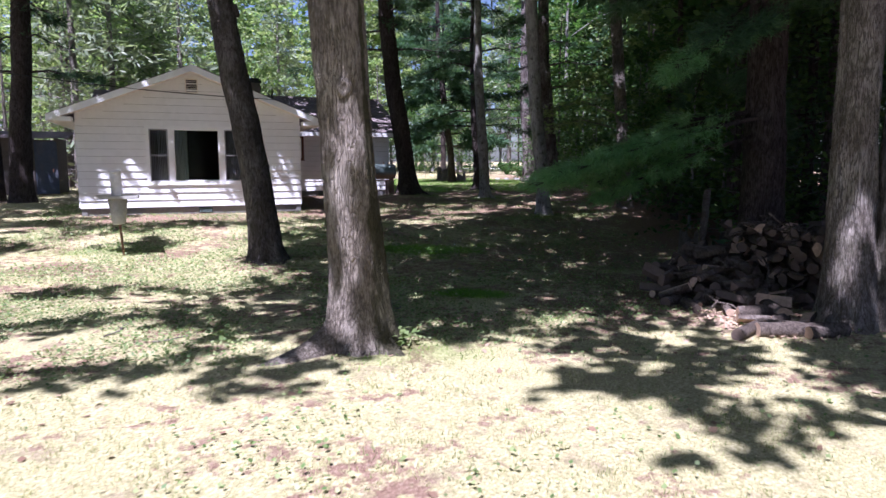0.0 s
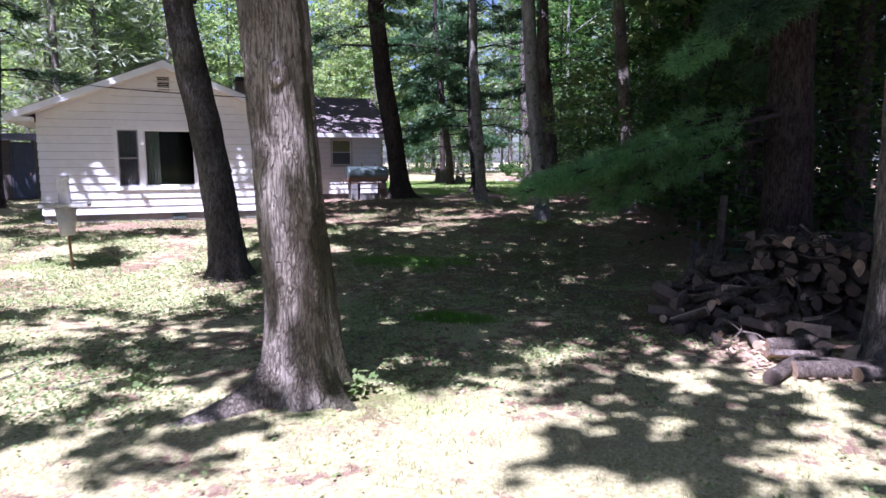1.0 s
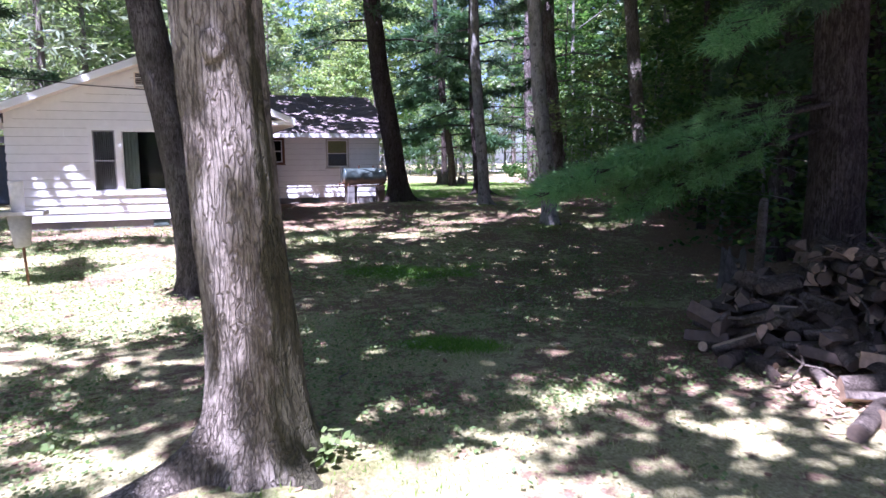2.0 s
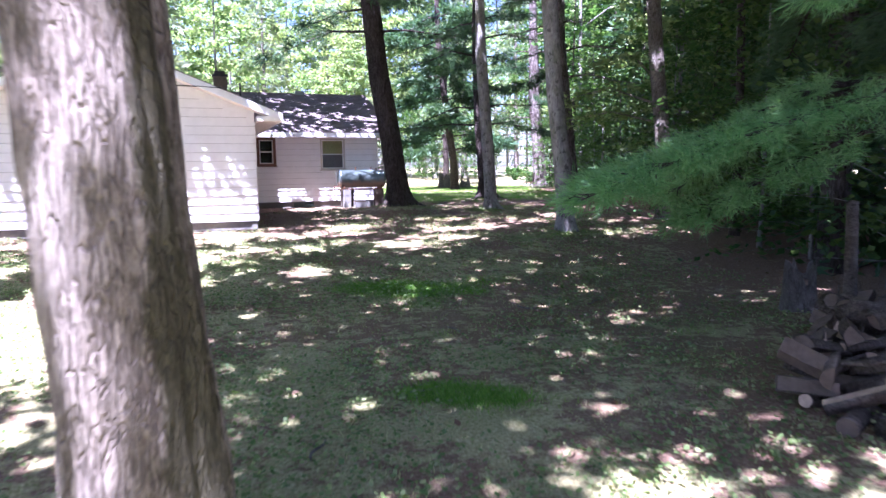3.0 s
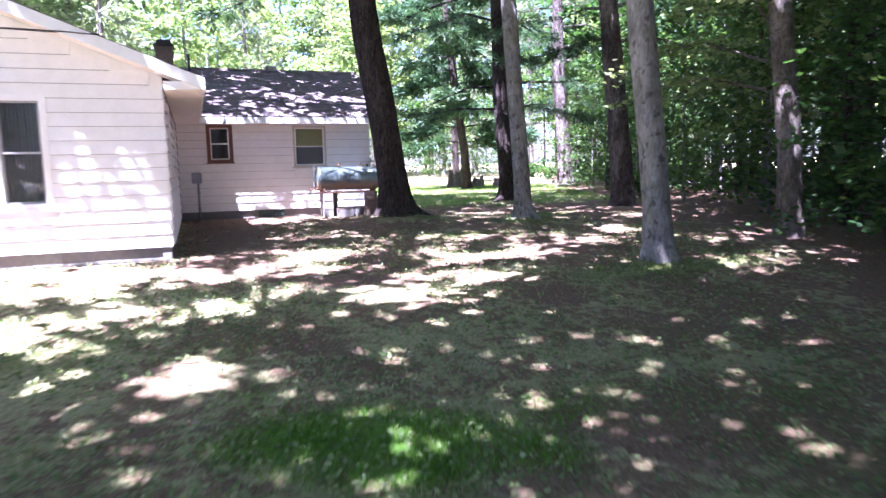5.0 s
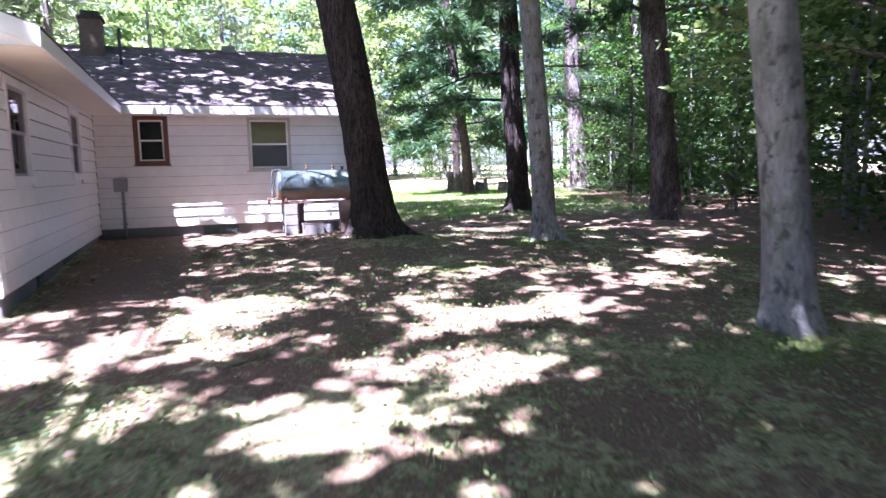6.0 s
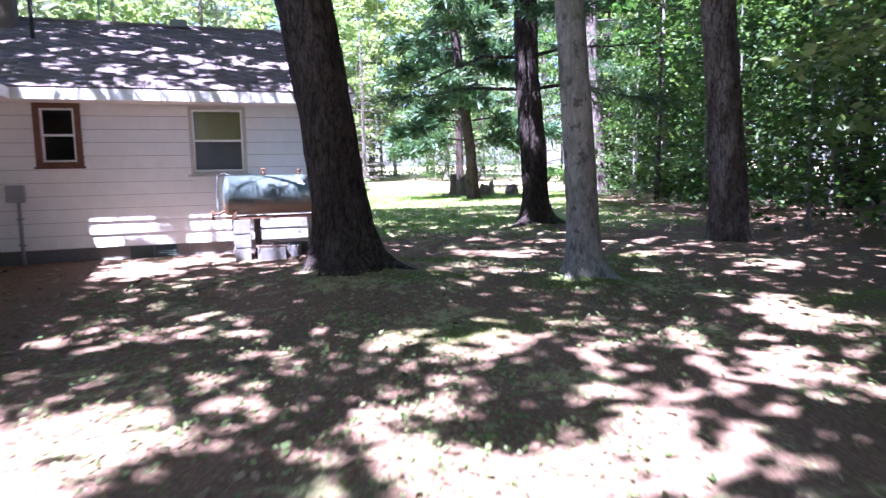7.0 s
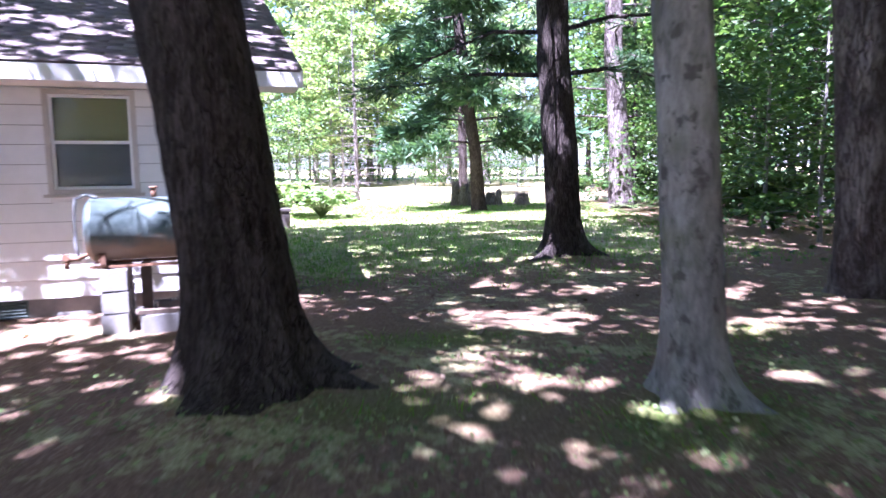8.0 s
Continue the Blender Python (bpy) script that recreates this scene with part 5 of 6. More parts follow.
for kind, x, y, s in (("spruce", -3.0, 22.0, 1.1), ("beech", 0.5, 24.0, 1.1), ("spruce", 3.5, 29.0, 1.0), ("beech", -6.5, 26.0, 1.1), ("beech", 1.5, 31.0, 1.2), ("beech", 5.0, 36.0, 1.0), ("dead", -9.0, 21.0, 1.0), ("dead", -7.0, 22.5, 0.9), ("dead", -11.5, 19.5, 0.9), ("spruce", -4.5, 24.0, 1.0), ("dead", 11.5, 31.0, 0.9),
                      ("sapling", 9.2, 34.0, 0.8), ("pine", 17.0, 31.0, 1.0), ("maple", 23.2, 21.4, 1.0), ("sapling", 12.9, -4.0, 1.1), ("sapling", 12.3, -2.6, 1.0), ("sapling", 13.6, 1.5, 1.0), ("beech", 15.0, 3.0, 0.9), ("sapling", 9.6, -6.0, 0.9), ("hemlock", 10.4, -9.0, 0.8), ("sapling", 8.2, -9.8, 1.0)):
    spots.append((x, y))
    plant(kind, x, y, rnd.uniform(0, 360), s)
for src in KINDS.values():
    for ob in (*src.children_recursive, src):
        bpy.data.objects.remove(ob)


# ---- boughs that hang into the yard ----
def find_tree(x, y):
    return min(crowns, key=lambda c: (c[1].x - x) ** 2 + (c[1].y - y) ** 2)


def bough(tree_xy, pts, r, seed, tufts=0, size=0.2, spread=0.5, reach=0.5, per=30, mat=NEEDLE, from_q=0.3, width=0.03, twig=True):
    """A limb of a yard tree with side twigs and needles."""
    tree, base, _, bark = find_tree(*tree_xy)
    rnd, rng = random.Random(seed), np.random.default_rng(seed)
    bm = bmesh.new()
    pts = [Vector(p) - base for p in pts]
    fine = []
    for p, q in zip(pts, pts[1:]):
        fine += [p.lerp(q, k / 4) for k in range(4)]
    fine.append(pts[-1])
    tube(bm, fine, [max(0.006, r * (1 - 0.9 * i / (len(fine) - 1))) for i in range(len(fine))], 6, cap=False)
    spots, ways = [], []
    for k in range(tufts):
        q = from_q + (1 - from_q) * (k + rnd.random()) / tufts
        i = min(len(fine) - 2, int(q * (len(fine) - 1)))
        p = fine[i].lerp(fine[i + 1], rnd.random())
        d = (fine[i + 1] - fine[i]).normalized()
        side = d.cross(Vector((0, 0, 1))).normalized() * rnd.choice((-1, 1))
        ln = reach * rnd.uniform(0.3, 1.0) * (1.15 - 0.6 * q)
        tip = p + (side * 0.75 + d * 0.6 + Vector((0, 0, rnd.uniform(-0.25, 0.15)))).normalized() * ln
        if twig:
            tube(bm, [p, p.lerp(tip, 0.5) + Vector((0, 0, 0.03)), tip], [0.010, 0.007, 0.003], 3, cap=False)
        for j in range(4):
            s = p.lerp(tip, 0.35 + 0.65 * j / 3)
            spots.append(s)
            ways.append((tip - p).normalized())
    limb = part("bough", bm, bark, tree)
    if mat and spots:
        v, f = needle_cloud(np.array(spots), np.array(ways), per, size, rng, spread, width)
        quick("needles", v, f, mat, limb)


# soft low boughs of the pine behind the woodpile
P = (5.75, -11.95)
bough(P, [(5.8, -11.9, 2.3), (4.4, -11.6, 2.1), (3.1, -11.3, 1.6), (2.3, -11.3, 1.1)], 0.04, 1, 60, 0.14, 0.7, 0.7, 32, NEEDLE_SOFT, 0.15, 0.026)
bough(P, [(5.8, -11.9, 1.9), (4.5, -11.9, 1.6), (3.4, -11.9, 1.2), (2.7, -11.7, 0.85)], 0.04, 2, 50, 0.14, 0.7, 0.6, 32, NEEDLE_SOFT, 0.25, 0.026)
bough(P, [(5.8, -11.8, 2.2), (4.6, -11.2, 1.9), (3.8, -11.0, 1.5), (3.2, -10.9, 1.05)], 0.04, 3, 60, 0.14, 0.7, 0.7, 32, NEEDLE_SOFT, 0.2, 0.026)
bough(P, [(5.8, -12.1, 3.5), (4.7, -12.6, 3.4), (3.6, -12.8, 3.0), (2.9, -12.8, 2.6)], 0.04, 6, 44, 0.14, 0.7, 0.7, 30, NEEDLE_SOFT, 0.2, 0.026)
bough(P, [(5.8, -12.0, 2.2), (4.2, -12.1, 1.9), (2.6, -12.1, 1.5), (1.3, -12.1, 1.08)], 0.04, 16, 70, 0.14, 0.7, 0.6, 32, NEEDLE_SOFT, 0.3, 0.026)
bough(P, [(5.8, -11.8, 2.3), (4.2, -11.5, 1.95), (2.8, -11.6, 1.5), (1.75, -11.6, 1.2)], 0.04, 17, 60, 0.14, 0.7, 0.6, 32, NEEDLE_SOFT, 0.3, 0.026)
bough(P, [(5.9, -11.6, 4.3), (6.6, -10.2, 4.2), (7.2, -9.0, 3.6), (7.6, -8.2, 2.8)], 0.05, 7, 60, 0.18, 0.6, 0.8, 40, NEEDLE, 0.2, 0.022)
bough(P, [(5.9, -11.6, 3.4), (6.9, -10.6, 3.1), (7.9, -10.0, 2.4), (8.6, -9.6, 1.7)], 0.05, 8, 60, 0.18, 0.6, 0.8, 40, NEEDLE, 0.2, 0.022)
# its dark upper boughs
for k, (az, z, ln) in enumerate(((-150, 3.5, 2.6), (-120, 4.0, 2.6), (175, 4.3, 2.8), (-95, 4.6, 2.4), (-60, 4.2, 2.4), (-165, 5.0, 3.0), (150, 4.8, 2.8), (-30, 4.6, 2.6), (-135, 5.5, 2.8), (120, 5.4, 2.8), (-100, 5.8, 2.6), (0, 5.2, 2.8))):
    d = Vector((math.cos(radians(az)), math.sin(radians(az)), 0))
    foot = Vector((5.8, -11.9, z))
    bough(P, [foot, foot + d * ln * 0.4 + Vector((0, 0, 0.1)), foot + d * ln * 0.75 - Vector((0, 0, 0.15)), foot + d * ln - Vector((0, 0, 0.5))], 0.04, 60 + k, 40, 0.17, 0.65, 0.8, 26, NEEDLE, 0.15, 0.035)
# bare and needled limbs of the other pines
rnd = random.Random(31)
for tx, ty, zs, ln, needles in ((11.2, 11.4, (3.2, 3.9, 4.6, 5.3, 6.0, 6.7, 7.4, 8.2, 9.0), 4.2, 0.5), (15.3, 25.5, (2.6, 3.4, 4.2, 4.9, 5.6, 6.3, 7.0, 7.8, 8.6, 9.5, 10.4), 4.0, 1.0), (18.7, 20.2, (3.5, 4.5, 5.5, 6.5, 7.5, 8.5, 9.5), 4.5, 0.7),
                                 (4.68, 3.55, (5.6, 6.3, 6.9, 7.6, 8.4), 4.0, 0.9), (11.6, 5.0, (4.6, 5.5, 6.4, 7.3), 3.0, 0.4), (-8.5, 6.2, (4.5, 5.6, 6.6, 7.6), 3.0, 0.6)):
    tree, base, pts, _ = find_tree(tx, ty)
    lush_pine = 15 < tx < 16
    for k, z in enumerate(zs):
        foot = next(p.lerp(q, (z - p.z) / (q.z - p.z)) for p, q in zip(pts, pts[1:]) if p.z <= z <= q.z)
        for az in (k * 2.4 + rnd.uniform(-0.5, 0.5), k * 2.4 + 2.9 + rnd.uniform(-0.6, 0.6)):
            d, L = Vector((math.cos(az), math.sin(az), 0)), ln * rnd.uniform(0.5, 1.0)
            sag = rnd.uniform(-0.05, 0.35)
            line = [foot, foot + d * L * 0.35 + Vector((0, 0, 0.1)), foot + d * L * 0.7 + Vector((rnd.uniform(-0.2, 0.2), rnd.uniform(-0.2, 0.2), -sag * L * 0.3)), foot + d * L + Vector((0, 0, -sag * L * 0.6))]
            green = rnd.random() < needles
            bough((tx, ty), line, 0.045, int(z * 100 + k), 22, 0.45 if lush_pine else 0.26, 0.6, 0.9, (14 if lush_pine else 9) if green else 1, NEEDLE, 0.2, 0.09 if lush_pine else 0.06)

# leafy sprays of the maple at the wood's edge
tree, base, _, bark = find_tree(10.5, -1.65)
rng = np.random.default_rng(70)
for k, line in enumerate(([(10.3, -1.5, 3.1), (9.3, -1.0, 3.5), (8.5, -0.7, 3.3), (7.9, -0.5, 2.9)], [(10.3, -1.5, 2.6), (9.6, -0.7, 2.9), (9.1, 0.1, 2.8), (8.8, 0.7, 2.5)], [(10.3, -1.5, 3.8), (9.4, -1.9, 4.2), (8.7, -2.1, 4.1), (8.2, -2.2, 3.8)])):
    pts = [Vector(p) - base for p in line]
    bm = bmesh.new()
    tube(bm, pts, [0.03, 0.02, 0.012, 0.005], 6, cap=False)
    limb = part("bough", bm, bark, tree)
    spots = [tuple(p.lerp(q, t)) for p, q in zip(pts, pts[1:]) for t in (0.2, 0.45, 0.7, 0.95)][2:]
    v, f = leaf_cloud(spots, (0.27, 0.27, 0.07), 34, 0.13, rng, 0.4, 0.8, 0.2)
    quick("foliage", v, f, LEAF_LIGHT, limb)

# knots and scars on the nearest trunks
tree, base, _, bark = find_tree(-1.96, -13.97)
for p, r, way in (((-1.98, -14.13, 2.12), 0.07, (-0.12, -1, 0.05)), ((-1.86, -14.04, 2.85), 0.05, (0.2, -1, 0.1))):
    bm = bmesh.new()
    knob(bm, Vector(p) - base, r, way)
    part("branch_scar", bm, bark, tree, "healed branch scar")
tree, base, _, bark = find_tree(-2.07, -7.8)
for p, r, way in (((-2.42, -7.58, 3.7), 0.10, (1, -0.3, 0.2)), ((-2.36, -7.60, 4.15), 0.08, (1, -0.4, 0.2)), ((-2.3, -7.9, 2.1), 0.07, (0.2, -1, 0.1))):
    bm = bmesh.new()
    knob(bm, Vector(p) - base, r, way)
    part("burl", bm, bark, tree, "dark rounded burl")

bm = bmesh.new()
box(bm, -2.02 - base.x, -1.90 - base.x, -7.80 - base.y, -7.71 - base.y, 1.31 - base.z, 1.39 - base.z, 0.01)
tube(bm, [Vector((-2.25, -7.7, 1.34)) - base, Vector((-2.0, -7.75, 1.35)) - base], 0.02, 8)
part("bracket", bm, BLACK, tree, "small black box fixed to the trunk")

# ---- oil tank ----
tank = thing("oil_tank", (4.18, 6.4, gz(4.18, 6.4)), "grey galvanised oil tank with rust streaks on block legs", "oil tank")
bm = bmesh.new()
g = tank.location.z
rings = []
prof = [(-0.84, 0.06), (-0.835, 0.16), (-0.82, 0.245), (-0.795, 0.29), (-0.775, 0.305), (-0.765, 0.312), (-0.745, 0.312), (-0.74, 0.306), (0.74, 0.306), (0.745, 0.312), (0.765, 0.312), (0.775, 0.305), (0.795, 0.29), (0.82, 0.245), (0.835, 0.16), (0.84, 0.06)]
for x, r in prof:
    rings.append([bm.verts.new((x, math.cos(a) * r, 1.10 - g + math.sin(a) * r)) for a in [2 * math.pi * k / 40 for k in range(40)]])
for a, b in zip(rings, rings[1:]):
    for k in range(40):
        bm.faces.new((a[k], b[k], b[(k + 1) % 40], a[(k + 1) % 40])).smooth = True
bm.faces.new(rings[0])
bm.faces.new(rings[-1][::-1])
bmesh.ops.recalc_face_normals(bm, faces=bm.faces)
bmesh.ops.translate(bm, verts=bm.verts, vec=(0, 0, -(1.10 - g)))
body = part("tank_body", bm, TANK, tank, "grey metal cylinder with rusty underside")
body.location.z = 1.10 - g
bm = bmesh.new()
for x in (-0.67, 0.67):
    box(bm, x - 0.03, x + 0.03, -0.2, 0.2, 0.765 - g, 0.80 - g, 0.004)
    box(bm, x - 0.03, x + 0.03, -0.24, -0.20, 0.765 - g, 0.88 - g, 0.004)
    box(bm, x - 0.03, x + 0.03, 0.20, 0.24, 0.765 - g, 0.88 - g, 0.004)
box(bm, -0.8, 0.8, -0.215, -0.175, 0.735 - g, 0.764 - g, 0.004)
box(bm, -0.8, 0.8, 0.175, 0.215, 0.735 - g, 0.764 - g, 0.004)
part("cradle", bm, RUST, tank, "rusty angle-iron cradle")
bm = bmesh.new()
for x, h in ((-0.2, 0.09), (0.35, 0.07), (0.55, 0.05)):
    tube(bm, [(x, 0, 1.39 - g), (x, 0, 1.41 + h - g)], 0.028, 10)
    tube(bm, [(x, 0, 1.40 + h - g), (x, 0, 1.42 + h - g)], 0.04, 10)
part("filler_pipe", bm, RUST, tank)
bm = bmesh.new()
tube(bm, [(-0.80, -0.12, 0.87 - g), (-0.90, -0.14, 0.83 - g), (-0.98, -0.15, 0.83 - g)], 0.02, 8)
tube(bm, [(-0.98, -0.15, 0.86 - g), (-0.99, -0.15, 0.74 - g)], 0.026, 8)
tube(bm, [(-0.99, -0.18, 0.85 - g), (-0.99, -0.12, 0.85 - g)], 0.034, 8)
part("tap", bm, RUST, tank, "small rusty drain tap")
bm = bmesh.new()
tube(bm, [(-0.70, -0.05, 1.40 - g), (-0.80, -0.06, 1.44 - g), (-0.89, -0.07, 1.40 - g), (-0.91, -0.08, 1.25 - g), (-0.91, -0.09, 0.95 - g), (-0.88, -0.1, 0.80 - g)], 0.016, 8)
part("overflow_pipe", bm, METAL_GREY, tank, "thin pale pipe bent down the tank's end")


def concrete_block(x, y, z, turn=0.0, on_end=False, label="grey concrete block"):
    """A hollow two-cell block, 400 x 200 x 200 mm, lying or on end."""
    bm = bmesh.new()
    if on_end:
        box(bm, -0.10, 0.10, -0.10, 0.10, 0, 0.39, 0.006)
    else:
        for q in ((-0.195, 0.195, -0.10, -0.068), (-0.195, 0.195, 0.068, 0.10), (-0.195, -0.16, -0.068, 0.068), (0.16, 0.195, -0.068, 0.068), (-0.018, 0.018, -0.068, 0.068)):
            box(bm, q[0], q[1], q[2], q[3], 0, 0.19, 0.003)
    ob = part("concrete_block", bm, CONCRETE)
    ob.matrix_world = pose(x, y, z, 0, 0, turn)
    return tagged(ob, label, "concrete block", "blocks round the oil tank")


def support(x, y, width, mat, label):
    """A leg of stacked blocks."""
    z0 = gz(x, y) - 0.02
    n, top = 3, 0.735
    h = (top - z0) / n
    for k in range(n):
        bm = bmesh.new()
        box(bm, -width / 2, width / 2, -0.12, 0.12, 0, h - 0.006, 0.008)
        ob = part("concrete_block", bm, mat)
        ob.matrix_world = pose(x + 0.006 * (k % 2), y, z0 + k * h, 0, 0, 2.5 * (k - 1))
        tagged(ob, label, "concrete block", "blocks round the oil tank")


support(3.60, 6.19, 0.24, CONCRETE, "pale concrete block under the oil tank")
support(3.60, 6.60, 0.24, CONCRETE, "pale concrete block under the oil tank")
for x, y, w in ((4.70, 6.22, 0.09), (4.84, 6.22, 0.07), (4.76, 6.58, 0.09)):
    bm = bmesh.new()
    box(bm, -w, w, -0.06, 0.06, 0, 0.735 - gz(x, y) + 0.02, 0.006)
    leg = part("wooden_post", bm, WOOD_GREY)
    leg.location = (x, y, gz(x, y) - 0.02)
    tagged(leg, "dark weathered timber post under the oil tank", "post", "timber posts under the oil tank")
bm = bmesh.new()
box(bm, -0.05, 0.05, -0.05, 0.05, 0, 0.735 - gz(3.86, 6.5), 0.004)
post = part("wooden_post", bm, SHED_WOOD)
post.location = (3.86, 6.5, gz(3.86, 6.5))
tagged(post, "dark wooden prop under the oil tank", "post")
for x, y, t in ((4.02, 6.05, 8), (4.38, 6.35, 75), (4.1, 6.75, 20), (4.5, 6.9, 0)):
    concrete_block(x, y, gz(x, y) - 0.01, t, label="loose grey concrete block under the oil tank")
bm = bmesh.new()
box(bm, -0.24, 0.24, -0.05, 0.05, 0, 0.04, 0.003)
ob = part("board", bm, WOOD_GREY)
ob.matrix_world = pose(4.02, 6.05, gz(4.02, 6.05) + 0.18, 0, 4, 20)
tagged(ob, "short weathered board on a concrete block", "board")

# ---- bird feeder ----
fx, fy = -4.55, -6.2
fz = gz(fx, fy)
feeder = thing("bird_feeder", (fx, fy, fz), "tube bird feeder with tray on a rusty pole", "bird feeder")
bm = bmesh.new()
tube(bm, [(0.0, 0, -0.1), (-0.03, 0, 0.45), (-0.05, 0, 1.05)], 0.022, 10)
part("pole", bm, RUST, feeder, "thin rusty metal pole")
bm = bmesh.new()
tube(bm, [(-0.045, 0, 0.62), (-0.05, 0, 0.66), (-0.055, 0, 1.12)], [0.105, 0.12, 0.175], 18)
part("baffle", bm, FEEDER_TAN, feeder, "grey tapered squirrel baffle")
bm = bmesh.new()
box(bm, -0.42, 0.31, -0.24, 0.24, 1.12, 1.15, 0.006)
for q in ((-0.42, 0.31, -0.25, -0.23), (-0.42, 0.31, 0.23, 0.25), (-0.43, -0.41, -0.25, 0.25), (0.30, 0.32, -0.25, 0.25)):
    box(bm, *q, 1.12, 1.185, 0.004)
part("tray", bm, FEEDER_TAN, feeder, "weathered wooden seed tray")
bm = bmesh.new()
tube(bm, [(-0.06, 0, 1.15), (-0.07, 0, 1.6), (-0.072, 0, 1.63)], [0.098, 0.098, 0.09], 20)
seed = part("seed_tube", bm, FEEDER_WHITE, feeder, "white plastic seed tube")
bm = bmesh.new()
tube(bm, [(-0.07, 0, 1.60), (-0.071, 0, 1.65), (-0.072, 0, 1.665)], [0.106, 0.106, 0.08], 20)
part("cap", bm, FEEDER_WHITE, seed)

# ---- woodpile ----
BARK_LOG = bark_material("firewood_bark", (0.045, 0.035, 0.03), (0.14, 0.11, 0.09), (0.27, 0.23, 0.19), 16, 0.0, 0.2, 0.012)


def log_mesh(name, seed, length, r, split):
    """A round or split billet with cut ends."""
    rnd = random.Random(seed)
    bm = bmesh.new()
    n, rings = 14, []
    a0, a1 = (0, 2 * math.pi) if not split else (0.3, 0.3 + split)
    for i in range(5):
        x = -length / 2 + length * i / 4
        k = []
        for j in range(n):
            a = a0 + (a1 - a0) * j / (n if not split else n - 1)
            rr = r * (1 + 0.10 * noise.noise((seed + math.cos(a) * 1.3, math.sin(a) * 1.3, x * 2)))
            k.append(bm.verts.new((x, math.cos(a) * rr, math.sin(a) * rr)))
        if split:
            k.append(bm.verts.new((x + rnd.uniform(-0.01, 0.01), rnd.uniform(-0.1, 0.1) * r, rnd.uniform(-0.1, 0.1) * r)))
        rings.append(k)
    m = len(rings[0])
    for p, q in zip(rings, rings[1:]):
        for j in range(m):
            f = bm.faces.new((p[j], q[j], q[(j + 1) % m], p[(j + 1) % m]))
            f.material_index = 1 if split and j >= m - 2 else 0
            f.smooth = not (split and j >= m - 2)
    for f in (bm.faces.new(rings[0]), bm.faces.new(rings[-1][::-1])):
        f.material_index = 1
    bmesh.ops.recalc_face_normals(bm, faces=bm.faces)
    me = bpy.data.meshes.new(name)
    bm.to_mesh(me)
    bm.free()
    return me


BILLETS = []
for k, (ln, r, sp) in enumerate(((0.40, 0.07, 0), (0.42, 0.05, 0), (0.40, 0.11, 1.6), (0.42, 0.115, 2.2), (0.38, 0.13, 1.1), (0.41, 0.085, 3.1), (0.62, 0.04, 0), (0.40, 0.14, 1.3))):
    for tone in (WOOD_GREY, WOOD_CUT):
        me = log_mesh("firewood", k * 3.7, ln, r, sp)
        me.materials.append(BARK_LOG)
        me.materials.append(tone)
        BILLETS.append((me, r, tone is WOOD_CUT, sp))


def pile_top(x, y):
    """Height of the heap above its ground."""
    d = ((x - 4.15) / 1.75) ** 2 + ((y + 12.75) / 1.7) ** 2
    h = 0.55 * max(0.0, 1 - d) ** 0.6
    stack = 0.92 * step(3.75, 4.25, x) * (1 - step(5.3, 5.7, x)) * step(-14.4, -14.0, y) * (1 - step(-12.9, -12.5, y))
    return max(h, stack)


rnd = random.Random(8)


def lay(me, m, fresh, split):
    ob = new("firewood_log", me)
    ob.matrix_world = m
    word = "split" if split else "round"
    return tagged(ob, f"freshly {word} pale firewood log" if fresh and split else (f"pale-ended {word} firewood log" if fresh else f"weathered grey {word} firewood log in the heap"), "firewood", "logs of the woodpile")


# loose heap, layer on layer
level = 0.0
while level < 0.62:
    x = 2.5
    while x < 5.8:
        y = -14.6
        while y < -11.0:
            px, py = x + rnd.uniform(-0.14, 0.14), y + rnd.uniform(-0.14, 0.14)
            if 0.10 < pile_top(px, py) and level < pile_top(px, py) and not (px > 3.9 and py < -12.6) and py < -13.15 + (px - 2.5) * 0.70:
                me, r, fresh, sp = rnd.choice([b for b in BILLETS if not b[2]] * 3 + BILLETS)
                lay(me, pose(px, py, gz(px, py) + level + r * 0.75, rnd.uniform(0, 360), rnd.uniform(-26, 26), rnd.uniform(0, 180)), fresh, sp)
            y += 0.29
        x += 0.29
    level += 0.125
# the ordered stack, ends to the yard
for row in range(8):
    y = -14.25
    while y < -12.7:
        for x in (4.25, 4.75, 5.25):
            if rnd.random() < 0.86 and y < -13.3 + (x - 2.5) * 0.70:
                me, r, fresh, sp = rnd.choice([b for b in BILLETS if not b[2]] * 5 + BILLETS)
                lay(me, pose(x + rnd.uniform(-0.09, 0.09), y + rnd.uniform(-0.05, 0.05), gz(x, y) + 0.07 + row * 0.122, rnd.uniform(0, 360), rnd.uniform(-8, 8), 48 + rnd.uniform(-20, 20)), fresh, sp)
        y += 0.19
# fresh wood and logs along the front of the heap
for x, y, turn, k, dz in ((2.62, -13.05, 25, 0, 0.06), (3.05, -13.15, 10, 6, 0.05), (2.9, -13.75, 55, 3, 0.08), (2.95, -14.1, -25, 15, 0.10), (3.02, -14.35, 15, 5, 0.07), (2.85, -14.6, -10, 1, 0.06), (3.1, -14.75, -12, 13, 0.08),
                           (3.2, -14.2, 70, 7, 0.10), (3.3, -14.5, 30, 9, 0.10), (2.75, -14.35, -35, 11, 0.06), (3.4, -14.0, -50, 15, 0.12), (3.05, -15.0, -8, 1, 0.06), (2.7, -13.4, 75, 4, 0.06)):
    me, r, fresh, sp = BILLETS[k]
    y -= 0.45
    lay(me, pose(x, y, gz(x, y) + dz, rnd.uniform(0, 360), rnd.uniform(-5, 5), turn), fresh, sp)
me = log_mesh("firewood", 50.0, 1.0, 0.085, 0)
me.materials.append(BARK_LOG)
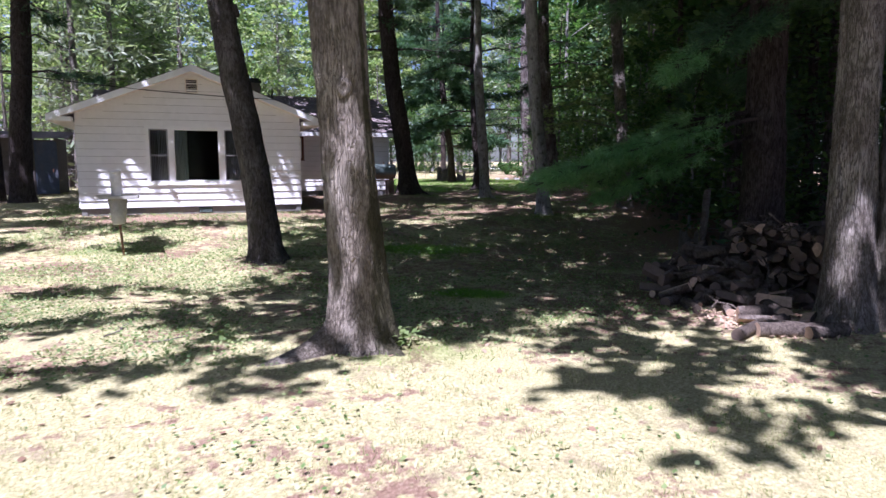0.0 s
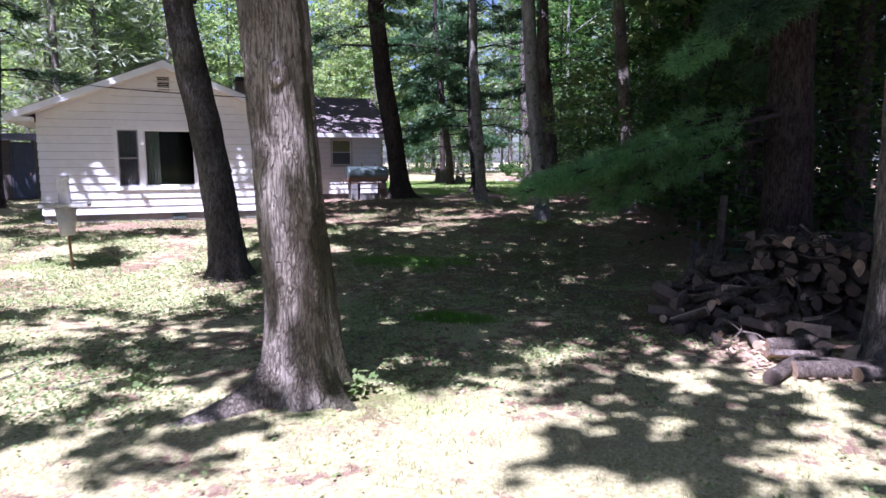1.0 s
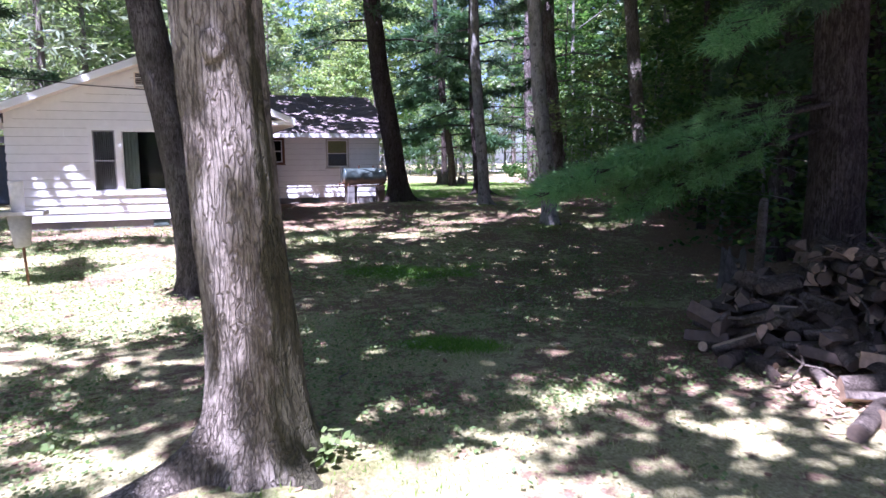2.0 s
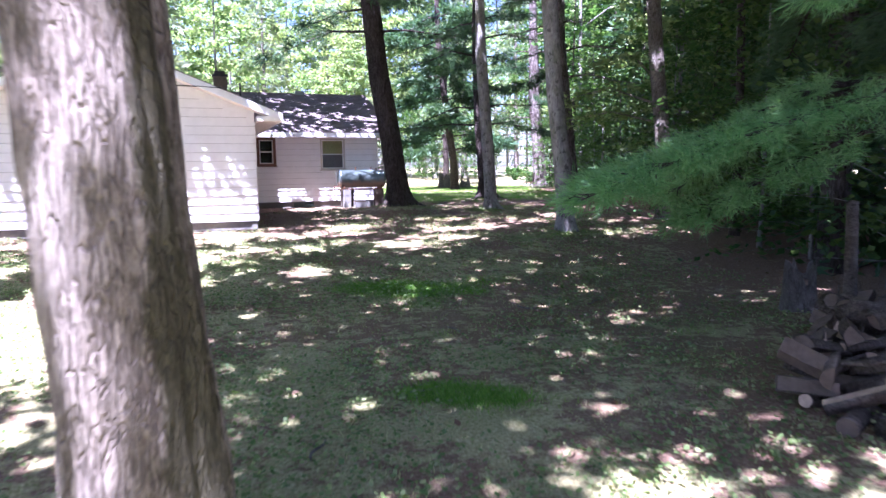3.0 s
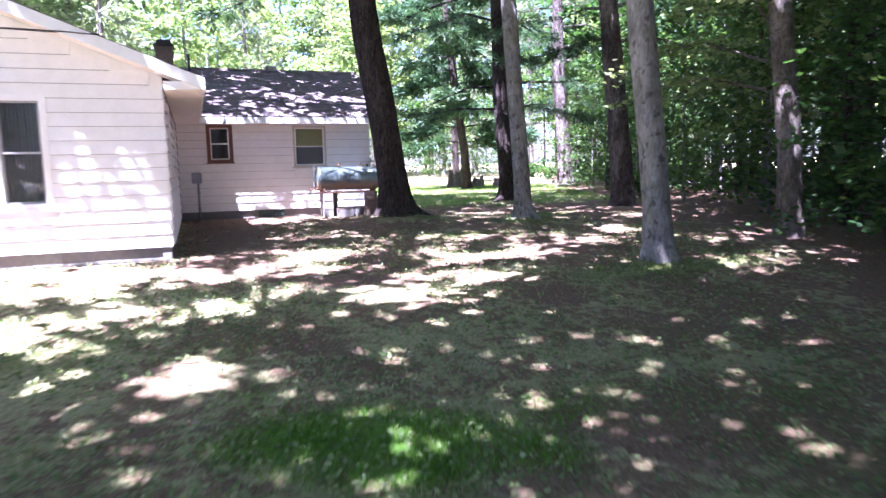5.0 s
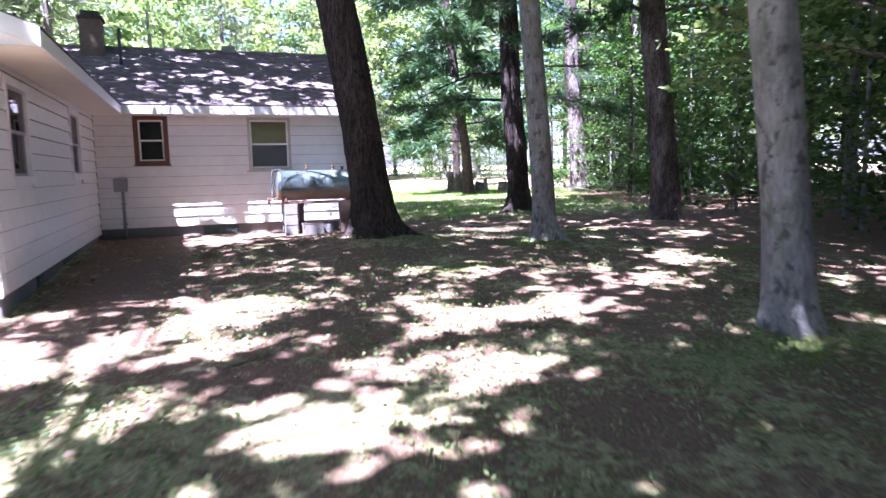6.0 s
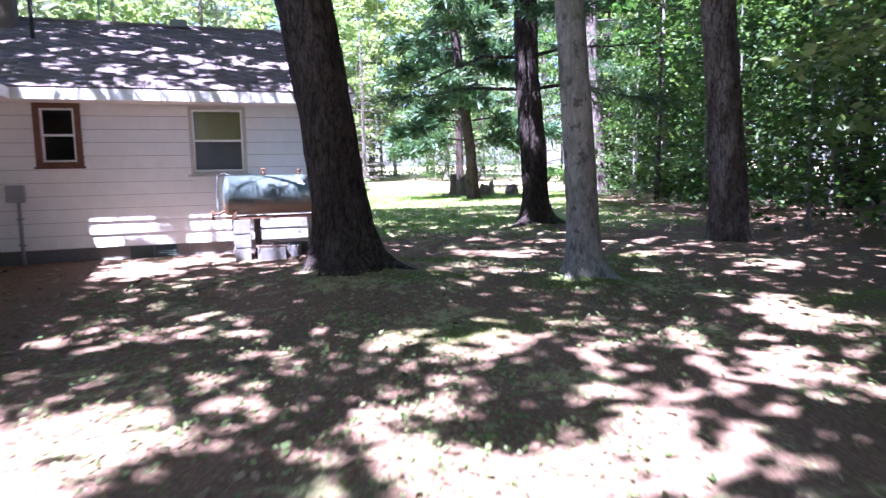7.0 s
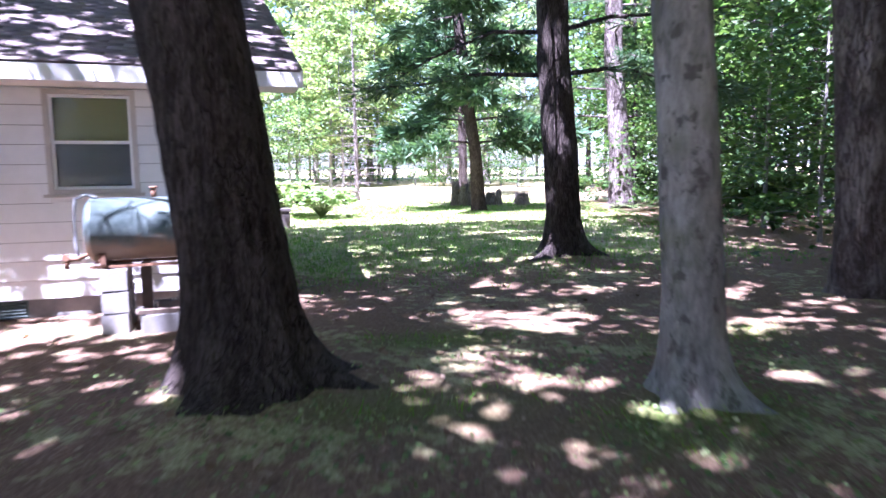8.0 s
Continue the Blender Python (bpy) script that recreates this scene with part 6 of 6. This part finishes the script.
me.materials.append(WOOD_CUT)
lay(me, pose(2.9, -15.3, gz(2.9, -15.3) + 0.07, 20, 0, -22), True, 0)
me = log_mesh("firewood", 51.0, 0.95, 0.07, 0)
me.materials.append(BARK_LOG)
me.materials.append(WOOD_GREY)
lay(me, pose(2.5, -15.0, gz(2.5, -15.0) + 0.06, 20, 0, 24), False, 0)
me = log_mesh("firewood", 52.0, 1.4, 0.06, 0)
me.materials.append(BARK_LOG)
me.materials.append(WOOD_GREY)
lay(me, pose(4.6, -11.9, 0.32, 0, -62, 40), False, 0)
# thin branches thrown on the heap
for k in range(46):
    x, y = rnd.uniform(2.7, 5.0), rnd.uniform(-14.4, -12.2)
    if y > -13.1 + (x - 2.5) * 0.70:
        continue
    bm = bmesh.new()
    ln = rnd.uniform(0.4, 1.1)
    pts = [Vector((ln * (i / 5 - 0.5), 0.06 * math.sin(i * 1.4 + k), 0.03 * math.sin(i * 2.1 + k))) for i in range(6)]
    tube(bm, pts, [0.016, 0.015, 0.013, 0.011, 0.008, 0.004], 6)
    tube(bm, [pts[2], pts[2] + Vector((0.12, 0.15, 0.05))], [0.008, 0.003], 5)
    ob = part("stick", bm, BARK_LOG)
    ob.matrix_world = pose(x, y, gz(x, y) + max(0.05, pile_top(x, y)) + 0.07, rnd.uniform(0, 360), rnd.uniform(-22, 22), rnd.uniform(0, 360))
    tagged(ob, "thin dry branch lying on the woodpile", "stick", "sticks on the woodpile")
# wood chips before the heap
rng = np.random.default_rng(12)
c = np.stack([rng.normal(2.85, 0.32, 700), rng.normal(-14.65, 0.42, 700)], 1)
v, f = leaf_cloud(np.array([(x, y, gz(x, y) + 0.02) for x, y in c]), (0.02, 0.02, 0.008), 1, 0.09, rng, 0.3, 1.6)
tagged(quick("wood_chips", v, f, WOOD_CUT), "pale wood chips and bark scraps by the woodpile", "wood chips", kind="stuff")


def stump(x, y, r, h, label, bark=BARK_OAK):
    """A broken, jagged stump."""
    t = thing("tree_stump", (x, y, gz(x, y) - 0.06), label, "stump")
    rnd = random.Random(int(x * 10))
    bm = bmesh.new()
    n, rings = 26, []
    for z, k in ((0, 1.35), (0.08, 1.12), (h * 0.5, 1.0), (h, 0.95)):
        rings.append([bm.verts.new((math.cos(a) * r * k * (1 + 0.16 * math.sin(4 * a + 1)), math.sin(a) * r * k * (1 + 0.16 * math.sin(3 * a)), z + (rnd.uniform(-0.5, 0.2) * h if z == h else 0))) for a in [2 * math.pi * j / n for j in range(n)]])
    rings.append([bm.verts.new((v.co.x * 0.6, v.co.y * 0.6, v.co.z - 0.1 * h)) for v in rings[-1]])
    for p, q in zip(rings, rings[1:]):
        for j in range(n):
            bm.faces.new((p[j], p[(j + 1) % n], q[(j + 1) % n], q[j]))
    bm.faces.new(rings[-1])
    bmesh.ops.recalc_face_normals(bm, faces=bm.faces)
    part("stump_body", bm, bark, t)
    bm = bmesh.new()
    tube(bm, [(0, 0, h * 0.66), (0, 0, h * 0.76)], r * 0.62, 20)
    part("heartwood", bm, WOOD_CUT, t, "pale weathered heartwood")
    return t


stump(5.66, -10.4, 0.2, 0.6, "jagged pale-grey weathered stump at the end of the woodpile", BARK_DEAD)

# ---- far side of the back lawn ----
for x, y, r, h, lab in ((14.6, 24.8, 0.5, 0.95, "thick pale cut stump on the back lawn"), (15.8, 24.5, 0.33, 0.62, "cut stump at the edge of the back lawn"), (16.9, 24.1, 0.3, 0.56, "cut stump at the edge of the back lawn")):
    stump(x, y, r, h, lab, BARK_MAPLE)
rnd = random.Random(3)
for k in range(26):
    x = 13.0 + k * 0.62 + rnd.uniform(-0.3, 0.3)
    y = 27.5 + (k - 8) * -0.25 + rnd.uniform(-0.5, 0.5) + (4 if k < 10 else 0)
    if x < edge_x(y) - 1.5 or x > edge_x(y) + 5:
        continue
    bm = bmesh.new()
    bmesh.ops.create_icosphere(bm, subdivisions=2, radius=0.22)
    for v in bm.verts:
        v.co *= 1 + 0.35 * noise.noise(v.co * 3 + Vector((k, 0, 0)))
        v.co.z *= 0.6
    ob = part("field_stone", bm, ROCK)
    ob.matrix_world = pose(x, y, gz(x, y) + 0.03, 0, 0, k * 40)
    tagged(ob, "grey field stone at the edge of the back lawn", "stone", "stones along the lawn")

chest = thing("storage_chest", (6.2, 17.4, gz(6.2, 17.4) - 0.02), "dark wooden storage chest on the back lawn", "chest")
boxed("chest_body", SHED_WOOD, chest, -0.4, 0.4, -0.25, 0.25, 0, 0.46, bevel=0.01)
boxed("lid", SHED_WOOD, chest, -0.44, 0.44, -0.29, 0.29, 0.464, 0.54, bevel=0.012)
for k in range(4):
    boxed("board", SHED_WOOD, chest, -0.38, 0.38, -0.262, -0.252, 0.02 + 0.11 * k, 0.12 + 0.11 * k, bevel=0.003)

# ---- shed ----
shed = thing("shed", (-10.2, 12.3, gz(-10.2, 12.3) - 0.05), "dark wooden shed with a faded blue door", "shed")
bm = bmesh.new()
box(bm, -2.2, 1.15, 0.0, 0.08, 0.05, 2.45)
planked = part("wall", bm, SHED_WOOD, shed, "dark vertical boards")
bm = bmesh.new()
box(bm, 0, 0.145, -0.03, -0.002, 0.05, 2.45, 0.004)
board = part("board", bm, SHED_WOOD, planked)
board.location.x = -2.2
for k in range(1, 22):
    ob = new("board", board.data)
    ob.parent = planked
    ob.location.x = -2.2 + 0.15 * k
bm = bmesh.new()
box(bm, 1.15, 1.95, 2.8, 2.9, 0.05, 2.45)
box(bm, 1.87, 1.95, 0.0, 2.8, 0.05, 2.45)
box(bm, -2.2, -2.12, 0.0, 2.8, 0.05, 2.45)
box(bm, -2.2, 1.15, 2.8, 2.9, 0.05, 2.45)
part("wall", bm, SHED_WOOD, shed)
bm = bmesh.new()
box(bm, 1.2, 1.9, -0.02, 0.03, 0.08, 2.2, 0.006)
for k in (1.34, 1.5, 1.66):
    box(bm, k, k + 0.012, -0.026, -0.019, 0.1, 2.18)
door = part("door", bm, SHED_BLUE, shed, "faded blue plank door")
bm = bmesh.new()
box(bm, 1.78, 1.82, -0.06, -0.02, 1.0, 1.15, 0.004)
part("handle", bm, RUST, door)
bm = bmesh.new()
for q in ((1.13, 1.2, 0.05, 2.3), (1.9, 1.97, 0.05, 2.3), (1.2, 1.9, 2.2, 2.3)):
    box(bm, q[0], q[1], -0.045, 0.02, q[2], q[3], 0.004)
part("door_frame", bm, SHED_BLUE, shed)
bm = bmesh.new()
vs = [bm.verts.new(p) for p in ((-2.5, -0.5, 2.42), (2.4, -0.5, 2.42), (2.4, 3.2, 2.85), (-2.5, 3.2, 2.85))]
bm.faces.new(vs)
bmesh.ops.solidify(bm, geom=bm.faces[:], thickness=0.12)
part("roof", bm, SHINGLE, shed, "low dark shed roof")

# ---- power line ----
bm = bmesh.new()
ends = [Vector((-16.0, -0.5, 5.2)), Vector((-0.75, -0.52, 3.26))]
pts = []
for k in range(33):
    t = k / 32
    p = ends[0].lerp(ends[1], t)
    p.z -= 1.0 * 4 * t * (1 - t) * 0.42
    pts.append(p)
tube(bm, pts, 0.012, 6)
for off in (0.02,):
    tube(bm, [p + Vector((0, -0.02, 0.012 * math.sin(k * 1.7))) for k, p in enumerate(pts)], 0.008, 5)
tagged(part("power_line", bm, BLACK), "black overhead service cable running to the gable", "cable")
pole = thing("utility_pole", (-16.0, -0.5, gz(-16, -0.5) - 0.1), "weathered wooden utility pole", "pole")
bm = bmesh.new()
tube(bm, [(0, 0, 0), (0, 0, 6.2)], [0.14, 0.11], 14)
part("pole_shaft", bm, BARK_OAK, pole)

# ---- plants, grass and litter ----
def sheet(n, bounds, keep, rng):
    x0, x1, y0, y1 = bounds
    pts = np.stack([rng.uniform(x0, x1, n), rng.uniform(y0, y1, n)], 1)
    return [(x, y) for x, y in pts if keep(x, y)]


def outside(x, y):
    """Not under the house and not inside a trunk."""
    if -6.0 < x < 0.02 and 0 < y < 14.2 or -6 < x < 5.0 and 7.2 < y < 14.2:
        return False
    return all((x - t[1][0][0]) ** 2 + (y - t[1][0][1]) ** 2 > (t[2][0] * 1.1) ** 2 for t in YARD_TREES)


def blades(name, pts, height, width, mat, rng, per=3, spread=0.05, lean=0.5):
    """Narrow upright triangles in small tufts."""
    base = np.array([(x, y, gz(x, y)) for x, y in pts])
    c = np.repeat(base, per, 0)
    k = len(c)
    c[:, :2] += rng.normal(0, spread, (k, 2))
    a = rng.uniform(0, 2 * np.pi, k)
    s = np.stack([np.cos(a), np.sin(a), np.zeros(k)], 1) * (width * rng.uniform(0.6, 1.3, k))[:, None]
    h = height * rng.uniform(0.4, 1.3, k)
    tip = c + np.stack([rng.normal(0, lean, k) * h, rng.normal(0, lean, k) * h, h], 1)
    c[:, 2] -= 0.01
    v = np.stack([c - s, c + s, tip], 1).reshape(-1, 3)
    return quick(name, v, np.arange(3 * k).reshape(-1, 3), mat)


rng = np.random.default_rng(9)
lawn = sheet(60000, (-9, 12, -20, 14), lambda x, y: outside(x, y) and rng.random() > litter(x, y) * 1.15 and x < edge_x(y) and noise.noise((x * 1.1, y * 1.1, 1)) + 0.7 * noise.noise((x * 3.1, y * 3.1, 2)) > -0.12, rng)
tagged(blades("grass", lawn, 0.042, 0.0045, GRASS, rng, 6, 0.045), "short thin mown grass, partly dry", "grass", kind="stuff")
far = sheet(12000, (-14, 24, 14, 46), lambda x, y: outside(x, y) and x < edge_x(y), rng)
tagged(blades("grass", far, 0.09, 0.012, GRASS, rng, 3, 0.14), "grass of the back lawn", "grass", kind="stuff")
green = sheet(16000, (4, 20, 6.5, 30), lambda x, y: outside(x, y) and x < edge_x(y) and rng.random() < step(6.5, 9.5, y), rng)
tagged(blades("grass", green, 0.07, 0.009, MOSSY, rng, 5, 0.1), "green grass of the back lawn", "grass", kind="stuff")
damp = sheet(26000, (-7, 12, -16, 9), lambda x, y: outside(x, y) and lush(x, y) > 0.12 + rng.random() * 0.7, rng)
tagged(blades("grass", damp, 0.05, 0.006, MOSSY, rng, 7, 0.08, 0.8), "lush green grass patches in the lawn", "grass", kind="stuff")
patch = sheet(11000, (-0.2, 3.2, -8.3, -5.9), lambda x, y: lush(x, y) > 0.2 + 0.6 * rng.random(), rng) + sheet(3500, (-0.4, 1.4, -12.5, -11.0), lambda x, y: lush(x, y) > 0.35 + 0.3 * rng.random(), rng)
tagged(blades("grass", patch, 0.045, 0.006, MOSSY, rng, 7, 0.07, 0.9), "vivid green tuft of fine grass in the lawn", "grass", kind="stuff")
weedy = sheet(30000, (-7, 9, -18, 4), lambda x, y: outside(x, y) and x < edge_x(y) - 0.5 and rng.random() > litter(x, y) * 0.9 and noise.noise((x * 0.6, y * 0.6, 7)) > -0.15 and not (y < -14.0 and rng.random() < 0.93), rng)
v, f = leaf_cloud(np.array([(x, y, gz(x, y) + 0.035) for x, y in weedy]), (0.22, 0.22, 0.012), 9, 0.04, rng, 0.5, 0.8)
tagged(quick("weeds", v, f, WEED), "low broad-leaved weeds and clover in the lawn", "weeds", kind="stuff")
fallen = sheet(26000, (-9, 22, -19, 20), lambda x, y: outside(x, y) and rng.random() < 0.12 + 0.88 * litter(x, y) ** 2, rng)
v, f = leaf_cloud(np.array([(x, y, gz(x, y) + 0.012) for x, y in fallen]), (0.03, 0.03, 0.005), 1, 0.075, rng, 0.25, 0.9)
tagged(quick("fallen_leaves", v, f, DRY_LEAF), "brown fallen leaves scattered over the ground", "leaves", kind="stuff")


def leafy_plant(name, x, y, n, size, height, spread, mat, label, seed, category="plant"):
    t = thing(name, (x, y, gz(x, y)), label, category)
    rnd, rng = random.Random(seed), np.random.default_rng(seed)
    bm, tips = bmesh.new(), []
    for k in range(n):
        a, r = rnd.uniform(0, 6.28), spread * math.sqrt(rnd.random())
        tip = Vector((math.cos(a) * r, math.sin(a) * r, height * rnd.uniform(0.5, 1)))
        tube(bm, [Vector((0, 0, 0)), Vector((tip.x * 0.4, tip.y * 0.4, tip.z * 0.7)), tip], [0.006, 0.005, 0.002], 3, cap=False)
        tips.append(tip)
    part("stem", bm, mat, t)
    v, f = leaf_cloud(np.array([tuple(p) for p in tips]), (0.05, 0.05, 0.03), 5, size, rng, 0.5, 0.75)
    tagged(quick("foliage", v, f, mat, t), kind="stuff")
    return t


leafy_plant("weed_plant", -1.42, -14.15, 9, 0.085, 0.16, 0.14, WEED, "small leafy weed at the foot of the maple", 1)
leafy_plant("weed_plant", -3.1, -13.2, 5, 0.07, 0.1, 0.08, WEED, "small leafy weed in the lawn", 2)
# a bush behind the house and shrubs along the wood
leafy_plant("bush", 8.0, 20.5, 200, 0.19, 0.9, 1.1, LEAF_LIGHT, "light green leafy bush behind the house corner", 3, "bush")
leafy_plant("bush", 7.0, 22.0, 170, 0.19, 1.1, 1.0, LEAF_LIGHT, "light green leafy bush behind the house corner", 4, "bush")
rnd = random.Random(15)
shrub = leafy_plant("shrub", 14.5, 0.0, 80, 0.16, 0.9, 0.75, LEAF, "low leafy shrub at the wood's edge", 5, "shrub")
tagged(shrub, group="shrubs at the wood's edge")
for k in range(46):
    y = rnd.uniform(-9.5, 40)
    x = edge_x(y) + rnd.uniform(1.2, 9)
    copy_thing(shrub, pose(x, y, gz(x, y), 0, 0, rnd.uniform(0, 360)) @ Matrix.Scale(rnd.uniform(0.6, 1.5), 4))


def fern(x, y, scale, turn):
    t = thing("fern", (x, y, gz(x, y)), "bright green fern at the wood's edge", "fern", "ferns")
    v, f = [], []
    for k in range(9):
        az = k * 0.7
        d = np.array((math.cos(az), math.sin(az), 0))
        s = np.array((-math.sin(az), math.cos(az), 0))
        for i in range(14):
            q = i / 14
            p = d * 0.6 * q + np.array((0, 0, 0.5 * q - 0.42 * q * q + 0.06))
            w = 0.17 * math.sin(math.pi * (0.15 + 0.85 * q)) + 0.02
            for sg in (-1, 1):
                n = len(v)
                v += [p, p + s * sg * w * 0.5 + d * 0.035, p + s * sg * w + d * 0.02, p + s * sg * w * 0.5 - d * 0.012]
                f.append((n, n + 1, n + 2, n + 3))
    quick("fronds", v, f, LEAF_LIGHT, t)
    t.matrix_basis = pose(x, y, gz(x, y), 0, 0, turn) @ Matrix.Scale(scale, 4)
    return t


first = fern(16.0, 14.5, 1.0, 0)
for k in range(48):
    y = rnd.uniform(7, 26)
    x = edge_x(y) + rnd.uniform(-1.2, 3.5)
    copy_thing(first, pose(x, y, gz(x, y), 0, 0, rnd.uniform(0, 360)) @ Matrix.Scale(rnd.uniform(0.7, 1.3), 4))

# sticks on the lawn
rnd = random.Random(19)
for x, y, ln, turn in ((-4.2, -12.2, 0.7, 70), (-3.6, -12.9, 0.5, 20), (2.6, -9.0, 0.55, -60), (3.6, -8.9, 0.45, 30), (-0.9, -12.4, 0.35, 60), (2.1, -2.4, 0.9, 20), (3.1, 3.6, 0.9, 55), (6.2, -6.0, 0.6, 10), (8.5, 1.0, 0.7, 80), (-5.0, -5.0, 0.6, 40), (1.2, -9.6, 0.3, 100), (5.6, 7.8, 0.8, 35), (0.6, -3.2, 0.8, 10), (9.2, -4.2, 1.1, 50)):
    bm = bmesh.new()
    pts = [Vector((ln * (k / 6 - 0.5), 0.05 * ln * math.sin(k * 1.3 + x), 0.01)) for k in range(7)]
    tube(bm, pts, [0.011, 0.011, 0.010, 0.009, 0.008, 0.006, 0.003], 6)
    tube(bm, [pts[3], pts[3] + Vector((0.1 * ln, 0.12 * ln, 0.02))], [0.006, 0.002], 5)
    ob = part("stick", bm, BARK_DEAD)
    ob.matrix_world = pose(x, y, gz(x, y) + 0.008, 0, 0, turn)
    tagged(ob, "fallen grey stick on the ground", "stick", "sticks on the lawn")
